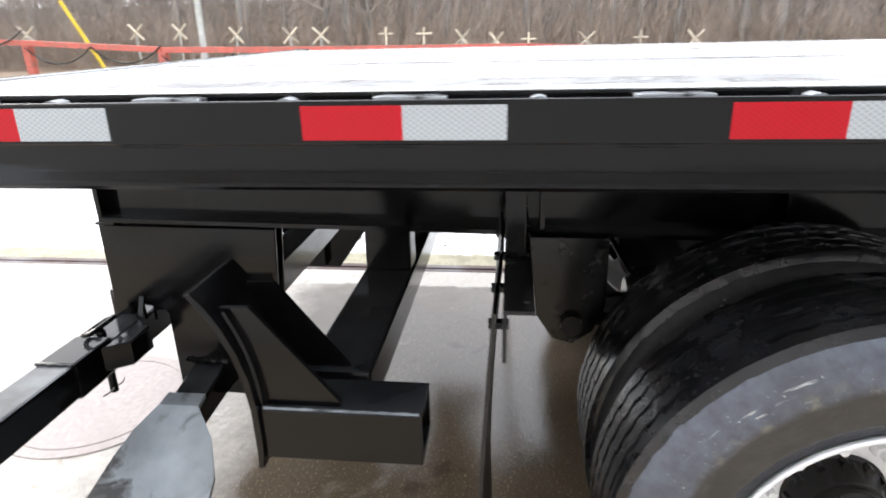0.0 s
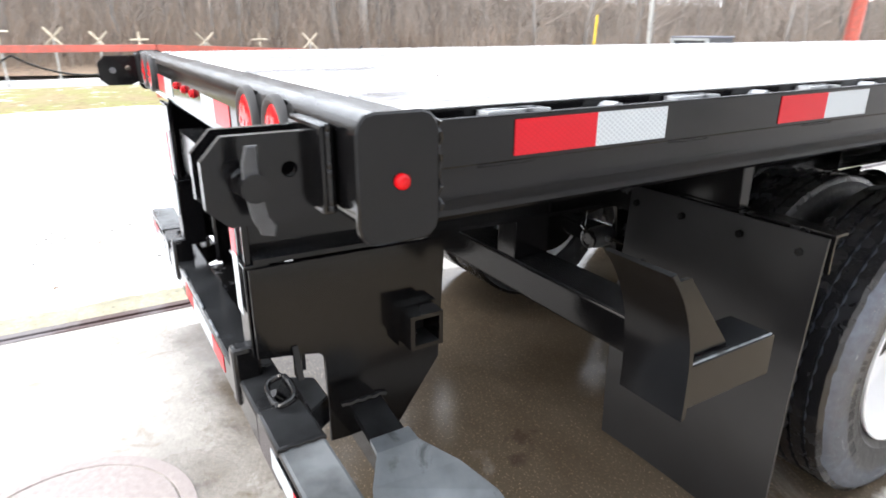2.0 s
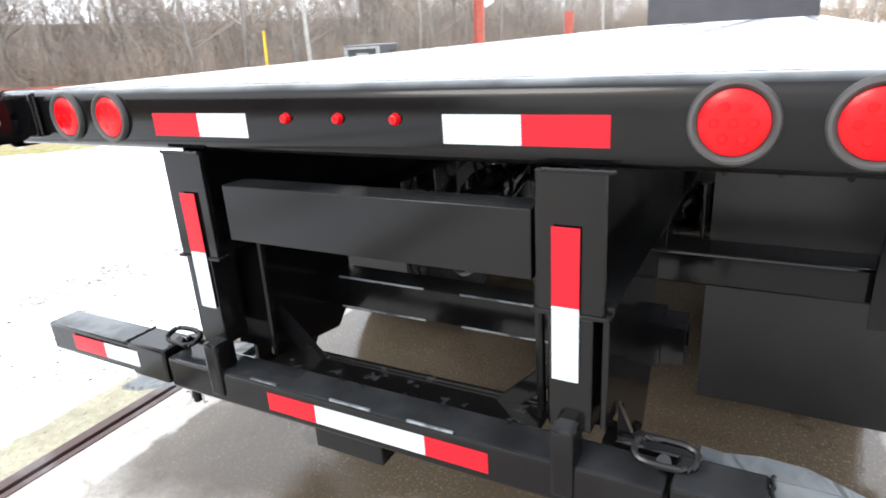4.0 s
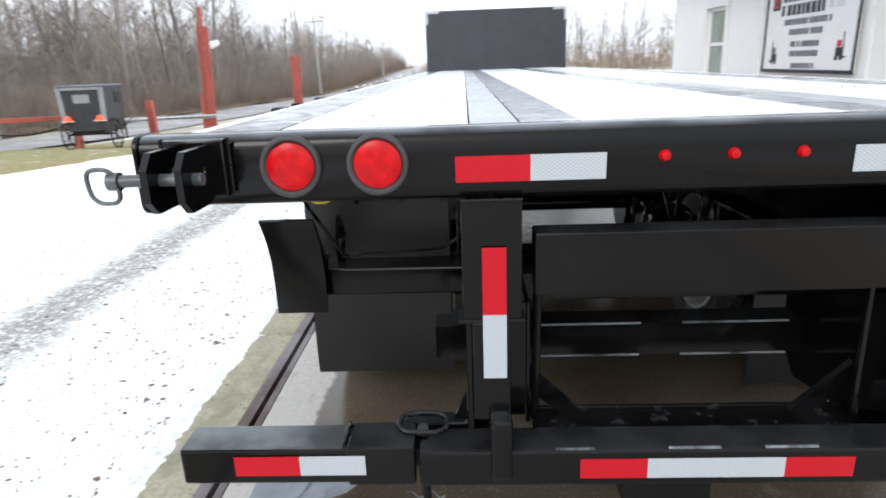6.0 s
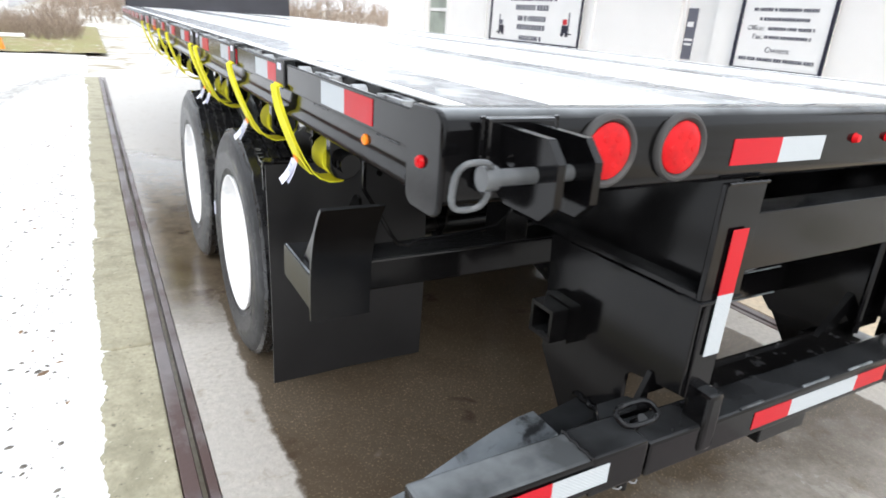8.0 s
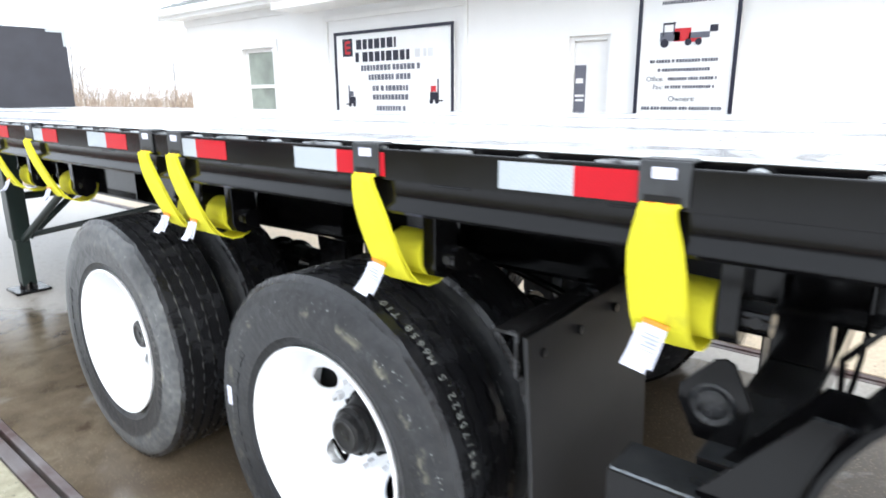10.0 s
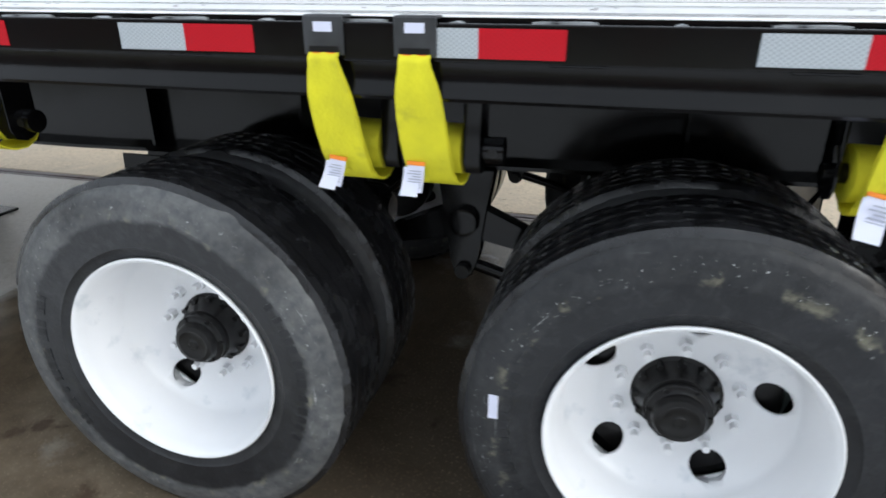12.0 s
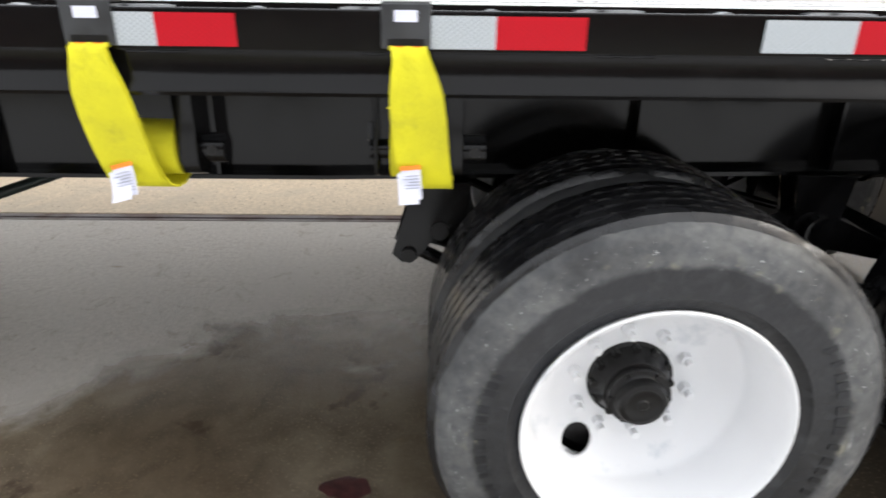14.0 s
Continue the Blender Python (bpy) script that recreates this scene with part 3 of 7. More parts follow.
def square_tube(bm, axis, lo, hi, c0, c1, half, wall, half1=None):
    """A hollow square tube along x, its middle at (c0, c1) in y and z."""
    h1 = half1 or half
    o = [(c0 - half, c1 - h1), (c0 + half, c1 - h1), (c0 + half, c1 + h1), (c0 - half, c1 + h1)]
    i = [(c0 - half + wall, c1 - h1 + wall), (c0 + half - wall, c1 - h1 + wall), (c0 + half - wall, c1 + h1 - wall), (c0 - half + wall, c1 + h1 - wall)]
    def vert(p, h):
        return bm.verts.new((h, p[0], p[1]) if axis == "x" else (p[0], h, p[1]))
    rings = [[vert(p, h) for p in ring] for h in (lo, hi) for ring in (o, i)]
    o0, i0, o1, i1 = rings
    for k in range(4):
        j = (k + 1) % 4
        bm.faces.new((o0[k], o0[j], o1[j], o1[k]))
        bm.faces.new((i0[k], i1[k], i1[j], i0[j]))
        bm.faces.new((o0[k], i0[k], i0[j], o0[j]))
        bm.faces.new((o1[k], o1[j], i1[j], i1[k]))
    return bm


def bar_text(parent, lines, mat, place):
    """Rows of plain bars that stand for writing that is not set: (across, up, width, height)."""
    for a, u, w, h in lines:
        part("printed_bar", place(bmesh.new(), a, u, w, h), mat, parent, smooth=False)


B = bmesh.new
T = 1.354            # top of the side tape
HALF = 1.245         # half the trailer's width
FRONT = 9.55         # front end of the deck
DECK = T + 0.020

# ---- ground ----
def sheet(name, x0, x1, y0, y1, nx, ny, height, mat, label, category, kind="structure"):
    bm = B()
    rows = []
    for j in range(ny + 1):
        y = y0 + (y1 - y0) * j / ny
        rows.append([bm.verts.new((x0 + (x1 - x0) * i / nx, y, height(x0 + (x1 - x0) * i / nx, y))) for i in range(nx + 1)])
    for j in range(ny):
        for i in range(nx):
            bm.faces.new((rows[j][i], rows[j][i + 1], rows[j + 1][i + 1], rows[j + 1][i]))
    return tagged(part(name, bm, mat), label, category, "", kind)


def ease(u):
    u = max(0.0, min(1.0, u))
    return u * u * (3 - 2 * u)


def far_rise(x, y):
    """The ground beyond: level by the scale, falling towards the drive, climbing again along the road and into the woods."""
    dip = -1.05 * ease((y - 8) / 16) * ease((9 - x) / 9) * max(0.0, 1 - max(0.0, y - 60) / 75) + 0.9 * ease((y - 70) / 60) * ease((9 - x) / 9)
    beside = max(ease((-2.2 - x) / 5), ease((y - 13.2) / 5))
    return -0.06 + 0.9 * max(0, min(1, (-x - 24) / 25)) + dip * beside


ground_bm = B()
gx = sorted({-900, -300, -120, -70, -49, -36, -24, -20, -16, -13, -10, -7, -5, -3.5, -2.2, 0, 2, 4, 6, 9, 30, 80, 300, 900})
gy = sorted({-900, -300, -100, -50, -25, -10, 0, *range(8, 40, 2), 46, 52, 60, 75, 90, 105, 120, 135, 160, 300, 900})
gverts = [[ground_bm.verts.new((x, y, far_rise(x, y))) for x in gx] for y in gy]
for j in range(len(gy) - 1):
    for i in range(len(gx) - 1):
        ground_bm.faces.new((gverts[j][i], gverts[j][i + 1], gverts[j + 1][i + 1], gverts[j + 1][i]))
tagged(part("ground", ground_bm, FIELD), "pale winter ground reaching to the horizon", "ground", kind="structure")


def snow_height(x, y):
    e = noise.noise(Vector((x * 0.7, y * 0.25, 3))) * 0.012 + noise.noise(Vector((x * 3, y * 3, 7))) * 0.006
    return 0.048 + far_rise(x, y) + e


sheet("pavement", -12.4, -1.845, -14, 33.0, 80, 220, snow_height, SNOW, "thin patchy snow over a gravel yard with dark pebbles", "snow")


def scatter(name, count, place, size, mat, label, category, seed):
    """Many small flat bits lying about, joined."""
    rg = random.Random(seed)
    v, f = [], []
    for _ in range(count):
        x, y = place(rg)
        s, a, z = size * rg.uniform(0.4, 1.3), rg.uniform(0, 6.28), snow_height(x, y) + 0.004
        w = s * rg.uniform(0.35, 0.9)
        base = len(v)
        for k in range(5):
            b = 2 * math.pi * k / 5
            px, py = s * math.cos(b) * rg.uniform(0.7, 1.2), w * math.sin(b) * rg.uniform(0.7, 1.2)
            v.append((x + px * math.cos(a) - py * math.sin(a), y + px * math.sin(a) + py * math.cos(a), z - 0.006))
        v.append((x, y, z + 0.3 * w))
        f += [(base + k, base + (k + 1) % 5, base + 5) for k in range(5)]
    me = bpy.data.meshes.new(name)
    me.from_pydata(v, [], f)
    me.materials.append(mat)
    return tagged(new(name, me), label, category, kind="stuff")


def snow_fringe(x, y):
    """Ragged edge where the snow lies over the kerb."""
    over = 0.010 - 0.19 * max(0.0, x + 1.87)
    return over + 0.0045 * noise.noise(Vector((x * 9, y * 5, 1))) + 0.0035 * noise.noise(Vector((x * 26, y * 30, 4))) - 0.02 * max(0.0, -1.88 - x) / 0.05


sheet("pavement", -1.93, -1.765, -3.0, 12.0, 14, 620, snow_fringe, SNOW, "ragged edge of thin snow along the kerb", "snow")
scatter("pebbles", 2000, lambda rg: (-1.86 - 2.6 * rg.random() ** 1.25, rg.uniform(-1.5, 9)), 0.017, PEBBLE, "dark pebbles and leaf bits showing through the snow", "pebbles", 3)
scatter("gravel", 5200, lambda rg: (-1.9 - 3.2 * rg.random(), rg.uniform(-1.5, 11)), 0.011, GRAVEL, "grey gravel showing through the thin snow", "gravel", 5)
scatter("dead_leaves", 120, lambda rg: (-1.87 - 1.5 * rg.random() ** 2, rg.uniform(-1.5, 9)), 0.024, LEAF, "brown dead leaves lying on the snow", "leaves", 4)
weed_v, weed_f = [], []
wrg = random.Random(9)
for _ in range(900):
    y = wrg.uniform(3.5, 12.5)
    x = -1.865 - abs(wrg.gauss(0, 0.05))
    h, dx, dy = wrg.uniform(0.02, 0.09), wrg.uniform(-0.04, 0.03), wrg.uniform(-0.03, 0.03)
    base = len(weed_v)
    weed_v += [(x, y - 0.004, -0.01), (x, y + 0.004, -0.01), (x + dx, y + dy, h)]
    weed_f.append((base, base + 1, base + 2))
weed_me = bpy.data.meshes.new("kerb_weeds")
weed_me.from_pydata(weed_v, [], weed_f)
weed_me.materials.append(WEED)
tagged(new("kerb_weeds", weed_me), "short green weeds growing along the kerb", "weeds", kind="stuff")

kerb_cuts = [-16, -9.3, -5.2, -2.6, -1.05, 0.52, 2.03, 3.62, 5.1, 6.75, 8.3, 10.2, 13.2]
for k, (y0, y1) in enumerate(zip(kerb_cuts, kerb_cuts[1:])):
    kb = tagged(part("pavement", box(B(), -1.845, -1.596, y0 + 0.003, y1 - 0.003, -0.25, -0.002 * (k % 2), 0.010), KERB), "weathered concrete kerb strip beside the scale", "kerb", "kerb lengths", "structure")
# steel edge of the scale: an outer angle, a dark gap, and an inner angle
for lo, hi, zz in ((-1.594, -1.541, 0.006), (-1.519, -1.486, 0.004)):
    tagged(part("trim", box(B(), lo, hi, -16, 13.2, -0.12, zz, 0.004), EDGE_STEEL), "rusty steel angle along the scale edge", "steel edge", "scale edge angles", "structure")
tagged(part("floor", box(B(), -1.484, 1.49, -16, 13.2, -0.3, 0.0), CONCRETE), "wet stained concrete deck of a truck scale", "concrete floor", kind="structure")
for lo, hi, zz in ((1.49, 1.525, 0.004), (1.545, 1.60, 0.006)):
    tagged(part("trim", box(B(), lo, hi, -16, 13.2, -0.12, zz, 0.004), EDGE_STEEL), "rusty steel angle along the scale edge", "steel edge", "scale edge angles", "structure")
# near-black colour puts the gap's shade into the pit bottom
tagged(part("pavement", box(B(), -1.541, 1.545, -16, 13.2, -0.34, -0.305), HUB), "pit bottom blackened for the shade in the scale gap", "pit", kind="structure")
for y0, y1 in ((-16, -2.2), (-2.19, 3.4), (3.41, 7.6), (7.61, 14)):
    tagged(part("pavement", box(B(), 1.60, 2.74, y0, y1, -0.2, 0.012, 0.006), APRON), "tan concrete apron slab between scale and building", "concrete slab", "apron slabs", "structure")
stain_bm = B()
srg = random.Random(6)
ring = [stain_bm.verts.new((-0.86 + (0.055 + 0.02 * srg.random()) * math.cos(a) * 0.7, 3.93 + (0.06 + 0.035 * srg.random()) * math.sin(a), 0.003)) for a in [2 * math.pi * k / 18 for k in range(18)]]
mid = stain_bm.verts.new((-0.86, 3.93, 0.006))
for k in range(18):
    stain_bm.faces.new((ring[k], ring[(k + 1) % 18], mid))
tagged(part("wet_leaf", stain_bm, MAROON), "dark maroon wet leaf stuck on the concrete", "leaf")
tagged(part("manhole_cover", lathe(B(), [(0.001, 0.0), (0.001, 0.325), (-0.006, 0.328), (-0.006, 0.332), (0.002, 0.335), (0.002, 0.38), (-0.02, 0.38)], 64), STAIN), "round pale brown cover let into the concrete", "manhole cover", kind="structure")
bpy.data.objects["manhole_cover"].matrix_world = pose(0.08, -0.53, 0.003, 0, -90, 0)

inner_edge = [(-12.2, -40), (-11.8, -14), (-11.7, -4), (-11.9, 1), (-10.4, 4), (-8.1, 6.8), (-7.7, 10.5), (-7.9, 14), (-9.3, 19), (-10.9, 25.5)]
outer_edge = [(-18.0, -40), (-17.8, -14), (-17.4, -4), (-17.0, 2), (-16.8, 5.6), (-16.6, 9), (-16.4, 12.5), (-16.0, 16.4), (-15.0, 21), (-13.0, 26)]
verge_bm = B()
vrows = []
for k in range(9 * 8 + 1):
    i, u = min(k // 8, 8), k / 8 - min(k // 8, 8)
    a = Vector(inner_edge[i]).lerp(Vector(inner_edge[i + 1]), u)
    b = Vector(outer_edge[i]).lerp(Vector(outer_edge[i + 1]), u)
    row = []
    for s in range(13):
        p = a.lerp(b, s / 12)
        if s == 0:
            p = p + Vector((0.3 * noise.noise(Vector((p.y * 0.9, 2, 0))), 0))
        row.append(verge_bm.verts.new((p.x, p.y, (0.03 if s == 0 else 0.08) + far_rise(p.x, p.y) + 0.02 * noise.noise(Vector((p.x * 2, p.y * 2, 0))))))
    vrows.append(row)
for a, b in zip(vrows, vrows[1:]):
    for s in range(12):
        verge_bm.faces.new((a[s], a[s + 1], b[s + 1], b[s]))
tagged(part("ground_verge", verge_bm, GRASS), "yellow-brown winter grass verge with snow patches", "grass verge", kind="structure")
def wood_edge(y):
    """How far the edge of the woods lies from the scale."""
    return -26.5 + 10.5 * max(0, min(1, (y - 5) / 55)) + 3.0 * max(0, min(1, (y - 60) / 75))


litter_bm = B()
lrows = []
for j in range(61):
    y = -90 + 230 * j / 60
    right = max(-21.5, wood_edge(y) + 2.0) if y > 30 else -21.5
    lrows.append([litter_bm.verts.new((-120 + (right + 120) * (1 - (1 - i / 40) ** 2), y, far_rise(-120 + (right + 120) * (1 - (1 - i / 40) ** 2), y) + 0.12 + 0.15 * noise.noise(Vector((i * 0.7, y * 0.2, 0))))) for i in range(41)])
for a, b in zip(lrows, lrows[1:]):
    for i in range(40):
        litter_bm.faces.new((a[i], a[i + 1], b[i + 1], b[i]))
tagged(part("ground_woods", litter_bm, LITTER), "brown leaf litter on the floor of the woods", "leaf litter", kind="structure")

# public road behind the fence, climbing ahead
road_pts = [(-18.6, -80, 1.3), (-18.5, -30, 1.3), (-18.4, -8, 1.3), (-18.3, 6, 1.4), (-18.2, 14, 1.6), (-18.0, 20, 1.9), (-17.4, 26, 2.3), (-16.6, 32, 2.6), (-15.8, 38, 2.9), (-15.0, 46, 3.0), (-14.2, 54, 3.0), (-13.4, 64, 3.0),
            (-12.4, 76, 3.0), (-11.4, 90, 3.0), (-10.0, 106, 3.0), (-8.2, 124, 3.0), (-6.6, 140, 3.0)]
road_bm = B()
rrows = []
for k, (x, y, half) in enumerate(road_pts):
    a = Vector(road_pts[min(k + 1, len(road_pts) - 1)][:2]) - Vector(road_pts[max(k - 1, 0)][:2])
    nrm = Vector((-a.y, a.x)).normalized()
    rrows.append([road_bm.verts.new((x + nrm.x * s, y + nrm.y * s, far_rise(x + nrm.x * s, y + nrm.y * s) + 0.05)) for s in (half, 0, -half)])
for a, b in zip(rrows, rrows[1:]):
    road_bm.faces.new((a[0], a[1], b[1], b[0]))
    road_bm.faces.new((a[1], a[2], b[2], b[1]))
tagged(part("road", road_bm, ASPHALT), "grey wet country road climbing past the woods", "road", kind="structure")

# ---- the trailer ----
trailer = thing("flatbed_trailer", "black flatbed trailer with aluminium deck standing on a concrete truck scale", "trailer")


def rear_beam():
    bm = B()
    pts, r = [], 0.030
    y0, y1, z0, z1 = 0.0, 0.10, T - 0.130, T + 0.024
    for cy, cz, a0 in ((y0 + r, z0 + r, 180), (y1 - r, z0 + r, 270), (y1 - r, z1 - r, 0), (y0 + r, z1 - r, 90)):
        pts += [(cy + r * math.cos(radians(a0 + k * 22.5)), cz + r * math.sin(radians(a0 + k * 22.5))) for k in range(5)]
    prism(bm, pts, "x", -HALF, HALF)
    return part("rear_beam", bm, BLACK_SKYLIT, trailer)


rear_beam()
for sx in (-1, 1):
    # end plate with rounded corners and its weld bead
    bm = B()
    pts, r = [], 0.026
    for cy, cz, a0 in ((0.02, T - 0.118, 180), (0.085, T - 0.118, 270), (0.085, T + 0.0, 0), (0.02, T + 0.0, 90)):
        pts += [(cy + r * math.cos(radians(a0 + k * 30)), cz + r * math.sin(radians(a0 + k * 30))) for k in range(4)]
    prism(bm, pts, "x", sx * (HALF + 0.001), sx * (HALF + 0.013), 0.003)
    end = part("end_plate", bm, BLACK, trailer)
    bm = B()
    for yy in (0.114,):
        sweep(bm, [(sx * (HALF + 0.004 + 0.003 * math.sin(k * 2.1)), yy + 0.003 * math.sin(k * 1.7), T - 0.11 + k * 0.008) for k in range(16)], 0.0045, 6)
    part("weld_bead", bm, BLACK, end)
    bm = B()
    lathe(bm, [(0, 0.011), (0.005, 0.0105), (0.009, 0.007), (0.0105, 0.0)], 20, sign=sx)
    o = part("marker_lamp", bm, RED_LENS, end, "small round red marker lamp")
    o.location = (sx * (HALF + 0.013), 0.055, T - 0.062)

# deck planks
def plank(x0, x1, mat, name, label):
    bm = box(B(), x0 + 0.002, x1 - 0.002, 0.102, FRONT, DECK - 0.035, DECK, 0.003, 1)
    return part(name, bm, mat, trailer, label)


for sx in (-1, 1):
    plank(*sorted((sx * 1.150, sx * 1.185)), ALU, "deck_plank", "wet pale aluminium deck plank")
    plank(*sorted((sx * 0.972, sx * 1.150)), NAILER, "nailer_strip", "grey wet wooden nailing strip")
    plank(*sorted((sx * 0.750, sx * 0.972)), ALU, "deck_plank", "wet pale aluminium deck plank")
    plank(*sorted((sx * 0.545, sx * 0.750)), ALU, "deck_plank", "wet pale aluminium deck plank")
    plank(*sorted((sx * 0.430, sx * 0.545)), ALU_DULL, "deck_plank", "dull grey aluminium deck plank")
    plank(*sorted((sx * 0.290, sx * 0.430)), NAILER, "nailer_strip", "grey wet wooden nailing strip")
    plank(*sorted((sx * 0.105, sx * 0.290)), ALU, "deck_plank", "wet pale aluminium deck plank")
plank(-0.105, 0.105, ALU, "deck_plank", "wet pale aluminium deck plank")
bm = B()
rng = random.Random(4)
for cx in (-0.80, -0.66, 0.66, 0.80):
    for k in range(16):
        for j in range(rng.choice((1, 2, 3))):
            x, y = cx + 0.03 * j + rng.uniform(-0.012, 0.012), 0.42 + k * 0.58 + rng.uniform(-0.03, 0.03)
            rod(bm, (x, y, DECK - 0.001), (x, y, DECK + 0.0012), 0.006, 6)
part("deck_screws", bm, RUST, trailer)
bpy.data.objects["deck_screws"]["kind"] = "stuff"

# side rails, rub rails, stake pockets and spools
for sx in (-1, 1):
    bm = B()
    prof = [(1.185, DECK - 0.004), (1.192, DECK - 0.004), (1.192, T - 0.055), (1.224, T - 0.060), (1.222, T - 0.092), (1.225, T - 0.106), (1.234, T - 0.117), (1.236, T - 0.126),
            (1.230, T - 0.133), (1.140, T - 0.133), (1.140, T - 0.124), (1.185, T - 0.118)]
    prism(bm, [(sx * a, b) for a, b in prof], "y", 0.10, FRONT)
    part("side_rail", bm, BLACK, trailer)
    bm = box(B(), sx * 1.224, sx * 1.236, 0.10, FRONT, T - 0.060, T + 0.008, 0.003)
    part("rub_rail", bm, BLACK, trailer, "flat black steel rub rail")
    pocket = B()
    for dy in (-0.056, 0.046):
        box(pocket, 1.193, 1.2235, dy, dy + 0.010, -0.07, 0.0)
    box(pocket, 1.2145, 1.2235, -0.046, 0.046, -0.07, 0.0012)
    box(pocket, 1.193, 1.200, -0.046, 0.046, -0.07, 0.0012)
    first = part("stake_pocket", pocket, CHIPPED, trailer, "worn pale stake pocket rim")
    spool = B()
    rod(spool, (1.193, 0, 0), (1.2238, 0, 0), 0.020, 12)
    first_spool = part("spool", spool, CHIPPED, trailer)
    for k in range(24):
        y = 0.265 + 0.39 * k
        m = pose(0, y, T + 0.0105) @ Matrix.Scale(sx, 4, (1, 0, 0))
        m2 = pose(0, y + 0.195, T - 0.009) @ Matrix.Scale(sx, 4, (1, 0, 0))
        if k == 0:
            first.matrix_basis, first_spool.matrix_basis = m, m2
        else:
            share("stake_pocket", first.data, trailer, m)
            share("spool", first_spool.data, trailer, m2)
    # a weld scar under each pocket
    scar = B()
    sweep(scar, [(1.2365 + 0.001 * math.sin(k * 2), -0.05 + 0.010 * k, 0.0005 * math.sin(k * 1.3)) for k in range(11)], 0.0017, 5)
    first = part("weld_bead", scar, BLACK, trailer)
    for k in range(24):
        m = pose(0, 0.235 + 0.39 * k, T - 0.0615) @ Matrix.Scale(sx, 4, (1, 0, 0))
        if k == 0:
            first.matrix_basis = m
        else:
            share("weld_bead", first.data, trailer, m)


def tape(x0, y0, z0, along, first, second, length=0.305, tall=0.052, upright=False, face=1, parent=trailer):
    """A strip of reflective tape in two colours, proud of its surface."""
    holder = new("reflective_tape")
    holder.parent = parent
    half = length / 2
    for k, colour in enumerate((first, second)):
        bm = B()
        s, e = k * half, (k + 1) * half
        if upright:
            box(bm, x0, x0 + tall, y0, y0 - 0.0015, z0 - s, z0 - e)
        elif along == "y":
            box(bm, x0, x0 + face * 0.0015, y0 + s, y0 + e, z0 - tall, z0)
        else:
            box(bm, x0 + s, x0 + e, y0, y0 - 0.0015, z0 - tall, z0)
        part("red_half" if colour == "r" else "white_half", bm, TAPE_RED if colour == "r" else TAPE_WHITE, holder, smooth=False)
    return holder


for y, length in ((0.31, 0.312), (0.976, 0.312), (1.588, 0.312), (2.208, 0.312), (2.816, 0.312), (3.424, 0.300), (4.0, 0.262), *[(4.605 + 0.605 * j, 0.30) for j in range(8)]):
    tape(-1.2362, y, T, "y", "r", "w", length, face=-1)
for k in range(15):
    tape(1.2362, 0.247 + 0.632 * k, T, "y", "r", "w", 0.314)
tape(-0.576, -0.0002, T - 0.036, "x", "r", "w", 0.314, 0.055)
tape(0.240, -0.0002, T - 0.036, "x", "w", "r", 0.314, 0.055)


def tail_lamp(x):
    holder = new("tail_lamp")
    holder.parent = trailer
    holder.matrix_basis = pose(x, 0, T - 0.046, 0, 0, -90)
    part("grommet", lathe(B(), [(-0.002, 0.066), (0.008, 0.0665), (0.013, 0.063), (0.014, 0.058), (0.011, 0.054), (0.006, 0.051)], 40), GROMMET, holder, "thick black rubber grommet ring")
    part("lens", lathe(B(), [(0.004, 0.0515), (0.009, 0.0505), (0.012, 0.045), (0.0135, 0.03), (0.014, 0.0)], 40), RED_LENS, holder, "round red lens")
    bm = B()
    for k in range(7):
        a = 2 * math.pi * k / 6
        c = (0, 0) if k == 6 else (0.027 * math.cos(a), 0.027 * math.sin(a))
        rod(bm, (0.012, *c), (0.0148, *c), 0.009, 12, 0.006)
    part("lens_optic", bm, RED_LENS, holder)["kind"] = "stuff"


for x in (-0.922, -0.738, 0.738, 0.922):
    tail_lamp(x)
for x in (-0.143, -0.003, 0.136):
    o = part("marker_lamp", lathe(B(), [(0, 0.0), (0.001, 0.0125), (0.003, 0.012), (0.006, 0.0105), (0.012, 0.009), (0.015, 0.0)], 20), RED_LENS, trailer, "small round red marker lamp")
    o.matrix_basis = pose(x, 0, T - 0.046, 0, 0, -90)


def plate_with_hole(outline, centre, r, x0, x1, seg=28):
    """A flat plate in the y-z plane with a round hole through it."""
    bm = B()
    cy, cz = centre
    rings = []
    turns = sorted({2 * math.pi * k / seg for k in range(seg)} | {math.atan2(z - cz, y - cy) % (2 * math.pi) for y, z in outline})
    for a in turns:
        dy, dz = math.cos(a), math.sin(a)
        far = 0.0
        for (ay, az), (by, bz) in zip(outline, outline[1:] + outline[:1]):
            ey, ez = by - ay, bz - az
            den = dy * ez - dz * ey
            if abs(den) > 1e-9:
                s = ((ay - cy) * ez - (az - cz) * ey) / den
                u = ((ay - cy) * dz - (az - cz) * dy) / den
                if s > 0 and -1e-6 <= u <= 1 + 1e-6:
                    far = max(far, s)
        rings.append([bm.verts.new(p) for p in ((x0, cy + r * dy, cz + r * dz), (x1, cy + r * dy, cz + r * dz), (x1, cy + far * dy, cz + far * dz), (x0, cy + far * dy, cz + far * dz))])
    for k in range(len(rings)):
        a, b = rings[k], rings[(k + 1) % len(rings)]
        for i in range(4):
            bm.faces.new((a[i], a[(i + 1) % 4], b[(i + 1) % 4], b[i]))
    return bm


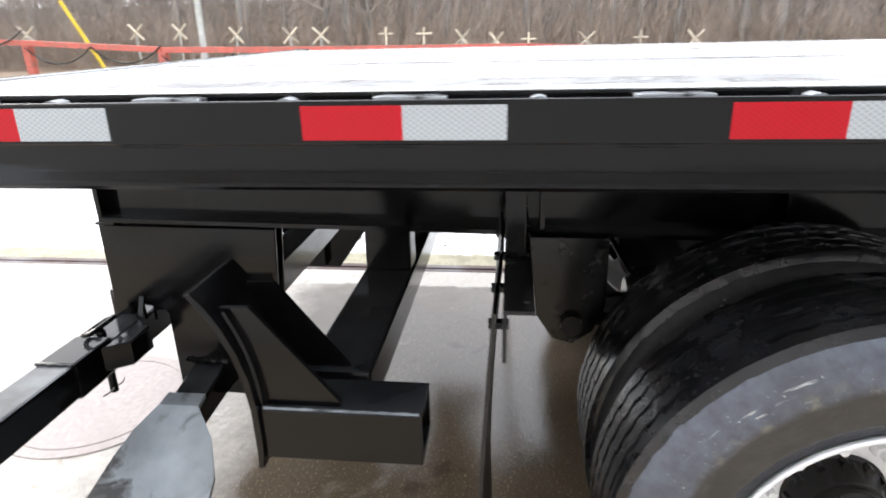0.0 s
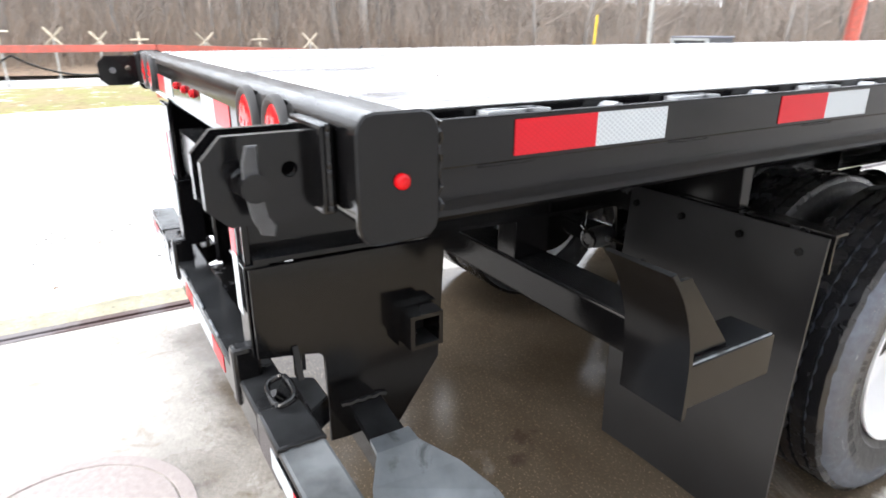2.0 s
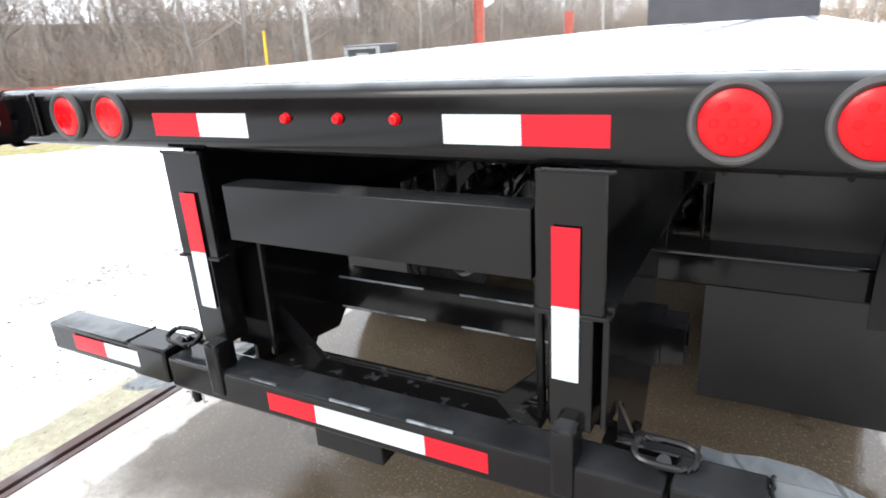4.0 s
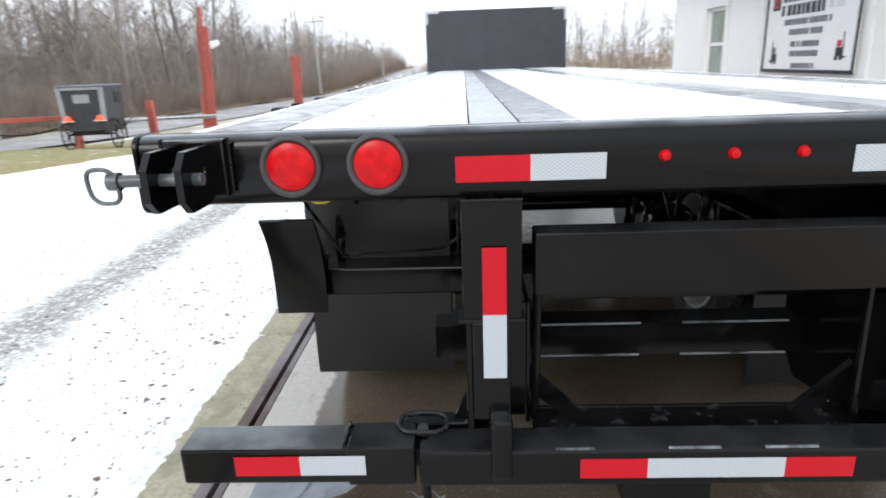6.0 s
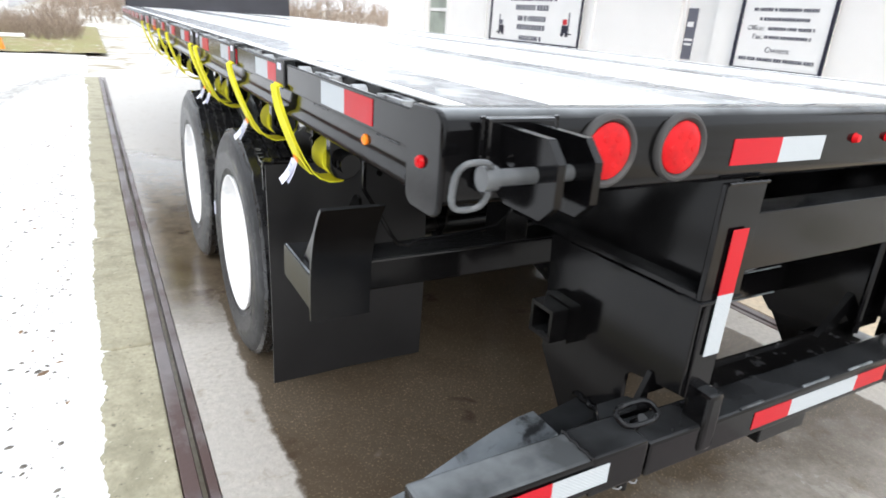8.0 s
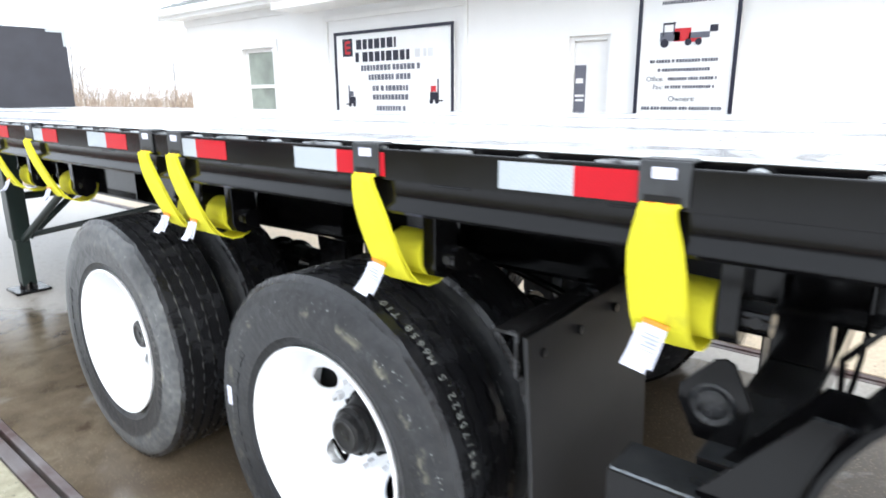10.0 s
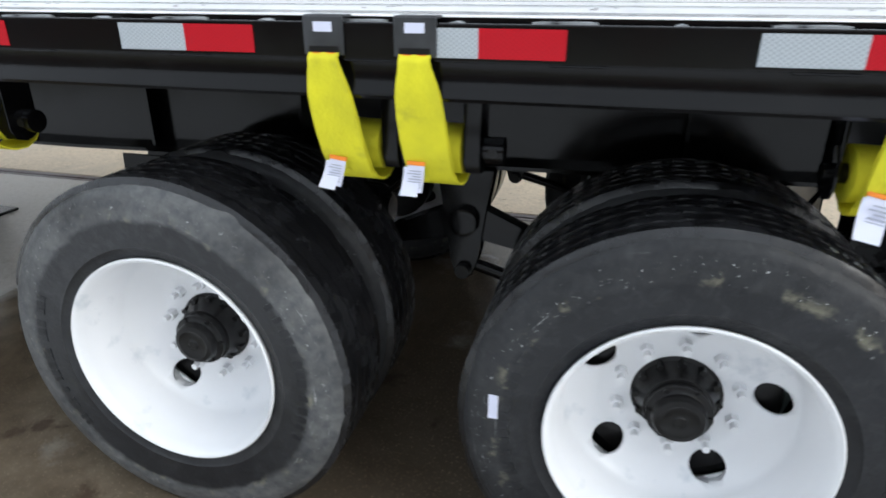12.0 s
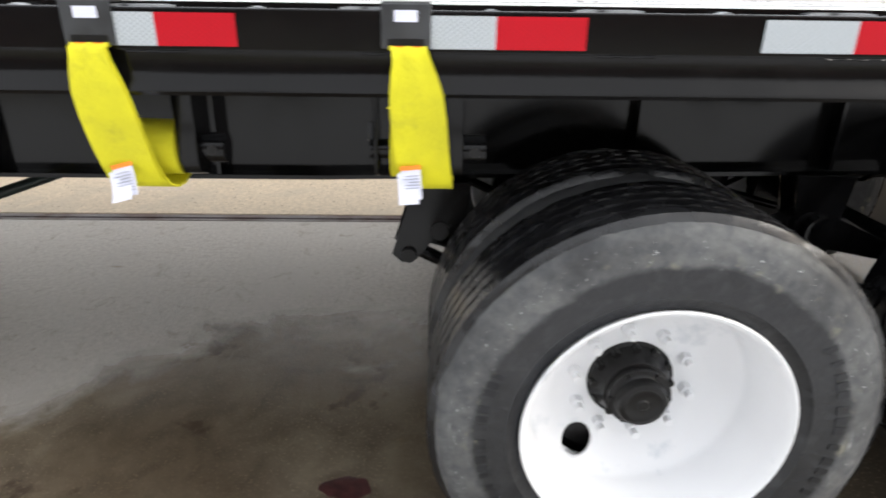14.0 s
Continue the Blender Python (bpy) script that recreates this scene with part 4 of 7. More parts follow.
def clevis(sx):
    """Forked lug on the rear beam with its cross pin and ring."""
    holder = new("tie_lug")
    holder.parent = trailer
    cx = -1.12 if sx < 0 else 1.11
    T = 1.368 if sx < 0 else 1.354
    part("base_plate", box(B(), cx - 0.066, cx + 0.066, -0.022, 0.0, T - 0.118, T + 0.004, 0.006), BLACK_SKYLIT, holder)
    for side in (-0.07, 0.07):
        part("weld_bead", sweep(B(), [(cx + side + 0.0012 * math.sin(j * 2.3), -0.010, T - 0.112 + 0.0045 * j) for j in range(27)], 0.0055, 6), BLACK, holder)
    outline = [(-0.02, T - 0.006), (-0.138, T - 0.006), (-0.166, T - 0.036), (-0.166, T - 0.098), (-0.138, T - 0.124), (-0.05, T - 0.124), (-0.02, T - 0.110)]
    for dx in (-0.036, 0.030):
        part("ear", plate_with_hole(outline, (-0.055, T - 0.055), 0.011, cx + dx - 0.007, cx + dx + 0.007), BLACK, holder)
    side = sx
    bm = B()
    reach = 0.120 if sx < 0 else 0.085
    rod(bm, (cx - side * 0.055, -0.115, T - 0.062), (cx + side * reach, -0.115, T - 0.062), 0.0125, 14)
    rod(bm, (cx + side * (reach - 0.010), -0.115, T - 0.062), (cx + side * (reach + 0.012), -0.115, T - 0.062), 0.018, 14)
    part("pin", bm, PIN_STEEL if sx < 0 else BLACK, holder, "steel cross pin")
    if sx < 0:
        ring = [(cx + side * (0.146 - 0.030 * math.copysign(abs(math.cos(a)) ** 0.7, math.cos(a))), -0.115 - 0.010 * math.sin(a), T - 0.072 + 0.036 * math.copysign(abs(math.sin(a)) ** 0.7, math.sin(a))) for a in [k * math.pi / 10 for k in range(21)]]
    else:
        lever = B()
        prism(lever, [(-0.108, T - 0.010), (-0.122, T - 0.010), (-0.128, T - 0.030), (-0.128, T - 0.060), (-0.122, T - 0.100), (-0.112, T - 0.122), (-0.096, T - 0.126), (-0.092, T - 0.112), (-0.104, T - 0.100), (-0.110, T - 0.070), (-0.110, T - 0.035)], "x", cx + 0.086, cx + 0.094, 0.002)
        part("pin_lever", lever, PIN_DARK, holder, "bent dark grey pin lever")
        part("pin_nut", rod(B(), (cx + 0.046, -0.115, T - 0.062), (cx + 0.066, -0.115, T - 0.062), 0.021, 6), BLACK, holder)
        return
    part("pull_ring", sweep(B(), ring, 0.0046, 8), PIN_STEEL if sx < 0 else BLACK, holder, "bent wire pull ring")


clevis(-1)
clevis(1)

# main frame beams
def beam_bottom(y):
    return T - 0.400 - 0.018 * min(y, 4)


for sx in (-1, 1):
    ys = [0.012, 0.6, 1.2, 2, 3, 4, 6, FRONT - 0.1]
    beam = new("main_beam")
    beam.parent = trailer
    beam["label"] = "long black steel frame beam"
    part("top_flange", box(B(), sx * 0.438, sx * 0.568, 0.012, FRONT - 0.1, T - 0.075, T - 0.062), BLACK, beam)
    for name, x0, x1, top in (("web", 0.497, 0.507, None), ("bottom_flange", 0.438, 0.568, 0.012)):
        bm = B()
        rows = []
        for y in ys:
            zb = beam_bottom(y) + (0.012 if top is None else 0.0)
            zt = T - 0.0755 if top is None else zb + top
            rows.append([bm.verts.new((sx * xx, y, zz)) for xx, zz in ((x0, zb), (x1, zb), (x1, zt), (x0, zt))])
        for a, b in zip(rows, rows[1:]):
            for k in range(4):
                bm.faces.new((a[k], a[(k + 1) % 4], b[(k + 1) % 4], b[k]))
        bm.faces.new(rows[0][::-1])
        bm.faces.new(rows[-1])
        part(name, bm, BLACK, beam)
    for y in (0.9, 1.28, 1.9, 2.5, 3.08, 3.66, 4.29, 4.95, 5.6, 6.6, 7.4, 8.2):
        part("stiffener_rib", box(B(), sx * 0.508, sx * 0.562, y, y + 0.011, beam_bottom(y) + 0.012, T - 0.075), BLACK, beam)
    # rear end cap and lower post
    sh = 0 if sx < 0 else -0.015
    part("end_cap", box(B(), sx * 0.436 + sh, sx * 0.568 + sh, -0.004, 0.012, T - 0.405, T - 0.130, 0.003), BLACK, trailer)
    part("flange_end", box(B(), sx * 0.428 + sh, sx * 0.576 + sh, -0.010, 0.05, T - 0.411, T - 0.403, 0.002), BLACK, trailer)
    bm = B()
    sweep(bm, [(sx * (0.436 + 0.0088 * k), -0.006, T - 0.131 + 0.0010 * math.sin(k * 2.2)) for k in range(16)], 0.0042, 6)
    part("weld_bead", bm, BLACK, trailer)
    part("post", box(B(), sx * 0.462 + sh, sx * 0.549 + min(sh, 0) * (sx > 0), -0.006, 0.075, T - 0.66, T - 0.411, 0.004), BLACK, trailer)
    # side plate of the carrier
    outline = [(0.0, T - 0.411), (0.535, T - 0.418), (0.513, T - 0.785), (0.382, T - 0.965), (0.172, T - 0.955), (0.172, T - 0.69), (0.155, T - 0.672), (0.07, T - 0.658), (0.0, T - 0.65)]
    part("carrier_plate", prism(B(), outline, "x", sx * 0.549, sx * 0.562, 0.002), BLACK, trailer, "black steel side plate with angled corner")
    inner = [(0.11, T - 0.411), (0.50, T - 0.418), (0.48, T - 0.70), (0.40, T - 0.78), (0.11, T - 0.74)]
    part("carrier_plate", prism(B(), inner, "x", sx * 0.405, sx * 0.416, 0.002), BLACK, trailer)
    part("carrier_brace", prism(B(), [(sx * 0.405, T - 0.600), (sx * 0.405, T - 0.665), (sx * 0.325, T - 0.7345), (sx * 0.265, T - 0.7345)], "y", 0.14, 0.16), BLACK, trailer)
    part("post_web", box(B(), sx * 0.417, sx * 0.548, 0.112, 0.122, T - 0.72, T - 0.411), BLACK, trailer)
    part("brace_rod", rod(B(), (sx * 0.39, 0.10, T - 0.37), (sx * 0.395, 0.10, T - 0.72), 0.011, 8), BLACK, trailer)
    # fork receiver tube
    rc = part("receiver_tube", square_tube(B(), "x", sx * 0.0005, sx * 0.655, 0.425, T - 0.638, 0.049, 0.012), BLACK, trailer, "short open square steel tube")
    part("tube_collar", square_tube(B(), "x", sx * 0.562, sx * 0.60, 0.425, T - 0.638, 0.058, 0.007), BLACK, rc)
    part("tube_back", box(B(), sx * 0.563, sx * 0.566, 0.385, 0.465, T - 0.676, T - 0.600), HUB, rc)

# pale rods laid along the receiver tube's edges as their highlights
for y, z in ((0.375, T - 0.588), (0.375, T - 0.688)):
    for a, b in ((-0.36, -0.06), (0.06, 0.36)):
        part("weld_bead", rod(B(), (a, y, z), (b, y, z), 0.0035, 6), WORN, trailer)
part("rear_crossmember", box(B(), -0.4045, 0.4045, 0.02, 0.10, T - 0.358, T - 0.214, 0.0025), BLACK, trailer, "wide black cross plate between the posts")
part("lower_crossmember", box(B(), -0.405, 0.405, 0.36, 0.44, T - 0.505, T - 0.42, 0.005), BLACK, trailer)

# bumper
part("bumper_beam", box(B(), -0.682, 0.682, -0.043, 0.062, T - 0.818, T - 0.722, 0.009), BLACK, trailer, "black square-tube rear bumper")
part("bumper_shelf", box(B(), -0.40, 0.40, 0.063, 0.165, T - 0.745, T - 0.735, 0.003), BLACK_SPECKLED, trailer)
part("bumper_angle", box(B(), -0.40, 0.40, 0.155, 0.167, T - 0.735, T - 0.726, 0.002), BLACK_SPECKLED, trailer)
for x0, x1 in ((-0.36, -0.27), (-0.10, 0.02), (0.12, 0.24)):
    part("bumper_lip", box(B(), x0, x1, -0.041, -0.034, T - 0.7225, T - 0.716, 0.002), WORN, trailer)
part("foot_plate", box(B(), -0.19, 0.02, -0.01, 0.10, T - 0.90, T - 0.818, 0.004), BLACK, trailer)
for a, b, first, colour in ((-0.303, -0.147, "r", TAPE_RED), (-0.147, 0.167, "w", TAPE_WHITE), (0.167, 0.323, "r", TAPE_RED)):
    part("reflective_tape", box(B(), a, b, -0.0432, -0.0447, T - 0.796, T - 0.744), colour, trailer, "red reflective tape" if first == "r" else "white reflective tape", smooth=False)
for sx in (-1, 1):
    part("bumper_sleeve", box(B(), sx * 0.460, sx * 0.513, -0.052, 0.02, T - 0.80, T - 0.637, 0.012), BLACK, trailer)
    ext = new("bumper_wing")
    ext.parent = trailer
    part("wing_tube", box(B(), sx * 0.690, sx * 1.255, -0.043, 0.062, T - 0.806, T - 0.708, 0.009), BLACK_SKYLIT, ext, "black hinged bumper wing")
    part("wing_sleeve", box(B(), sx * 0.690, sx * 0.855, -0.046, 0.065, T - 0.812, T - 0.7045, 0.009), BLACK, ext)
    bm = B()
    sweep(bm, [(sx * (0.857 + 0.002 * math.sin(k * 2.0)), -0.043 + 0.0105 * k, T - 0.7055) for k in range(11)], 0.0045, 6)
    part("weld_bead", bm, BLACK, ext)
    lug = prism(B(), [(sx * 0.565, 0.07), (sx * 0.60, 0.125), (sx * 0.70, 0.125), (sx * 0.745, 0.065)], "z", T - 0.79, T - 0.715, 0.004)
    part("hinge_lug", lug, BLACK, ext)
    part("hinge_ear", prism(B(), [(sx * 0.565, T - 0.715), (sx * 0.60, T - 0.715), (sx * 0.566, T - 0.635)], "y", 0.085, 0.10), BLACK, ext)
    pin = part("hinge_pin", rod(B(), (sx * 0.672, 0.02, T - 0.90), (sx * 0.672, 0.02, T - 0.705), 0.012, 12), BLACK, ext)
    loop = [(sx * 0.672 + 0.058 * math.copysign(abs(math.cos(a)) ** 0.6, math.cos(a)), 0.02 + 0.024 * math.copysign(abs(math.sin(a)) ** 0.6, math.sin(a)), T - 0.682 + 0.012 * math.sin(a)) for a in [k * math.pi / 10 for k in range(21)]]
    part("pin_handle", sweep(B(), loop, 0.0075, 8), BLACK, ext)
    part("pin_stem", rod(B(), (sx * 0.672, 0.02, T - 0.71), (sx * 0.672, 0.0, T - 0.685), 0.014, 10), BLACK, ext)
    clip = [(sx * 0.672 - 0.05 + 0.008 * k, 0.02 + 0.008 * math.sin(k), T - 0.888 + 0.006 * math.cos(k * 0.9)) for k in range(13)]
    part("spring_clip", sweep(B(), clip, 0.0022, 5), STEEL, ext)
    tape(-1.122 if sx < 0 else 0.808, -0.0463, T - 0.727, "x", "r" if sx < 0 else "w", "w" if sx < 0 else "r", 0.314, 0.052)
    tape(-0.524 if sx < 0 else 0.455, -0.0102, T - 0.233, "z", "r", "w", 0.314, 0.053, upright=True)
    # support arm with flared plate
    arm = new("support_arm")
    arm.parent = trailer
    part("arm_tube", prism(B(), [(sx * 0.50, T - 0.845), (sx * 0.50, T - 0.945), (sx * 0.76, T - 0.965), (sx * 0.76, T - 0.892)], "y", 0.225, 0.330, 0.006), BLACK, arm)
    bm = B()
    sweep(bm, [(sx * 0.566, 0.205 + 0.011 * k, T - 0.848 + 0.003 * math.sin(k * 2)) for k in range(13)], 0.008, 6)
    part("weld_bead", bm, BLACK, arm)
    bm = B()
    top = [((0.715, 0.222), (0.715, 0.333), -0.868), ((0.765, 0.218), (0.765, 0.336), -0.876), ((0.83, 0.175), (0.85, 0.41), -0.915), ((0.90, 0.150), (0.95, 0.46), -0.955), ((1.10, 0.140), (1.10, 0.48), -1.02), ((1.20, 0.145), (1.20, 0.47), -1.04)]
    if sx < 0:
        top = top[:2] + [((xa, ya - 0.04), (xb, min(0.335, yb)), z + 0.015) for (xa, ya), (xb, yb), z in top[2:]]
    up, low = [], []
    for (xa, ya), (xb, yb), z in top:
        up.append([bm.verts.new((sx * xa, ya, T + z)), bm.verts.new((sx * xb, yb, T + z))])
        low.append([bm.verts.new((sx * xa, ya, T + z - 0.014)), bm.verts.new((sx * xb, yb, T + z - 0.014))])
    for k in range(len(top) - 1):
        bm.faces.new((up[k][0], up[k][1], up[k + 1][1], up[k + 1][0]))
        bm.faces.new((low[k][0], low[k + 1][0], low[k + 1][1], low[k][1]))
        for s in (0, 1):
            bm.faces.new((up[k][s], up[k + 1][s], low[k + 1][s], low[k][s]))
    bm.faces.new((up[0][0], low[0][0], low[0][1], up[0][1]))
    bm.faces.new((up[-1][0], up[-1][1], low[-1][1], low[-1][0]))
    part("flared_plate", bm, WORN, arm, "scuffed grey flared steel plate", smooth=False)

# wheel chocks on their cross tube
part("chock_tube", box(B(), -1.105, 1.105, 0.785, 0.925, T - 0.640, T - 0.540, 0.008), BLACK, trailer, "square cross tube under the frame")
for sx in (-1, 1):
    part("tube_hanger", box(B(), sx * 0.455, sx * 0.545, 0.79, 0.92, T - 0.540, T - 0.418, 0.004), BLACK, trailer)
    ch = new("wheel_chock")
    ch.parent = trailer
    curve_pts = [(0.728, 0.672), (0.730, 0.72), (0.728, 0.80), (0.720, 0.86), (0.704, 0.915), (0.682, 0.965), (0.658, 1.003), (0.634, 1.032)]
    back = [(y + 0.012, z + 0.004) for y, z in curve_pts][::-1]
    part("curved_plate", prism(B(), curve_pts + back, "x", sx * 1.055, sx * 1.235, 0.001), BLACK, ch, "curved black steel stop plate")
    part("end_plate", box(B(), sx * 1.213, sx * 1.225, 0.742, 1.045, T - 0.662, T - 0.556, 0.0025), BLACK, ch)
    part("bottom_plate", box(B(), sx * 1.106, sx * 1.212, 0.744, 1.045, T - 0.662, T - 0.650), BLACK, ch)
    part("inner_plate", box(B(), sx * 1.106, sx * 1.116, 0.93, 1.045, T - 0.649, T - 0.567), BLACK, ch)
    part("top_plate", box(B(), sx * 1.106, sx * 1.212, 0.744, 1.045, T - 0.566, T - 0.556, 0.002), BLACK, ch)
    # pale bead drawn along the end plate's top edge as its highlight
    part("weld_line", sweep(B(), [(sx * 1.218, 0.745 + 0.0134 * k, T - 0.556 + 0.0012 * math.sin(k * 2.3)) for k in range(23)], 0.0035, 5), WORN, ch, "pale grey line for the lit plate edge")
    gusset = [(0.742, T - 0.555), (0.735, T - 0.49), (0.718, T - 0.434), (0.696, T - 0.385), (0.680, T - 0.358), (0.735, T - 0.356), (0.890, T - 0.545), (0.890, T - 0.555)]
    for xx in (1.205, 1.085):
        part("gusset", prism(B(), gusset if xx > 1.1 else [(y, z - (0.009 if z < T - 0.5 else 0.0)) for y, z in gusset], "x", sx * xx, sx * (xx - 0.012)), BLACK, ch)
    part("weld_bead", sweep(B(), [(sx * 1.209, 0.738 - 0.00005 * k * k * 8, T - 0.55 + 0.017 * k) for k in range(12)], 0.006, 6), BLACK, ch)

lug = new("round_lug")
lug.parent = trailer
outline = [(0.865, 0.812), (0.950, 0.812), (0.985, 0.885), (0.984, 0.915), (0.925, 0.980), (0.905, 0.986), (0.888, 0.978), (0.852, 0.900)]
part("lug_plate", plate_with_hole(outline, (0.92, 0.888), 0.046, -1.035, -1.025), BLACK, lug, "rounded steel lug plate")
part("lug_plug", lathe(B(), [(-0.012, 0.0455), (0.004, 0.0455), (0.007, 0.040), (0.003, 0.030), (0.008, 0.018), (0.004, 0.0)], 20, sign=-1), GREASE, lug, "dark greasy plug in the lug").matrix_basis = pose(-1.032, 0.92, 0.888)

# crossmembers under the deck
cross = B()
box(cross, -0.44, 0.44, -0.02, 0.02, -0.118, -0.036)
for s in (-1, 1):
    box(cross, s * 0.57, s * 1.14, -0.004, 0.004, -0.118, -0.036)
    box(cross, s * 0.57, s * 1.14, -0.022, 0.022, -0.122, -0.116)
first = part("crossmember", cross, BLACK, trailer)
for k in range(24):
    m = pose(0, 0.30 + 0.39 * k, T + 0.020)
    if k == 0:
        first.matrix_basis = m
    else:
        share("crossmember", first.data, trailer, m)

# wheels
AXLES = (1.895, 3.18)
HUBZ = 0.502


def tyre_mesh():
    prof = [(-0.098, 0.296), (-0.118, 0.305), (-0.126, 0.327), (-0.1315, 0.334), (-0.1305, 0.341), (-0.139, 0.385), (-0.140, 0.42), (-0.1375, 0.440), (-0.1335, 0.456), (-0.1310, 0.462), (-0.1305, 0.466), (-0.126, 0.475), (-0.1195, 0.485), (-0.108, 0.494)]
    return lathe(B(), prof + [(-h, r) for h, r in reversed(prof)], 72)


def tread_mesh():
    """Five ribs with saw-toothed grooves, the shoulder ribs worn to a wavy edge."""
    bm = B()
    seg = 240
    prof = [(-0.118, 0.480), (-0.112, 0.497)]
    h = -0.106
    for k in range(5):
        prof += [(h, 0.5055), (h + 0.034, 0.5065)]
        if k < 4:
            prof += [(h + 0.0355, 0.4925), (h + 0.043, 0.4925)]
        h += 0.0445
    prof += [(0.112, 0.497), (0.118, 0.480)]
    rings = []
    for i, (x, r) in enumerate(prof):
        row = []
        for k in range(seg):
            a = 2 * math.pi * k / seg
            dx, dr = 0.0, 0.0
            if 2 < i < len(prof) - 3 and r > 0.5:
                dx = 0.0026 * (1 if k % 4 < 2 else -1)
            if i in (1, 2, len(prof) - 3, len(prof) - 2):
                wave = noise.noise(Vector((4.2 * math.cos(a), 4.2 * math.sin(a), 3 if x > 0 else 8))) + 0.5 * noise.noise(Vector((13 * math.cos(a), 13 * math.sin(a), 5)))
                dx = -math.copysign(0.010 * max(0.0, wave), x)
                dr = -0.0045 * max(0.0, wave)
            row.append(bm.verts.new((x + dx, (r + dr) * math.cos(a), (r + dr) * math.sin(a))))
        rings.append(row)
    for a, b in zip(rings, rings[1:]):
        for k in range(seg):
            j = (k + 1) % seg
            bm.faces.new((a[k], a[j], b[j], b[k]))
    return bm


def rim_mesh():
    prof = [(-0.105, 0.268), (-0.112, 0.300), (-0.106, 0.302), (-0.098, 0.296), (0.112, 0.296), (0.124, 0.3045), (0.130, 0.3045), (0.1325, 0.301), (0.131, 0.297), (0.124, 0.291), (0.104, 0.2845), (0.072, 0.280), (0.066, 0.2765),
            (0.020, 0.2735), (0.014, 0.270), (-0.020, 0.267), (-0.036, 0.258), (-0.052, 0.240), (-0.066, 0.217), (-0.078, 0.196), (-0.083, 0.180), (-0.084, 0.165), (-0.084, 0.100), (-0.092, 0.100), (-0.092, 0.18), (-0.082, 0.206), (-0.066, 0.236), (-0.056, 0.252), (-0.09, 0.262), (-0.105, 0.268)]
    return lathe(B(), prof, 80)


def stud_mesh():
    bm = rod(B(), (-0.0605, 0, 0), (-0.036, 0, 0), 0.0165, 6)
    return rod(bm, (-0.037, 0, 0), (-0.014, 0, 0), 0.0095, 10)


def hub_mesh():
    """Cast hub barrel with a flange, ribs and a screwed oil cap."""
    prof = [(-0.09, 0.108), (-0.058, 0.108), (-0.054, 0.099), (-0.030, 0.088), (-0.010, 0.080), (-0.002, 0.080), (0.000, 0.073), (0.012, 0.071), (0.014, 0.076), (0.022, 0.076), (0.024, 0.066), (0.029, 0.061), (0.045, 0.060), (0.051, 0.056), (0.054, 0.044), (0.051, 0.038), (0.0515, 0.015), (0.054, 0.012), (0.054, 0.0)]
    bm = lathe(B(), prof, 40)
    for k in range(6):
        a = math.pi * k / 3
        c = Vector((0.016, 0.070 * math.cos(a), 0.070 * math.sin(a)))
        rod(bm, c, c + Vector((0.012, 0, 0)), 0.006, 6)
    return bm


def hub_bolt_mesh():
    return rod(B(), (-0.06, 0, 0), (-0.034, 0, 0), 0.009, 6)


def rim_with_holes(count):
    """The rim with its hand holes cut through the dish."""
    rim = part("rim", rim_mesh(), RIM)
    cutter_bm = B()
    for k in range(count):
        a = 2 * math.pi * k / count
        c = Vector((-0.070, -0.213 * math.sin(a), 0.213 * math.cos(a)))
        way = Vector((0.87, 0.42 * math.sin(a), -0.42 * math.cos(a))).normalized()
        rod(cutter_bm, c - way * 0.045, c + way * 0.06, 0.043, 28)
    cutter = part("hole_cutter", cutter_bm, RIM)
    mod = rim.modifiers.new("holes", "BOOLEAN")
    mod.object, mod.operation, mod.solver = cutter, "DIFFERENCE", "EXACT"
    bpy.context.view_layer.update()
    me = bpy.data.meshes.new_from_object(rim.evaluated_get(bpy.context.evaluated_depsgraph_get()))
    for o in (rim, cutter):
        bpy.data.objects.remove(o)
    return me


def marking_mesh():
    """Worn raised lettering, unreadable, in two arcs on the sidewall."""
    bm = B()
    rg = random.Random(8)
    for start in (0.3, 3.5):
        a = start
        while a < start + 1.1:
            w = rg.uniform(0.012, 0.022)
            m = Matrix.Rotation(a, 4, "X") @ Matrix.Translation((0.1375, 0, 0.392)) @ Matrix.Diagonal((0.005, w, 0.026, 1))
            bmesh.ops.create_cube(bm, size=1, matrix=m)
            a += w / 0.392 + rg.choice((0.016, 0.02, 0.06))
    return bm


wheels_made = {}


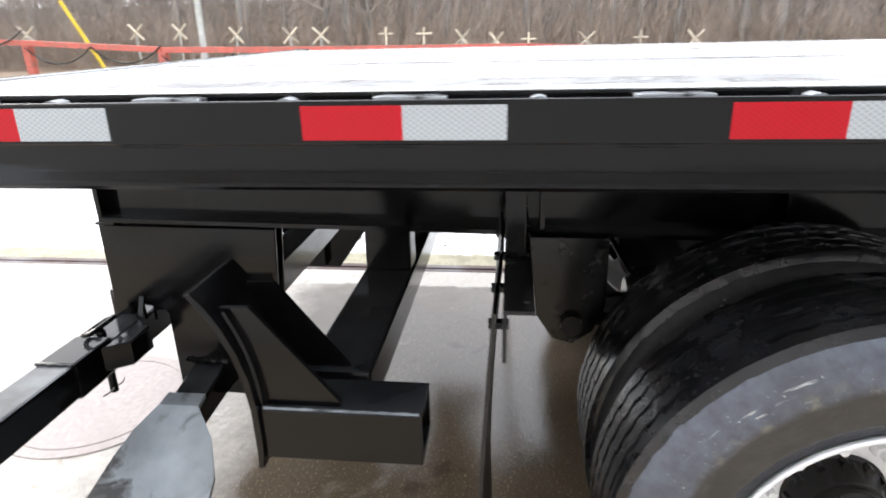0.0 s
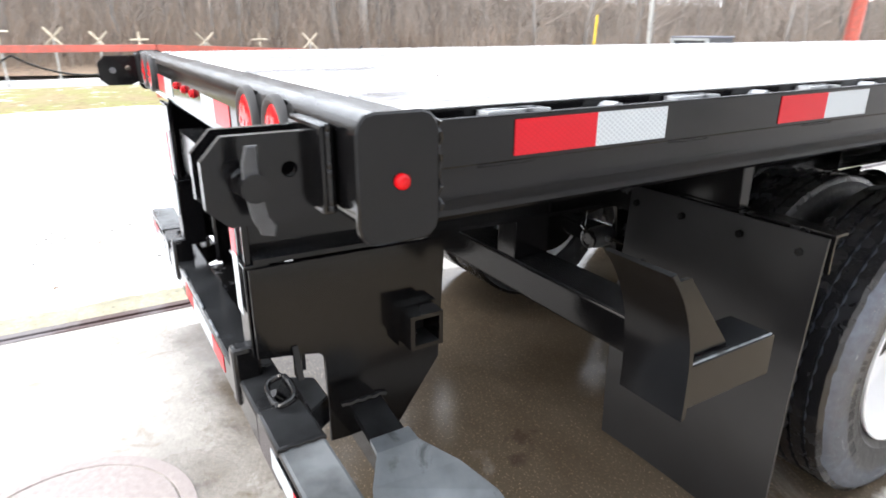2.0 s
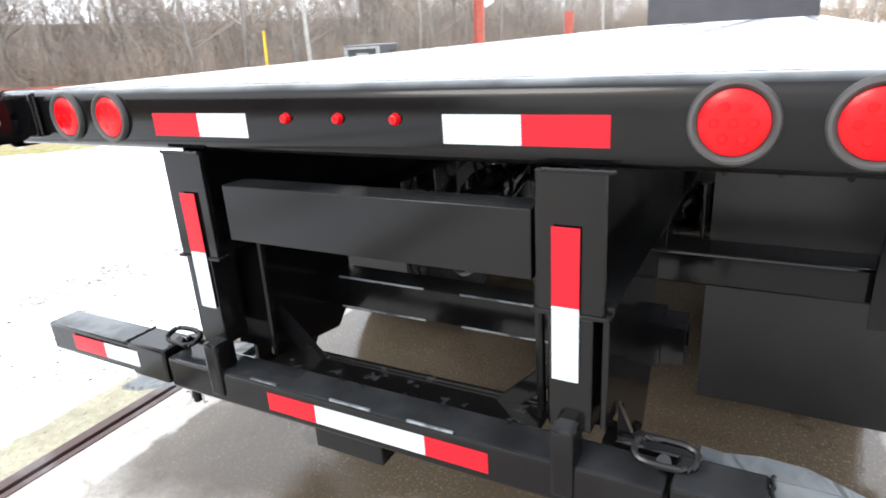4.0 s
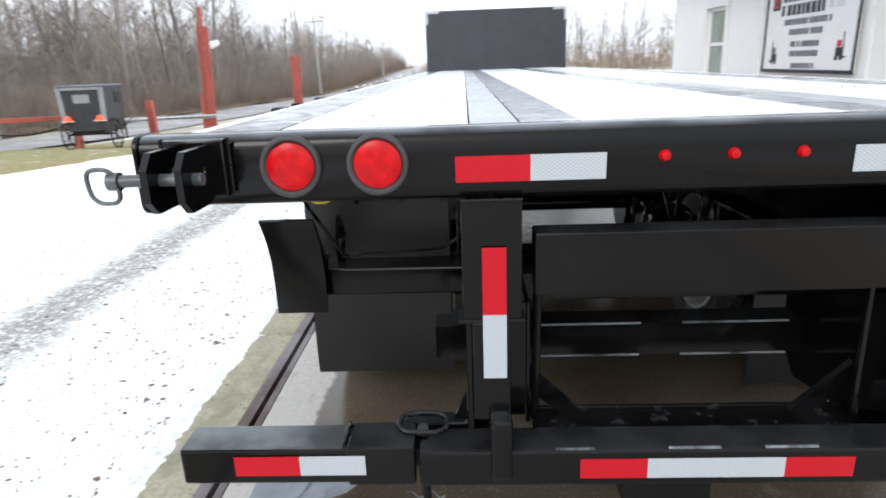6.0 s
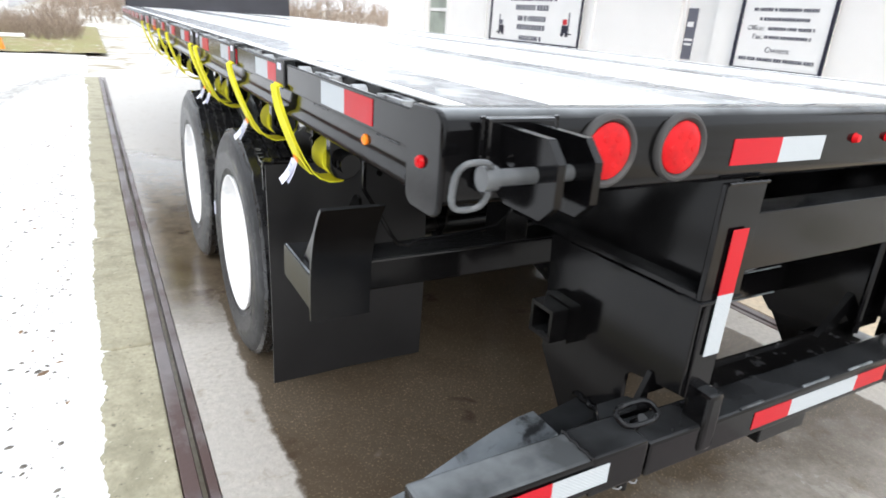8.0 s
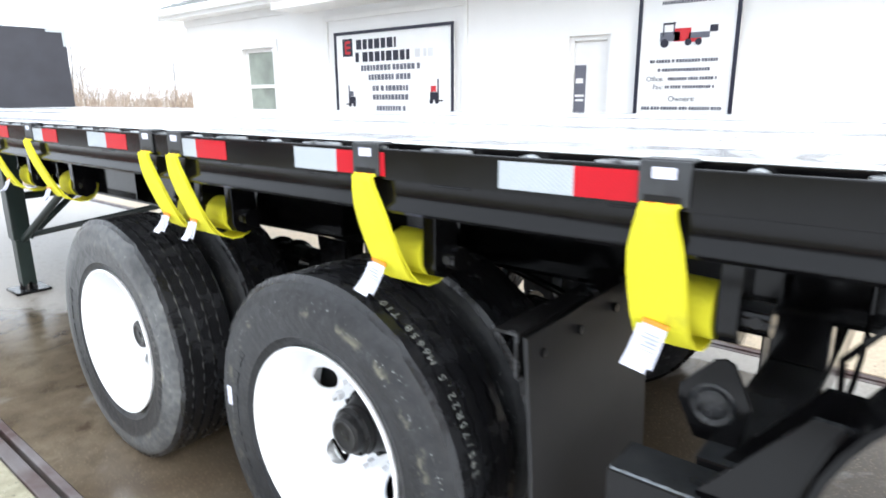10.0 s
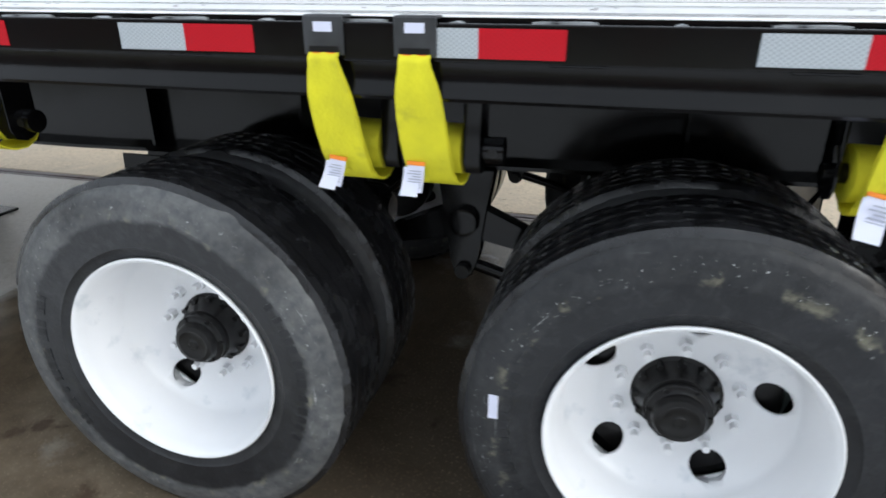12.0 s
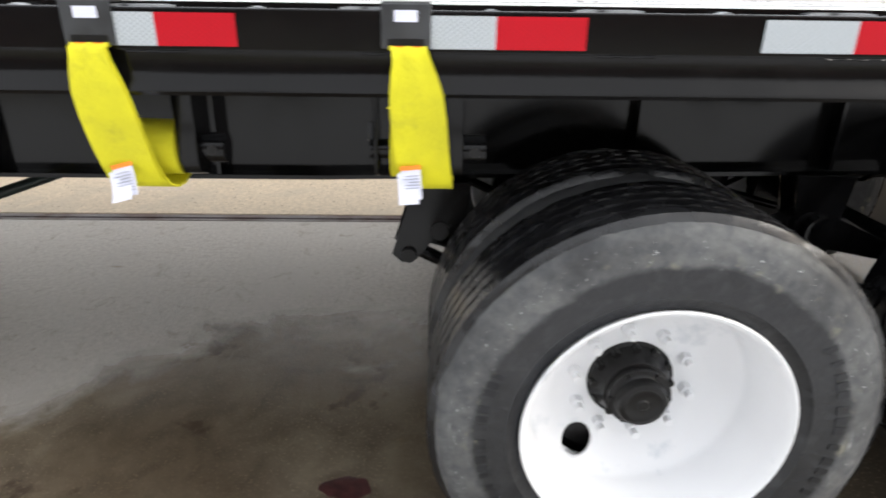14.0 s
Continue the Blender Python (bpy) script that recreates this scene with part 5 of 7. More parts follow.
def wheel(sx, y, turn, holes):
    holder = new("wheel")
    holder.parent = trailer
    holder.matrix_basis = pose(0, y, HUBZ) @ Matrix.Scale(sx, 4, (1, 0, 0))
    if not wheels_made:
        # drum: black block added between the rims so the hand holes look shaded
        wheels_made.update(tyre=part("tyre", tyre_mesh(), TYRE).data, tread=part("tread", tread_mesh(), TYRE_TREAD).data, rim={k: rim_with_holes(k) for k in (1, 5)}, drum=part("brake_drum", rod(B(), (-0.20, 0, 0), (-0.103, 0, 0), 0.243, 40), HUB).data,
                           mark=part("sidewall_marking", marking_mesh(), TYRE).data, studs=part("wheel_nut", stud_mesh(), RIM).data, bolt=part("hub_bolt", hub_bolt_mesh(), HUB).data, hub=part("hub", hub_mesh(), HUB).data)
        for n in ("sidewall_marking", "tyre", "tread", "brake_drum", "wheel_nut", "hub_bolt", "hub"):
            bpy.data.objects.remove(bpy.data.objects[n])
    for cx, outer in ((1.097, True), (0.772, False)):
        m = Matrix.Translation((cx, 0, 0)) @ Matrix.Rotation(turn + (0.5 if outer else 0), 4, "X")
        ty = share("tyre", wheels_made["tyre"], holder, m)
        if outer and (holes == 1 or sx > 0):
            ty.data = ty.data.copy()
            ty.data.materials.clear()
            ty.data.materials.append(TYRE_CHALKY if holes == 1 else TYRE_SCUFFED)
        share("tread", wheels_made["tread"], holder, m)
        if outer:
            rim = share("rim", wheels_made["rim"][holes], holder, m)
            share("brake_drum", wheels_made["drum"], holder, Matrix.Translation((cx, 0, 0)))
            share("sidewall_marking", wheels_made["mark"], holder, m)["kind"] = "stuff"
            ty["label"], rim["label"] = "worn chalky grey truck tyre" if holes == 1 else "scuffed black truck tyre", "white painted steel rim"
            for k in range(10):
                a = 2 * math.pi * (k + 0.3) / 10
                share("wheel_nut", wheels_made["studs"], holder, m @ Matrix.Translation((-0.024, 0.143 * math.cos(a), 0.143 * math.sin(a))))
            for k in range(12):
                a = 2 * math.pi * k / 12
                share("hub_bolt", wheels_made["bolt"], holder, Matrix.Translation((cx - 0.024, 0.096 * math.cos(a), 0.096 * math.sin(a))))
            share("hub", wheels_made["hub"], holder, Matrix.Translation((cx - 0.024, 0, 0)))
        else:
            share("rim", wheels_made["rim"][5], holder, m @ Matrix.Scale(-1, 4, (1, 0, 0)))
    return holder


for sx in (-1, 1):
    for n, y in enumerate(AXLES):
        wheel(sx, y, *{(-1, 0): (3.41, 5), (-1, 1): (3.25, 1), (1, 0): (0.4, 5), (1, 1): (1.3, 5)}[(sx, n)])
# size stencilled along the tread of the rear left outer tyre
stencil = new("tread_stencil")
stencil.parent = trailer
stencil["label"] = "pale size stencil printed round the tread"
stencil.matrix_basis = pose(-1.142, AXLES[0], HUBZ)
for k, ch in enumerate("295/75R22.5 M665B T10"):
    if ch == " ":
        continue
    cu = bpy.data.curves.new("stencil_letter", "FONT")
    cu.body, cu.size, cu.align_x, cu.extrude = ch, 0.032, "CENTER", 0.0004
    ob = new("stencil_letter", cu)
    bpy.context.view_layer.update()
    me = bpy.data.meshes.new_from_object(ob.evaluated_get(bpy.context.evaluated_depsgraph_get()))
    bpy.data.objects.remove(ob)
    me.materials.clear()
    me.materials.append(STENCIL)
    a = radians(169 - 2.75 * k)
    out = Vector((0, math.cos(a), math.sin(a)))
    along = Vector((0, math.sin(a), -math.cos(a)))
    m = Matrix.Identity(4)
    for col, v in enumerate((along, Vector((-1, 0, 0)), out, out * 0.5078)):
        m.col[col] = (*v, 1.0 if col == 3 else 0.0)
    share("stencil_letter", me, stencil, m)
# white sticker on the rear left tyre
part("tyre_sticker", box(B(), -1.2385, -1.2365, 2.300, 2.322, 0.515, 0.578), PAPER, trailer, "small white sticker on the tyre")

for y in AXLES:
    bm = B()
    rod(bm, (-0.95, y, HUBZ), (0.95, y, HUBZ), 0.063, 20)
    for sx in (-1, 1):
        rod(bm, (sx * 0.56, y, HUBZ), (sx * 0.64, y, HUBZ), 0.205, 28)
    part("axle", bm, BLACK, trailer)
    for sx in (-1, 1):
        pot = lathe(B(), [(-0.36, 0.0), (-0.36, 0.05), (-0.33, 0.085), (-0.22, 0.094), (-0.22, 0.108), (-0.205, 0.108), (-0.205, 0.094), (-0.10, 0.094), (-0.10, 0.108), (-0.085, 0.108), (-0.085, 0.09), (-0.05, 0.07), (-0.05, 0.016), (0.06, 0.016), (0.06, 0.0)], 24)
        part("brake_chamber", pot, BLACK, trailer).matrix_basis = pose(sx * 0.45, y, HUBZ + 0.21, 0, 0, 90)
        spring = B()
        n = 10
        for leaf in range(3):
            reach = 0.54 - 0.13 * leaf
            for k in range(n):
                a, b = -reach + 2 * reach * k / n, -reach + 2 * reach * (k + 1) / n
                za, zb = (HUBZ + 0.105 - 0.014 * leaf + 0.09 * (q / 0.54) ** 2 for q in (a, b))
                v = [spring.verts.new((sx * xx, y + q, zz + dz)) for q, zz in ((a, za), (b, zb)) for xx, dz in ((0.49, 0), (0.57, 0), (0.57, 0.012), (0.49, 0.012))]
                for e in range(4):
                    spring.faces.new((v[e], v[(e + 1) % 4], v[4 + (e + 1) % 4], v[4 + e]))
        part("leaf_spring", spring, BLACK, trailer)
for sx in (-1, 1):
    def hanger(outline, x0=0.50, x1=0.632):
        bm = B()
        for xx in (x0, x1 - 0.01):
            prism(bm, outline, "x", sx * xx, sx * (xx + 0.01), 0.002)
        return bm
    b0 = beam_bottom(3.75)
    h1 = part("spring_hanger", hanger([(3.565, b0 + 0.006), (3.745, b0 + 0.006), (3.745, 0.83), (3.78, 0.72), (3.795, 0.675), (3.765, 0.648), (3.725, 0.655), (3.675, 0.72), (3.595, 0.74), (3.575, 0.80)]), BLACK, trailer, "black spring hanger with bolts")
    part("hanger_bolt", rod(B(), (sx * 0.48, 3.745, 0.675), (sx * 0.648, 3.745, 0.675), 0.022, 10), HUB, h1)
    part("hanger_bolt", rod(B(), (sx * 0.48, 3.655, 0.75), (sx * 0.640, 3.655, 0.75), 0.028, 10), HUB, h1)
    part("torque_arm", rod(B(), (sx * 0.57, 3.725, 0.67), (sx * 0.57, 3.26, 0.44), 0.022, 10), BLACK, trailer)
    b1 = beam_bottom(2.53)
    eq = part("equalizer_hanger", hanger([(2.44, b1 + 0.006), (2.62, b1 + 0.006), (2.60, 0.80), (2.575, 0.62), (2.56, 0.565), (2.54, 0.55), (2.52, 0.55), (2.50, 0.565), (2.485, 0.62), (2.46, 0.80)], 0.50, 0.60), BLACK, trailer)
    part("pivot", lathe(B(), [(0, 0.05), (0.03, 0.046), (0.034, 0.028), (0.028, 0.0)], 20), BLACK, eq).matrix_basis = pose(sx * 0.60, 2.53, 0.75) @ Matrix.Scale(sx, 4, (1, 0, 0))
    part("hanger_bolt", rod(B(), (sx * 0.48, 2.53, 0.58), (sx * 0.625, 2.53, 0.58), 0.024, 10), HUB, eq)
    part("equalizer", prism(B(), [(2.28, 0.70), (2.53, 0.81), (2.78, 0.70), (2.76, 0.645), (2.53, 0.69), (2.30, 0.645)], "x", sx * 0.52, sx * 0.58), BLACK, eq)
    part("torque_arm", rod(B(), (sx * 0.55, 2.53, 0.59), (sx * 0.57, 1.98, 0.44), 0.022, 10), BLACK, trailer)
    h2 = part("spring_hanger", hanger([(1.25, beam_bottom(1.3) + 0.006), (1.46, beam_bottom(1.3) + 0.006), (1.46, 0.74), (1.43, 0.665), (1.375, 0.625), (1.32, 0.64), (1.275, 0.71)], 0.49, 0.60), BLACK_SPECKLED, trailer, "black spring hanger with bolts")
    part("hanger_bolt", rod(B(), (sx * 0.48, 1.37, 0.69), (sx * 0.625, 1.37, 0.69), 0.03, 10), HUB, h2)
    # mud flap on its bracket
    flap = new("mud_flap")
    flap.parent = trailer
    bm = B()
    n = 8
    grid = []
    fy, low = (1.222, 0.19) if sx < 0 else (1.176, 0.12)
    for k in range(n + 1):
        z = 1.014 - (1.014 - low) * k / n
        yy = fy - 0.03 * math.sin(k / n * 2.2)
        grid.append([bm.verts.new((sx * xx, yy + dy + 0.004 * math.sin(xx * 9), z)) for xx in (0.632, 0.79, 0.93, 1.08, 1.235) for dy in (0, 0.008)])
    for a, b in zip(grid, grid[1:]):
        for i in range(0, 8, 2):
            bm.faces.new((a[i], a[i + 2], b[i + 2], b[i]))
            bm.faces.new((a[i + 1], b[i + 1], b[i + 3], a[i + 3]))
        bm.faces.new((a[0], b[0], b[1], a[1]))
        bm.faces.new((a[8], a[9], b[9], b[8]))
    bm.faces.new([grid[-1][i] for i in (0, 2, 4, 6, 8, 9, 7, 5, 3, 1)])
    part("flap_sheet", bm, BLACK_RUB, flap, "black rubber mud flap sheet")
    part("flap_bar", prism(B(), [(fy + 0.014, 1.022), (fy + 0.068, 1.022), (fy + 0.068, 1.015), (fy + 0.021, 1.015), (fy + 0.021, 0.925), (fy + 0.014, 0.925)], "x", sx * 0.51, sx * 1.24), BLACK_SPECKLED, flap, "black steel angle that carries the flap")
    if sx > 0:
        part("flap_hanger", box(B(), 0.575, 0.985, fy + 0.014, fy + 0.056, 1.024, 1.222, 0.003), BLACK, flap, "black steel plate that carries the flap bar")
    for xx in (0.66, 0.826, 1.013, 1.175):
        part("flap_bolt", rod(B(), (sx * xx, fy - 0.012, 0.966), (sx * xx, fy + 0.024, 0.966), 0.011, 6), BLACK_SPECKLED, flap)

# air tank, hoses and wires under the rear
tank = lathe(B(), [(-0.30, 0.0), (-0.29, 0.06), (-0.26, 0.10), (-0.22, 0.115), (0.22, 0.115), (0.26, 0.10), (0.29, 0.06), (0.30, 0.0)], 28)
part("air_tank", tank, BLACK, trailer, "black air tank under the deck").matrix_basis = pose(0.0, 1.55, T - 0.26)
for sx in (-1, 1):
    if sx < 0:
        part("wire", sweep(B(), [(-x, y, z) for x, y, z in ((1.13, 0.62, 1.23), (1.11, 0.66, 1.14), (1.086, 0.72, 1.055), (1.036, 0.72, 0.976), (1.0, 0.72, 0.915), (0.976, 0.72, 0.884), (0.94, 0.72, 0.876), (0.907, 0.72, 0.889), (0.77, 0.72, 0.893), (0.638, 0.72, 0.905), (0.59, 0.72, 0.94), (0.568, 0.72, 0.985), (0.56, 0.72, 1.12), (0.55, 0.72, 1.24))], 0.006, 7), BLACK, trailer, "hanging black lamp cable")
    part("air_hose", sweep(B(), [(sx * x, y, z) for x, y, z in ((0.40, 1.75, 0.62), (0.42, 1.55, 0.78), (0.40, 1.45, 0.95), (0.30, 1.5, 1.05), (0.15, 1.6, 1.09))], 0.009, 7), BLACK, trailer)
    part("air_hose", sweep(B(), [(sx * x, y, z) for x, y, z in ((0.40, 3.02, 0.62), (0.42, 2.8, 0.80), (0.43, 2.6, 0.92), (0.44, 2.4, 0.98), (0.30, 1.9, 1.06))], 0.009, 7), BLACK, trailer)
valve = new("air_valve")
valve.parent = trailer
valve["label"] = "dull metal air valve with fittings and hoses"
part("valve_body", lathe(B(), [(-0.05, 0.0), (-0.05, 0.034), (-0.02, 0.038), (0.03, 0.038), (0.035, 0.030), (0.05, 0.028), (0.05, 0.0)], 20), PIN_DARK, valve).matrix_basis = pose(0.43, 1.26, 0.775, 0, 0, 90)
part("valve_cap", lathe(B(), [(0.0, 0.034), (0.012, 0.034), (0.014, 0.025), (0.010, 0.020), (0.010, 0.0)], 20), BLACK_SPECKLED, valve).matrix_basis = pose(0.43, 1.21, 0.775, 0, 0, -90)
for x in (0.375, 0.485):
    part("valve_fitting", rod(B(), (0.43, 1.26, 0.778), (x, 1.255, 0.778), 0.012, 6), PIN_STEEL, valve)
part("valve_bracket", prism(B(), [(0.43, 0.80), (0.47, 0.80), (0.50, 0.96), (0.46, 0.96)], "y", 1.312, 1.32), BLACK_SPECKLED, valve)
part("valve_hose", sweep(B(), [(0.375, 1.255, 0.778), (0.34, 1.26, 0.79), (0.31, 1.30, 0.86), (0.30, 1.36, 0.95), (0.30, 1.45, 1.05)], 0.009, 7), BLACK, valve)
part("valve_hose", sweep(B(), [(0.485, 1.255, 0.778), (0.52, 1.28, 0.77), (0.53, 1.36, 0.75), (0.50, 1.46, 0.73), (0.46, 1.54, 0.72)], 0.009, 7), BLACK, valve)
o = part("marker_lamp", lathe(B(), [(0, 0.012), (0.005, 0.0115), (0.009, 0.007), (0.011, 0.0)], 18), AMBER, trailer, "small round amber marker lamp")
o.matrix_basis = pose(-1.222, 0.375, T - 0.09) @ Matrix.Scale(-1, 4, (1, 0, 0))
part("marker_lamp", box(B(), -1.224, -1.24, 4.72, 4.82, T - 0.082, T - 0.048, 0.004), AMBER, trailer, "amber side lamp")

# landing gear
for sx in (-1, 1):
    leg = new("landing_leg")
    leg.parent = trailer
    part("outer_leg", box(B(), sx * 0.60, sx * 0.725, 6.08, 6.205, 0.42, T - 0.14, 0.008), GREEN_BLACK, leg, "dark square landing leg")
    part("inner_leg", box(B(), sx * 0.613, sx * 0.712, 6.093, 6.192, 0.05, 0.44, 0.006), GREEN_BLACK, leg)
    part("foot", box(B(), sx * 0.54, sx * 0.785, 6.02, 6.265, 0.0, 0.022, 0.006), BLACK, leg)
    part("foot_socket", rod(B(), (sx * 0.6625, 6.1425, 0.02), (sx * 0.6625, 6.1425, 0.10), 0.065, 16, 0.045), BLACK, leg)
    part("leg_brace", rod(B(), (sx * 0.655, 6.09, 0.42), (sx * 0.56, 5.30, beam_bottom(5.3) + 0.02), 0.026, 10), GREEN_BLACK, leg)
    part("leg_brace", rod(B(), (sx * 0.60, 6.14, 0.42), (sx * 0.05, 6.14, beam_bottom(6)), 0.024, 10), GREEN_BLACK, leg)
part("leg_cross_tube", rod(B(), (-0.62, 6.14, 0.75), (0.62, 6.14, 0.75), 0.03, 12), GREEN_BLACK, trailer)
part("leg_diagonal", rod(B(), (-0.60, 6.08, 0.45), (0.60, 4.6, 0.86), 0.022, 10), GREEN_BLACK, trailer)

# headboard
hb = new("headboard")
hb.parent = trailer
part("board", box(B(), -1.165, 1.148, FRONT - 0.02, FRONT + 0.03, DECK - 0.03, 2.325, 0.004), SLATE, hb, "dark blue-black steel bulkhead")
for sx in (-1, 1):
    x = 1.148 if sx > 0 else -1.165
    part("corner_strip", prism(B(), [(x, 2.327), (x - sx * 0.22, 2.327), (x - sx * 0.22, 2.285), (x - sx * 0.04, 2.285), (x - sx * 0.04, 2.12), (x, 2.12)], "y", FRONT - 0.024, FRONT - 0.0205), TAPE_WHITE, hb, "pale corner reflector strip", smooth=False)
    part("post", box(B(), x - sx * 0.03, x + sx * 0.01, FRONT + 0.03, FRONT + 0.09, T - 0.1, 2.32, 0.004), BLACK, hb)

# ---- winches and straps along the left side ----
STRAPS = (0.975, 1.642, 2.482, 2.664, 3.722, 4.237, 5.12, 5.70)


def winch(c):
    w = new("strap_winch")
    w.parent = trailer
    zc, xc = T - 0.256, -1.085
    side = [(xc - 0.045, T - 0.134), (xc + 0.045, T - 0.134), (xc + 0.045, zc - 0.02), (xc + 0.03, zc - 0.045), (xc, zc - 0.055), (xc - 0.03, zc - 0.045), (xc - 0.045, zc - 0.02)]
    part("side_plate", prism(B(), side, "y", c - 0.105, c - 0.068, 0.002), BLACK, w)
    part("side_plate", prism(B(), side, "y", c + 0.062, c + 0.070, 0.002), BLACK, w)
    part("drum", rod(B(), (xc, c - 0.13, zc), (xc, c + 0.08, zc), 0.020, 14), BLACK, w)
    cap = B()
    rod(cap, (xc, c - 0.150, zc), (xc, c - 0.106, zc), 0.030, 16)
    part("ratchet_cap", cap, BLACK, w)
    part("cap_socket", rod(B(), (xc - 0.030, c - 0.128, zc), (xc - 0.0312, c - 0.128, zc), 0.011, 10), HUB, w)
    pawl = prism(B(), [(xc - 0.05, zc + 0.03), (xc - 0.04, zc + 0.06), (xc + 0.02, zc + 0.05), (xc - 0.02, zc + 0.02)], "y", c + 0.071, c + 0.08)
    part("pawl", pawl, BLACK, w)


def ribbon(bm, path, widths, thick, pleat=0.0, cols=7):
    """A strap through (x, y, z) points, its width along y; pleat: how deep it is gathered where it is narrow."""
    pts = [Vector(p) for p in path]
    wide = max(widths)
    rings = []
    for k, p in enumerate(pts):
        d = pts[min(k + 1, len(pts) - 1)] - pts[max(k - 1, 0)]
        nrm = Vector((d.z, 0, -d.x)).normalized()
        fold = pleat * (wide - widths[k]) / wide
        front, back = [], []
        for i in range(cols):
            u = i / (cols - 1)
            q = p + Vector((0, (u - 0.5) * widths[k], 0)) + nrm * fold * math.cos(4 * math.pi * u)
            front.append(bm.verts.new(q + nrm * thick / 2))
            back.append(bm.verts.new(q - nrm * thick / 2))
        rings.append(front + back[::-1])
    n = 2 * cols
    for a, b in zip(rings, rings[1:]):
        for k in range(n):
            bm.faces.new((a[k], a[(k + 1) % n], b[(k + 1) % n], b[k]))
    for ring in (rings[0], rings[-1]):
        for i in range(cols - 1):
            bm.faces.new((ring[i], ring[i + 1], ring[n - 2 - i], ring[n - 1 - i]))
    return bm


def strap(c, seed):
    rg = random.Random(seed)
    s = thing("tie_down_strap", "yellow webbing strap hooked over the rail, wound on a winch", "strap", "straps along the rail")
    bm = box(B(), -1.2365, -1.2425, c - 0.041, c + 0.041, T - 0.052, T + 0.018, 0.002)
    box(bm, -1.2365, -1.195, c - 0.041, c + 0.041, T + 0.0145, T + 0.0205, 0.002)
    hook = part("flat_hook", bm, HOOK, s, "dark flat steel hook")
    part("hook_label", box(B(), -1.2427, -1.2435, c - 0.019, c + 0.019, T - 0.010, T + 0.008), PAPER, hook, "white label", smooth=False)
    part("hook_slot", box(B(), -1.2427, -1.2433, c - 0.030, c + 0.030, T - 0.047, T - 0.036), HUB, hook)
    part("red_stitching", box(B(), -1.2428, -1.2436, c - 0.026, c + 0.026, T - 0.0515, T - 0.0475), ORANGE_TAG, s, "orange-red stitched loop end", smooth=False)
    lean = rg.uniform(-0.010, 0.010) - (0.014 if seed in (2, 4) else 0.0)
    # down from the hook in one slant, round under the winch drum
    q = [(-1.240, 0.0, -0.054), (-1.247, 0.0, -0.050), (-1.2515, 0.0, -0.057), (-1.250, 0.0, -0.072), (-1.246, 0.0, -0.095), (-1.239, 0.0, -0.125), (-1.225, 0.0, -0.168), (-1.208, 0.0, -0.212), (-1.188, -0.001, -0.255),
         (-1.165, -0.002, -0.293), (-1.140, -0.004, -0.318), (-1.109, -0.006, -0.330), (-1.077, -0.008, -0.330), (-1.048, -0.010, -0.316), (-1.030, -0.011, -0.290), (-1.024, -0.012, -0.256)]
    w = [0.060, 0.060, 0.061, 0.066, 0.079, 0.092, 0.099, 0.101, 0.101, 0.101, 0.101, 0.100, 0.100, 0.100, 0.100, 0.100]
    path = [(x, c + y + lean * min(k, 9) / 6, T + z) for k, (x, y, z) in enumerate(q)]
    fine, fw = [], []
    for k in range(len(path) - 1):
        for u in (0, 0.5):
            fine.append(tuple(path[k][i] * (1 - u) + path[k + 1][i] * u for i in range(3)))
            fw.append(w[k] * (1 - u) + w[k + 1] * u)
    fine.append(path[-1])
    fw.append(w[-1])
    part("webbing", ribbon(B(), fine, fw, 0.004, 0.005), YELLOW, s)
    # folded and sewn end lying on the webbing, its free end a little lifted
    over = [(x - 0.0055 - 0.006 * max(0, k - 11) / 5, y, z) for k, (x, y, z) in enumerate(fine[3:20])]
    part("sewn_end", ribbon(B(), over, [a - 0.003 for a in fw[3:20]], 0.0035, 0.005), YELLOW, s)
    roll = lathe(B(), [(-0.050, 0.021), (-0.050, 0.054), (0.050, 0.056), (0.050, 0.021)], 28)
    o = part("wound_webbing", roll, YELLOW, s)
    o.matrix_basis = pose(-1.085, c - 0.012, T - 0.256, 0, 0, 90)
    part("stitching", box(B(), -1.2375, -1.2360, c - 0.028, c + 0.034, T - 0.151, T - 0.148), YELLOW_DARK, s)
    # care tag
    yt, a = c + 0.004 + rg.uniform(-0.010, 0.012), rg.uniform(0.2, 0.45)
    tag = new("care_tag")
    tag.parent = s
    tag.matrix_basis = pose(-1.196, yt, T - 0.268, 0, math.degrees(a) * 0.6, 0) @ Matrix.Rotation((0.18, 0.2, 0.02, 0.12, -0.08, -0.25, 0.1, 0.3)[seed], 4, "X")
    wide, long = (0.044, 0.0148) if seed < 2 else (0.037, 0.0112)
    for k, dz in enumerate((0.0, -0.006)):
        curl = B()
        ribbon(curl, [(-0.002 - 0.004 * k - 0.012 * (u / 5) ** 2 * (1 + k), 0.006 * k, dz - long * u) for u in range(6)], [wide] * 6, 0.0008)
        leaf = part("tag_leaf", curl, PAPER, tag, "white printed care tag")
    bm = B()
    for u in range(7):
        box(bm, -0.0138, -0.0128, -0.40 * wide, 0.25 * wide + 0.006 * math.sin(u * 2.2), -long - 0.5 * long * u, -1.17 * long - 0.5 * long * u)
    part("tag_print", bm, PRINT, tag)
    part("tag_head", box(B(), -0.0035, -0.0005, -0.52 * wide, 0.52 * wide, -0.002, 0.006), ORANGE_TAG, tag)
    return s


for k, c in enumerate(STRAPS):
    winch(c)
    strap(c, k)

# ---- the building ----
WX = 3.08


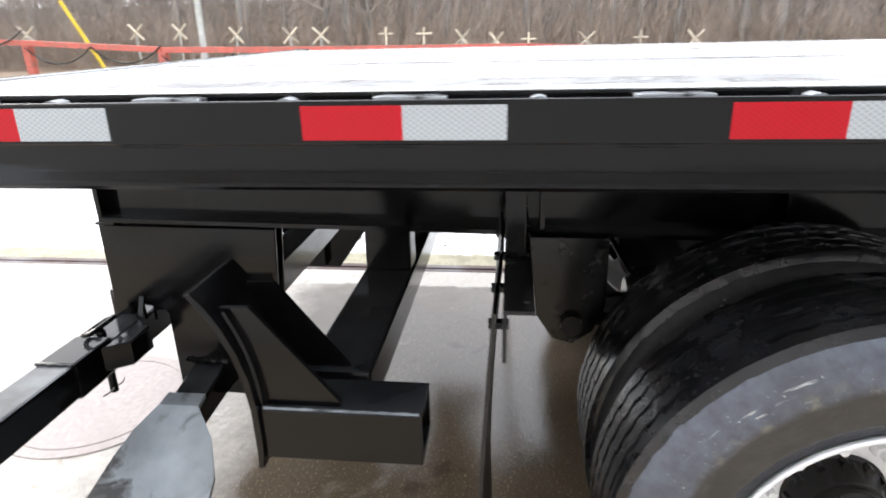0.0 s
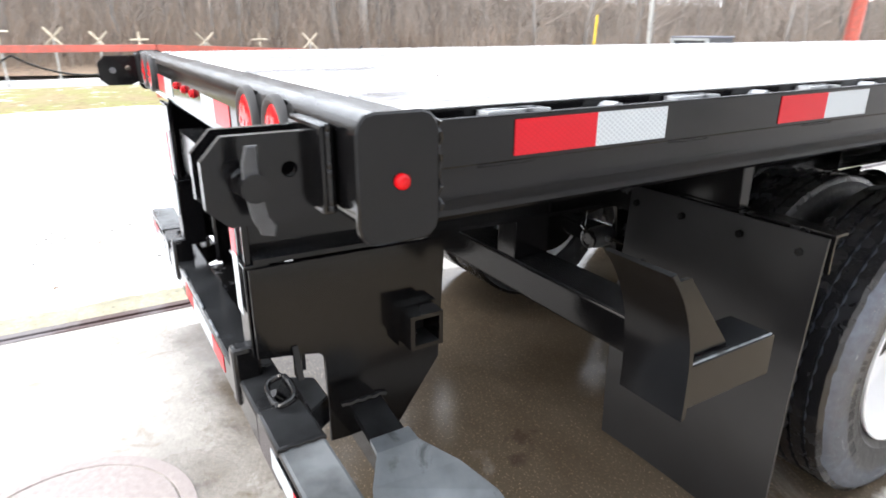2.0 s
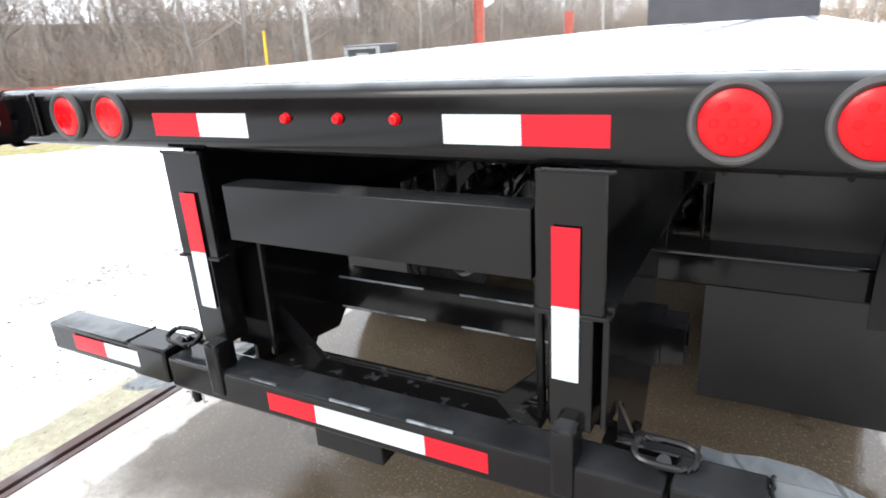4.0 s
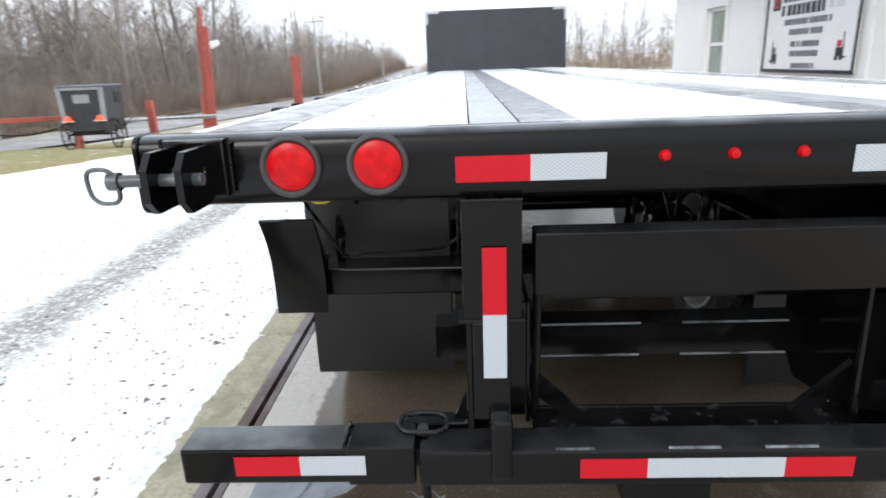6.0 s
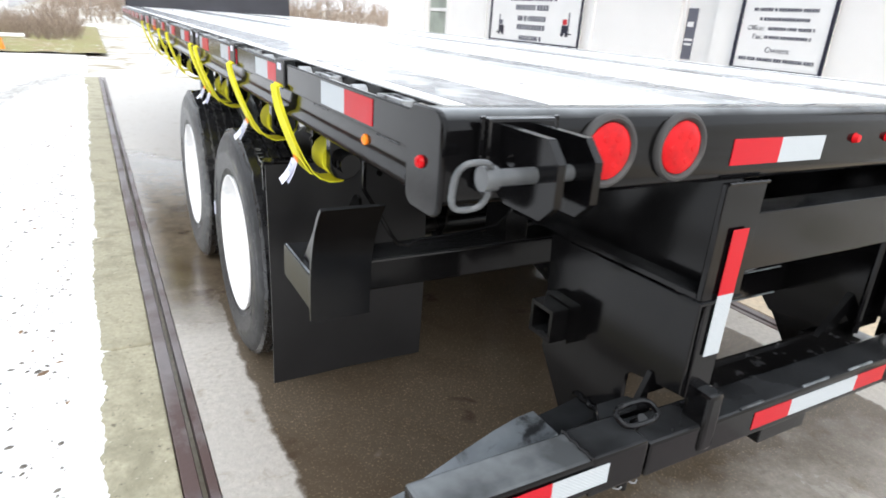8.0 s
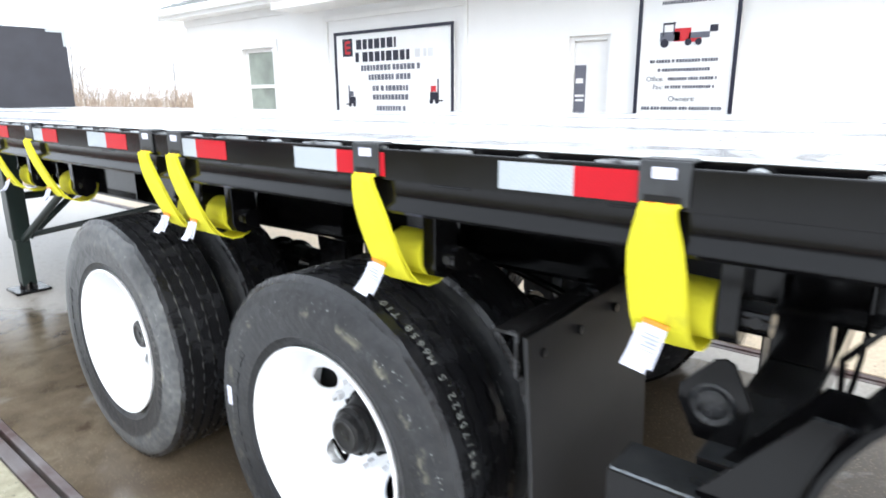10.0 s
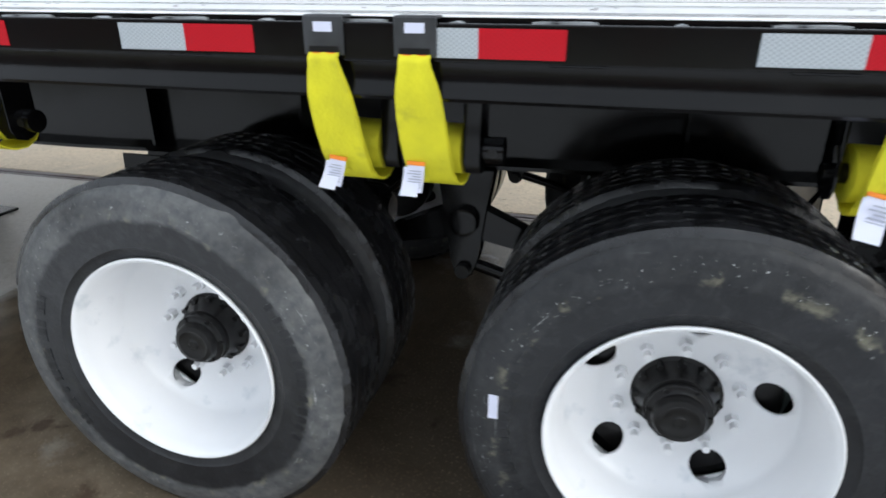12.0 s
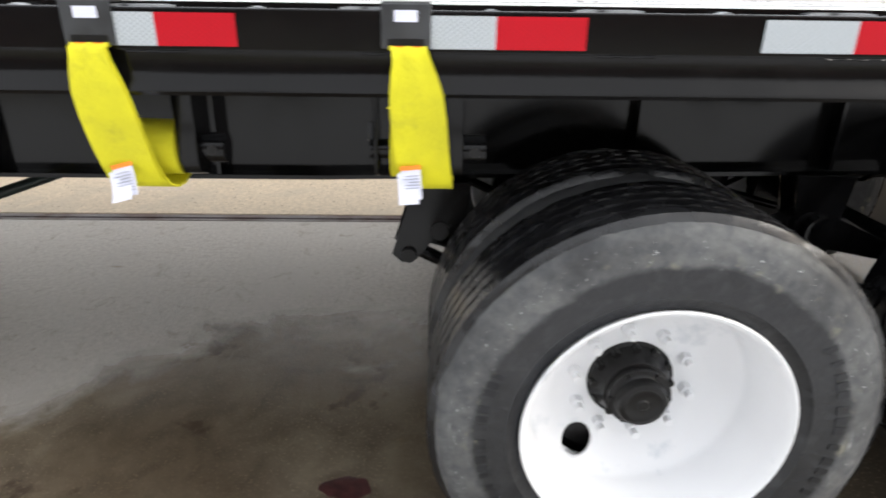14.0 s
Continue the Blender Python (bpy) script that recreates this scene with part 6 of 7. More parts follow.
def text_on(parent, name, words, size, y, z, mat, x=WX - 0.05):
    """Lettering that faces the trailer, y its middle, z its base line."""
    cu = bpy.data.curves.new(name, "FONT")
    cu.body, cu.size, cu.align_x, cu.extrude = words, size, "CENTER", 0.0006
    ob = new(name, cu)
    ob.matrix_world = pose(x, y, z, 90, 0, -90)
    bpy.context.view_layer.update()
    me = bpy.data.meshes.new_from_object(ob.evaluated_get(bpy.context.evaluated_depsgraph_get()))
    mw = ob.matrix_world.copy()
    bpy.data.objects.remove(ob)
    me.materials.clear()
    me.materials.append(mat)
    o = new(name, me)
    o.parent = parent
    o.matrix_basis = mw
    return o


def wall_with_openings(x0, x1, y0, y1, z0, z1, holes):
    """A wall along y with openings through it: (y0, y1, z0, z1)."""
    bm = B()
    ys = sorted({y0, y1, *[h[0] for h in holes], *[h[1] for h in holes]})
    zs = sorted({z0, z1, *[h[2] for h in holes], *[h[3] for h in holes]})
    for a, b in zip(ys, ys[1:]):
        for c, d in zip(zs, zs[1:]):
            my, mz = (a + b) / 2, (c + d) / 2
            if not any(h[0] < my < h[1] and h[2] < mz < h[3] for h in holes):
                box(bm, x0, x1, a, b, c, d)
    bmesh.ops.remove_doubles(bm, verts=bm.verts, dist=1e-4)
    return bm


WIN = (7.86, 8.56, 0.95, 2.13)
DOOR = (3.06, 3.46, 0.0, 1.99)
tagged(part("wall_north", wall_with_openings(WX, WX + 0.22, -1.2, 10.05, -0.1, 2.74, [WIN, DOOR]), WHITE_WALL, smooth=False), "white painted block wall of a low office building", "wall", kind="structure")
tagged(part("wall_gable", box(B(), WX + 0.22, WX + 8, 9.83, 10.05, -0.1, 2.74), WHITE_WALL, smooth=False), "white end wall of the office building", "wall", kind="structure")
tagged(part("wall_gable", box(B(), WX + 0.22, WX + 8, -1.2, -0.98, -0.1, 2.74), WHITE_WALL, smooth=False), "white rear end wall of the office building", "wall", kind="structure")
tagged(part("wall_inside", box(B(), WX + 1.2, WX + 1.3, -0.97, 9.8, -0.1, 2.7), DOOR_GREY), "plain inner wall behind door and window", "wall", kind="structure")
tagged(part("ceiling", box(B(), WX + 0.22, WX + 8, -0.97, 9.83, 2.64, 2.70), WHITE_WALL), "plain ceiling of the office building", "ceiling", kind="structure")
win = tagged(new("window_1"), "white sash window with green-grey film", "window", kind="structure")
for a, b, c, d in ((WIN[0] - 0.09, WIN[1] + 0.09, WIN[3], WIN[3] + 0.10), (WIN[0] - 0.09, WIN[0], WIN[2], WIN[3]), (WIN[1], WIN[1] + 0.09, WIN[2], WIN[3]), (WIN[0] - 0.12, WIN[1] + 0.12, WIN[2] - 0.06, WIN[2])):
    part("window_trim", box(B(), WX - 0.03, WX - 0.001, a, b, c, d, 0.004), WHITE_TRIM, win)
for a, b, c, d in ((WIN[0], WIN[0] + 0.045, WIN[2], WIN[3]), (WIN[1] - 0.045, WIN[1], WIN[2], WIN[3]), (WIN[0] + 0.045, WIN[1] - 0.045, WIN[3] - 0.05, WIN[3]), (WIN[0] + 0.045, WIN[1] - 0.045, 1.60, 1.65), (WIN[0] + 0.045, WIN[1] - 0.045, WIN[2], WIN[2] + 0.05)):
    part("window_frame", box(B(), WX + 0.03, WX + 0.075, a, b, c, d, 0.003), WHITE_TRIM, win)
for c, d in ((WIN[2] + 0.05, 1.60), (1.65, WIN[3] - 0.05)):
    part("pane", box(B(), WX + 0.05, WX + 0.056, WIN[0] + 0.045, WIN[1] - 0.045, c, d), BLIND, win, "green-grey film behind glass")
door = tagged(new("door_1"), "narrow white door in a shallow recess with dark glass", "door", kind="structure")
part("door_leaf", box(B(), WX + 0.06, WX + 0.10, DOOR[0] + 0.04, DOOR[1] - 0.04, 0.01, DOOR[3] - 0.04, 0.004), WHITE_TRIM, door)
for a, b, c, d in ((DOOR[0], DOOR[0] + 0.04, 0, DOOR[3]), (DOOR[1] - 0.04, DOOR[1], 0, DOOR[3]), (DOOR[0] + 0.04, DOOR[1] - 0.04, DOOR[3] - 0.04, DOOR[3])):
    part("door_frame", box(B(), WX + 0.03, WX + 0.105, a, b, c, d, 0.003), WHITE_TRIM, door)
part("glass_light", box(B(), WX + 0.053, WX + 0.059, 3.305, 3.415, 1.30, 1.74), SIGN_GREY, door, "narrow dark glass panel with lettering")
bar_text(door, [(3.365, 1.58, 0.07, 0.045), (3.36, 1.46, 0.09, 0.02), (3.36, 1.42, 0.08, 0.02)], SIGN_WHITE, lambda bm, a, u, w, h: box(bm, WX + 0.0505, WX + 0.0525, a - w / 2, a + w / 2, u, u + h))
part("door_handle", rod(B(), (WX + 0.01, 3.14, 1.0), (WX + 0.055, 3.14, 1.0), 0.025, 14), STEEL, door)

roof = tagged(new("roof_1"), "low grey-green shingle roof with white fascia boards", "roof", kind="structure")
part("fascia", box(B(), WX - 0.28, WX - 0.25, 7.25, 10.35, 2.62, 2.75, 0.004), WHITE_TRIM, roof)
part("soffit", box(B(), WX - 0.25, WX, 7.25, 10.35, 2.62, 2.64), WHITE_TRIM, roof)
part("frieze_board", box(B(), WX - 0.03, WX - 0.001, 7.25, 10.06, 2.52, 2.62, 0.003), WHITE_TRIM, roof)
part("gutter", prism(B(), [(WX - 0.281, 2.755), (WX - 0.35, 2.755), (WX - 0.36, 2.72), (WX - 0.34, 2.67), (WX - 0.281, 2.67)], "y", 7.25, 10.37), WHITE_TRIM, roof)
part("fascia", box(B(), WX - 0.45, WX - 0.41, -1.2, 7.25, 2.50, 2.66, 0.004), WHITE_TRIM, roof)
part("soffit", box(B(), WX - 0.41, WX, -1.2, 7.25, 2.50, 2.52), WHITE_TRIM, roof)
part("fascia_end", box(B(), WX - 0.41, WX, 7.22, 7.25, 2.52, 2.66), WHITE_TRIM, roof)
part("crown_moulding", prism(B(), [(WX - 0.45, 2.66), (WX - 0.50, 2.66), (WX - 0.50, 2.64), (WX - 0.45, 2.58)], "y", -1.2, 7.27), WHITE_TRIM, roof)
for y0, y1, x0, z0 in ((7.25, 10.4, WX - 0.36, 2.76), (-1.3, 7.25, WX - 0.52, 2.67)):
    for k in range(22):
        xa, xb = x0 + 0.17 * k, x0 + 0.17 * (k + 1) + 0.03
        za, zb = z0 + 0.062 * k, z0 + 0.062 * (k + 1)
        bm = B()
        v = [bm.verts.new(p) for p in ((xa, y0, za), (xa, y1, za), (xb, y1, zb), (xb, y0, zb), (xa, y0, za + 0.012), (xa, y1, za + 0.012), (xb, y1, zb + 0.006), (xb, y0, zb + 0.006))]
        for f in ((0, 3, 2, 1), (4, 5, 6, 7), (0, 1, 5, 4), (1, 2, 6, 5), (2, 3, 7, 6), (3, 0, 4, 7)):
            bm.faces.new([v[i] for i in f])
        part("shingle_course", bm, SHINGLE, roof, smooth=False)
for sx0, yy in ((0, 6.74), (0, 4.60)):
    tagged(part("trim", box(B(), WX - 0.025, WX - 0.001, yy, yy + 0.07, 1.0, 2.36, 0.003), WHITE_TRIM), "white trim board beside the sign", "trim", "sign trim boards", "structure")
tagged(part("trim", box(B(), WX - 0.03, WX - 0.001, 4.60, 6.81, 2.362, 2.43, 0.003), WHITE_TRIM), "white trim board above the sign", "trim", "sign trim boards", "structure")


def flat_sign(name, label, y0, y1, z0, z1, edge):
    s = thing(name, label, "sign")
    part("panel", box(B(), WX - 0.035, WX - 0.026, y0, y1, z0, z1), SIGN_WHITE, s, smooth=False)
    bm = B()
    for a, b, c, d in ((y0, y0 + edge, z0, z1), (y1 - edge, y1, z0, z1), (y0 + edge, y1 - edge, z0, z0 + edge), (y0 + edge, y1 - edge, z1 - edge, z1)):
        box(bm, WX - 0.045, WX - 0.0355, a, b, c, d)
    part("border", bm, SIGN_BLACK, s, "black border", smooth=False)
    return s


def sign_block(parent, name, y, z, w, h, mat, dx=0.0365):
    return part(name, box(B(), WX - dx - 0.002, WX - dx, y - w / 2, y + w / 2, z - h / 2, z + h / 2), mat, parent, smooth=False)


def lift_icon(parent, y, z, s, red):
    """A small printed forklift: mast, body, forks, wheels."""
    holder = new("printed_machine")
    holder.parent = parent
    for dy, dz, w, h, mat in ((0.0, -0.02, 0.10, 0.07, SIGN_BLACK), (-0.045 if red else 0.045, 0.03, 0.018, 0.20, SIGN_GREY), (0.01, 0.045, 0.06, 0.05, SIGN_RED if red else SIGN_GREY), (-0.07 if red else 0.07, -0.06, 0.06, 0.012, SIGN_BLACK)):
        sign_block(holder, "shape", y + dy * s, z + dz * s, w * s, h * s, mat, 0.0365 + 0.0012 * (mat == SIGN_RED))
    for dy in (-0.03, 0.035):
        o = part("shape", rod(B(), (WX - 0.040, y + dy * s, z - 0.065 * s), (WX - 0.0365, y + dy * s, z - 0.065 * s), 0.022 * s, 12), SIGN_BLACK, holder)


s1 = flat_sign("wall_sign", "white wall sign with black border and printed machines", 4.76, 6.60, 1.27, 2.22, 0.035)
L1 = 6.60
sign_block(s1, "logo_square", 6.37, 2.04, 0.17, 0.20, SIGN_BLACK)
for dz in (0.06, 0.0, -0.06):
    sign_block(s1, "logo_mark", 6.365, 2.04 + dz, 0.085, 0.028, SIGN_RED, 0.0392)
sign_block(s1, "logo_mark", 6.40, 2.04, 0.026, 0.14, SIGN_RED, 0.0392)
bars = [(5.90, 2.065, 0.64, 0.150, SIGN_BLACK), (5.81, 1.925, 0.86, 0.150, SIGN_BLACK), (5.17, 1.935, 0.26, 0.12, DOOR_GREY), (5.69, 1.80, 0.92, 0.085, SIGN_GREY), (5.69, 1.695, 0.68, 0.085, SIGN_GREY),
        (5.68, 1.57, 0.58, 0.082, SIGN_GREY), (5.68, 1.47, 0.58, 0.082, SIGN_GREY), (5.68, 1.345, 0.46, 0.075, SIGN_GREY)]


def word_bars(parent, y, z, width, h, mat, seed):
    """One line of unread writing: short bars the width of its words."""
    rg = random.Random(seed)
    a = y + width / 2
    while a > y - width / 2 + 0.02:
        w = min(rg.uniform(0.35, 0.62) * h, a - (y - width / 2))
        sign_block(parent, "printed_bar", a - w / 2, z, w, h * 0.72, mat)
        a -= w + h * (0.15 if rg.random() < 0.84 else 0.42)


for k, (y, z, w, h, mat) in enumerate(bars):
    word_bars(s1, y, z, w, h, mat, k)
lift_icon(s1, 6.32, 1.46, 1.15, False)
lift_icon(s1, 5.03, 1.50, 1.2, True)
s2 = flat_sign("wall_sign", "tall white wall sign with dark border and a printed red machine", 2.00, 2.80, 1.265, 2.34, 0.03)
for k, (y, z, w, h) in enumerate(((2.40, 2.28, 0.50, 0.055), (2.40, 2.19, 0.42, 0.035), (2.40, 1.74, 0.56, 0.035), (2.40, 1.67, 0.42, 0.035))):
    word_bars(s2, y, z, w, h, SIGN_GREY, 20 + k)
word_bars(s2, 2.32, 1.60, 0.40, 0.033, SIGN_GREY, 31)
word_bars(s2, 2.34, 1.535, 0.40, 0.033, SIGN_GREY, 32)
text_on(s2, "lettering", "Office:", 0.055, 2.63, 1.583, SIGN_GREY, WX - 0.0375)
text_on(s2, "lettering", "Fax:", 0.055, 2.60, 1.518, SIGN_GREY, WX - 0.0375)
text_on(s2, "lettering", "Owners:", 0.062, 2.40, 1.42, SIGN_GREY, WX - 0.0375)
word_bars(s2, 2.40, 1.365, 0.66, 0.036, SIGN_GREY, 33)
icon = new("printed_machine")
icon.parent = s2
for y, z, w, h, mat in ((2.53, 1.93, 0.16, 0.07, SIGN_GREY), (2.54, 2.03, 0.10, 0.015, SIGN_BLACK), (2.585, 1.98, 0.012, 0.10, SIGN_GREY), (2.50, 1.99, 0.012, 0.10, SIGN_GREY), (2.43, 1.94, 0.13, 0.10, SIGN_RED), (2.30, 1.93, 0.16, 0.045, SIGN_GREY), (2.19, 1.975, 0.06, 0.05, SIGN_BLACK), (2.34, 1.895, 0.12, 0.03, SIGN_RED)):
    sign_block(icon, "shape", y, z, w, h, mat)
for y, r in ((2.57, 0.034), (2.38, 0.026), (2.30, 0.026)):
    part("shape", rod(B(), (WX - 0.042, y, 1.88), (WX - 0.0386, y, 1.88), r, 14), SIGN_BLACK, icon)

# ---- fence, gate columns, poles ----
FENCE = [(-16.5, -24.0, 1.9), (-14.2, -12.0, 1.45), (-13.3, -7.6, 1.22), (-13.2, -3.8, 1.16), (-13.4, 1.5, 1.13), (-17.2, 8.0, 0.80), (-18.4, 15.3, 0.39), (-13.3, 18.8, 0.30)]
fence = thing("guard_fence", "faded red steel guard rail on short posts", "fence")
for x, y, z in FENCE:
    part("post", box(B(), x - 0.10, x + 0.10, y - 0.10, y + 0.10, far_rise(x, y) - 0.05, z - 0.13, 0.008), RED_PAINT, fence)
for a, b in zip(FENCE, FENCE[1:]):
    d = Vector(b) - Vector(a)
    bm = box(B(), -0.075, 0.075, 0, d.length, -0.14, 0.0, 0.006)
    o = part("rail", bm, RED_PAINT, fence)
    o.matrix_basis = Matrix.Translation(a) @ Matrix.Rotation(math.atan2(-d.x, d.y), 4, "Z") @ Matrix.Rotation(math.asin(d.z / d.length), 4, "X")
    steps = max(2, round(d.length / 3.2))
    pts = [(a[0] + d.x * u / (10 * steps) + 0.1, a[1] + d.y * u / (10 * steps), a[2] - 0.2 - 0.42 * abs(math.sin(math.pi * u / 10)) ** 0.8) for u in range(10 * steps + 1)]
    part("chain", sweep(B(), pts, 0.022, 6), HUB, fence, "sagging dark chain")
for x, y, h, tilt in ((-11.95, 26.5, 4.5, 2.0), (-9.86, 33.8, 3.3, 1.0)):
    col = thing("gate_column", "tall faded red steel column beside the drive", "column", "gate columns")
    bm = B()
    box(bm, -0.23, -0.20, -0.22, 0.22, 0, h)
    box(bm, 0.20, 0.23, -0.22, 0.22, 0, h)
    box(bm, -0.20, 0.20, -0.02, 0.02, 0, h)
    part("column_beam", bm, RED_PAINT, col, smooth=False)
    part("column_bracket", box(B(), -0.36, -0.23, -0.16, 0.16, 0.0, 1.7 if h > 4 else 0.8, 0.01), RED_PAINT, col)
    if h > 4:
        part("column_pipe", rod(B(), (-0.05, 0, h), (-0.03, 0, h + 0.8), 0.10, 10, 0.07), RED_PAINT, col)
        lamp = part("column_lamp", rod(B(), (0.27, 0.0, h - 0.75), (0.62, -0.1, h - 0.62), 0.16, 12, 0.10), WHITE_TRIM, col, "white floodlight head")
        part("lamp_arm", rod(B(), (0.2, 0.0, h - 0.72), (0.3, 0.0, h - 0.74), 0.05, 8), HUB, lamp)
    col.matrix_basis = pose(x, y, far_rise(x, y) - 0.03, 0, tilt, 20)
gz = far_rise(-8.0, 32.2) + 0.66
stub = thing("gate_post", "short faded red post at the end of the fence", "post")
part("post_body", box(B(), -11.5, -11.28, 20.0, 20.22, far_rise(-11.4, 20.1) - 0.05, 0.62, 0.008), RED_PAINT, stub)
gate = thing("swing_gate", "white pipe swing gate lying low across the drive", "gate")
part("gate_bar", rod(B(), (-9.4, 32.6, gz), (-4.1, 32.9, gz + 0.04), 0.085, 10), WHITE_TRIM, gate)
part("gate_bar", rod(B(), (-9.4, 32.6, gz - 0.16), (-6.8, 32.75, gz - 0.02), 0.05, 8), HUB, gate)
part("gate_hinge", box(B(), -9.9, -9.3, 32.4, 32.75, gz - 0.35, gz + 0.15, 0.02), HUB, gate)
part("gate_post", rod(B(), (-6.4, 32.8, gz - 0.75), (-6.4, 32.8, gz), 0.04, 8), RUST, gate)
bar2 = thing("swing_gate", "low grey pipe gate folded back along the verge", "gate")
bz = far_rise(-12.0, 25.8) + 0.75
part("gate_bar", rod(B(), (-11.5, 26.0, bz), (-16.0, 25.0, bz), 0.09, 10), STEEL, bar2)
part("gate_post", rod(B(), (-15.2, 25.2, bz - 0.85), (-15.2, 25.2, bz), 0.05, 8), RUST, bar2)
for k in range(9):
    o = thing("marker_post", "short white marker post beside the road", "post", "white marker posts")
    part("post_body", rod(B(), (0, 0, 0), (0, 0, 0.9), 0.16, 8), WHITE_TRIM, o)
    px, py = -10.4 + 0.19 * k, 57 + 3.3 * k
    o.location = (px, py, far_rise(px, py) - 0.02)
cone = thing("orange_marker", "small orange plastic marker on the verge", "marker")
part("marker_body", rod(B(), (-5.0, 32.6, far_rise(-5.0, 32.6)), (-5.0, 32.6, far_rise(-5.0, 32.6) + 0.6), 0.16, 12, 0.06), ORANGE_TAG, cone)
sheet("ground_island", -9.2, -1.0, 31.6, 58, 24, 40, lambda x, y: far_rise(x, y) + 0.13 + 0.05 * noise.noise(Vector((x, y, 0))), GRASS, "patchy brown grass island beyond the gate", "grass verge")


def pole(x, y, h, lean, arms):
    p = thing("utility_pole", "weathered grey wooden utility pole", "pole", "utility poles")
    z = far_rise(x, y) - 0.1
    part("shaft", rod(B(), (0, 0, 0), (0, 0, h), 0.115, 12, 0.08), WOODPOLE, p)
    if arms:
        part("cross_arm", box(B(), -0.9, 0.9, -0.05, 0.05, h - 0.6, h - 0.48), WOODPOLE, p)
    p.matrix_basis = pose(x, y, z, 0, lean, 0)


pole(-21.4, 25.8, 10.5, -0.5, True)
pole(-14.5, 60.0, 7.4, -1.0, True)
pole(-20.3, -10.0, 9.0, 0.5, True)
pole(-12.6, 94.0, 4.6, 0, True)
guard = thing("guy_wire_guard", "leaning yellow plastic guard on a guy wire", "wire guard")
part("guard_tube", rod(B(), (-16.1, -11.0, 0.3), (-15.6, -11.8, 2.5), 0.05, 10), YELLOW_PLASTIC, guard)
guard2 = thing("marker_pole", "slim yellow marker pole near the road", "pole")
part("pole_tube", rod(B(), (-16.6, 17.4, -0.5), (-16.5, 17.4, 1.95), 0.045, 8), YELLOW_PLASTIC, guard2)

# painted wooden crosses behind the fence
CROSSES = [(-15.0, 1.62, "x"), (-11.1, 1.62, "x"), (-9.6, 1.6, "x"), (-7.7, 1.46, "x"), (-5.9, 1.42, "x"), (-4.9, 1.40, "x"), (-2.8, 1.34, "+"), (-1.6, 1.32, "t"), (-0.4, 1.24, "x"), (0.66, 1.14, "x"), (1.65, 1.10, "+"), (3.4, 1.10, "x"), (5.0, 1.08, "+"), (6.6, 1.08, "x")]
rng = random.Random(11)
for y, z, style in CROSSES:
    c = thing("wooden_cross", "weathered wooden cross stake standing behind the fence", "stake", "row of wooden cross stakes")
    turn = rng.uniform(-8, 8)
    if style == "x":
        for s in (-1, 1):
            a = rng.uniform(0.20, 0.27)
            part("cross_arm", rod(B(), (0, -s * a, -0.24), (0.0, s * a, 0.24), 0.030, 6), PALE_WOOD, c)
    else:
        part("cross_arm", rod(B(), (0, -0.24, 0.06), (0, 0.24, 0.06), 0.026, 6), PALE_WOOD, c)
        part("cross_upright", rod(B(), (0, 0, -0.25), (0, 0, 0.26), 0.026, 6), PALE_WOOD, c)
    part("stake_post", rod(B(), (0, 0, -z - 0.05), (0, 0, -0.02), 0.025, 6), WOODPOLE, c)
    c.matrix_basis = pose(-18.0, y, z, 0, 0, turn)

# horse-drawn buggy on the road, seen from behind
buggy = thing("buggy", "slate-black enclosed buggy with grey trim and lit red lamps", "buggy")
cabin = prism(B(), [(-0.52, 0.62), (-0.56, 0.86), (-0.64, 0.92), (-0.68, 1.98), (0.68, 1.98), (0.64, 0.92), (0.56, 0.86), (0.52, 0.62)], "y", -0.75, 0.95, 0.02)
part("body", cabin, BUGGY, buggy)
part("roof", box(B(), -0.71, 0.71, -0.80, 1.02, 1.98, 2.04, 0.025), SIGN_GREY, buggy)
part("rear_top_trim", box(B(), -0.68, 0.68, -0.79, -0.755, 1.90, 1.975, 0.005), BUGGY_TRIM, buggy)
part("floor_pan", box(B(), -0.50, 0.50, -0.70, 1.3, 0.52, 0.60, 0.01), HUB, buggy)
part("dash", box(B(), -0.48, 0.48, 1.28, 1.34, 0.55, 1.05, 0.01), BUGGY, buggy)
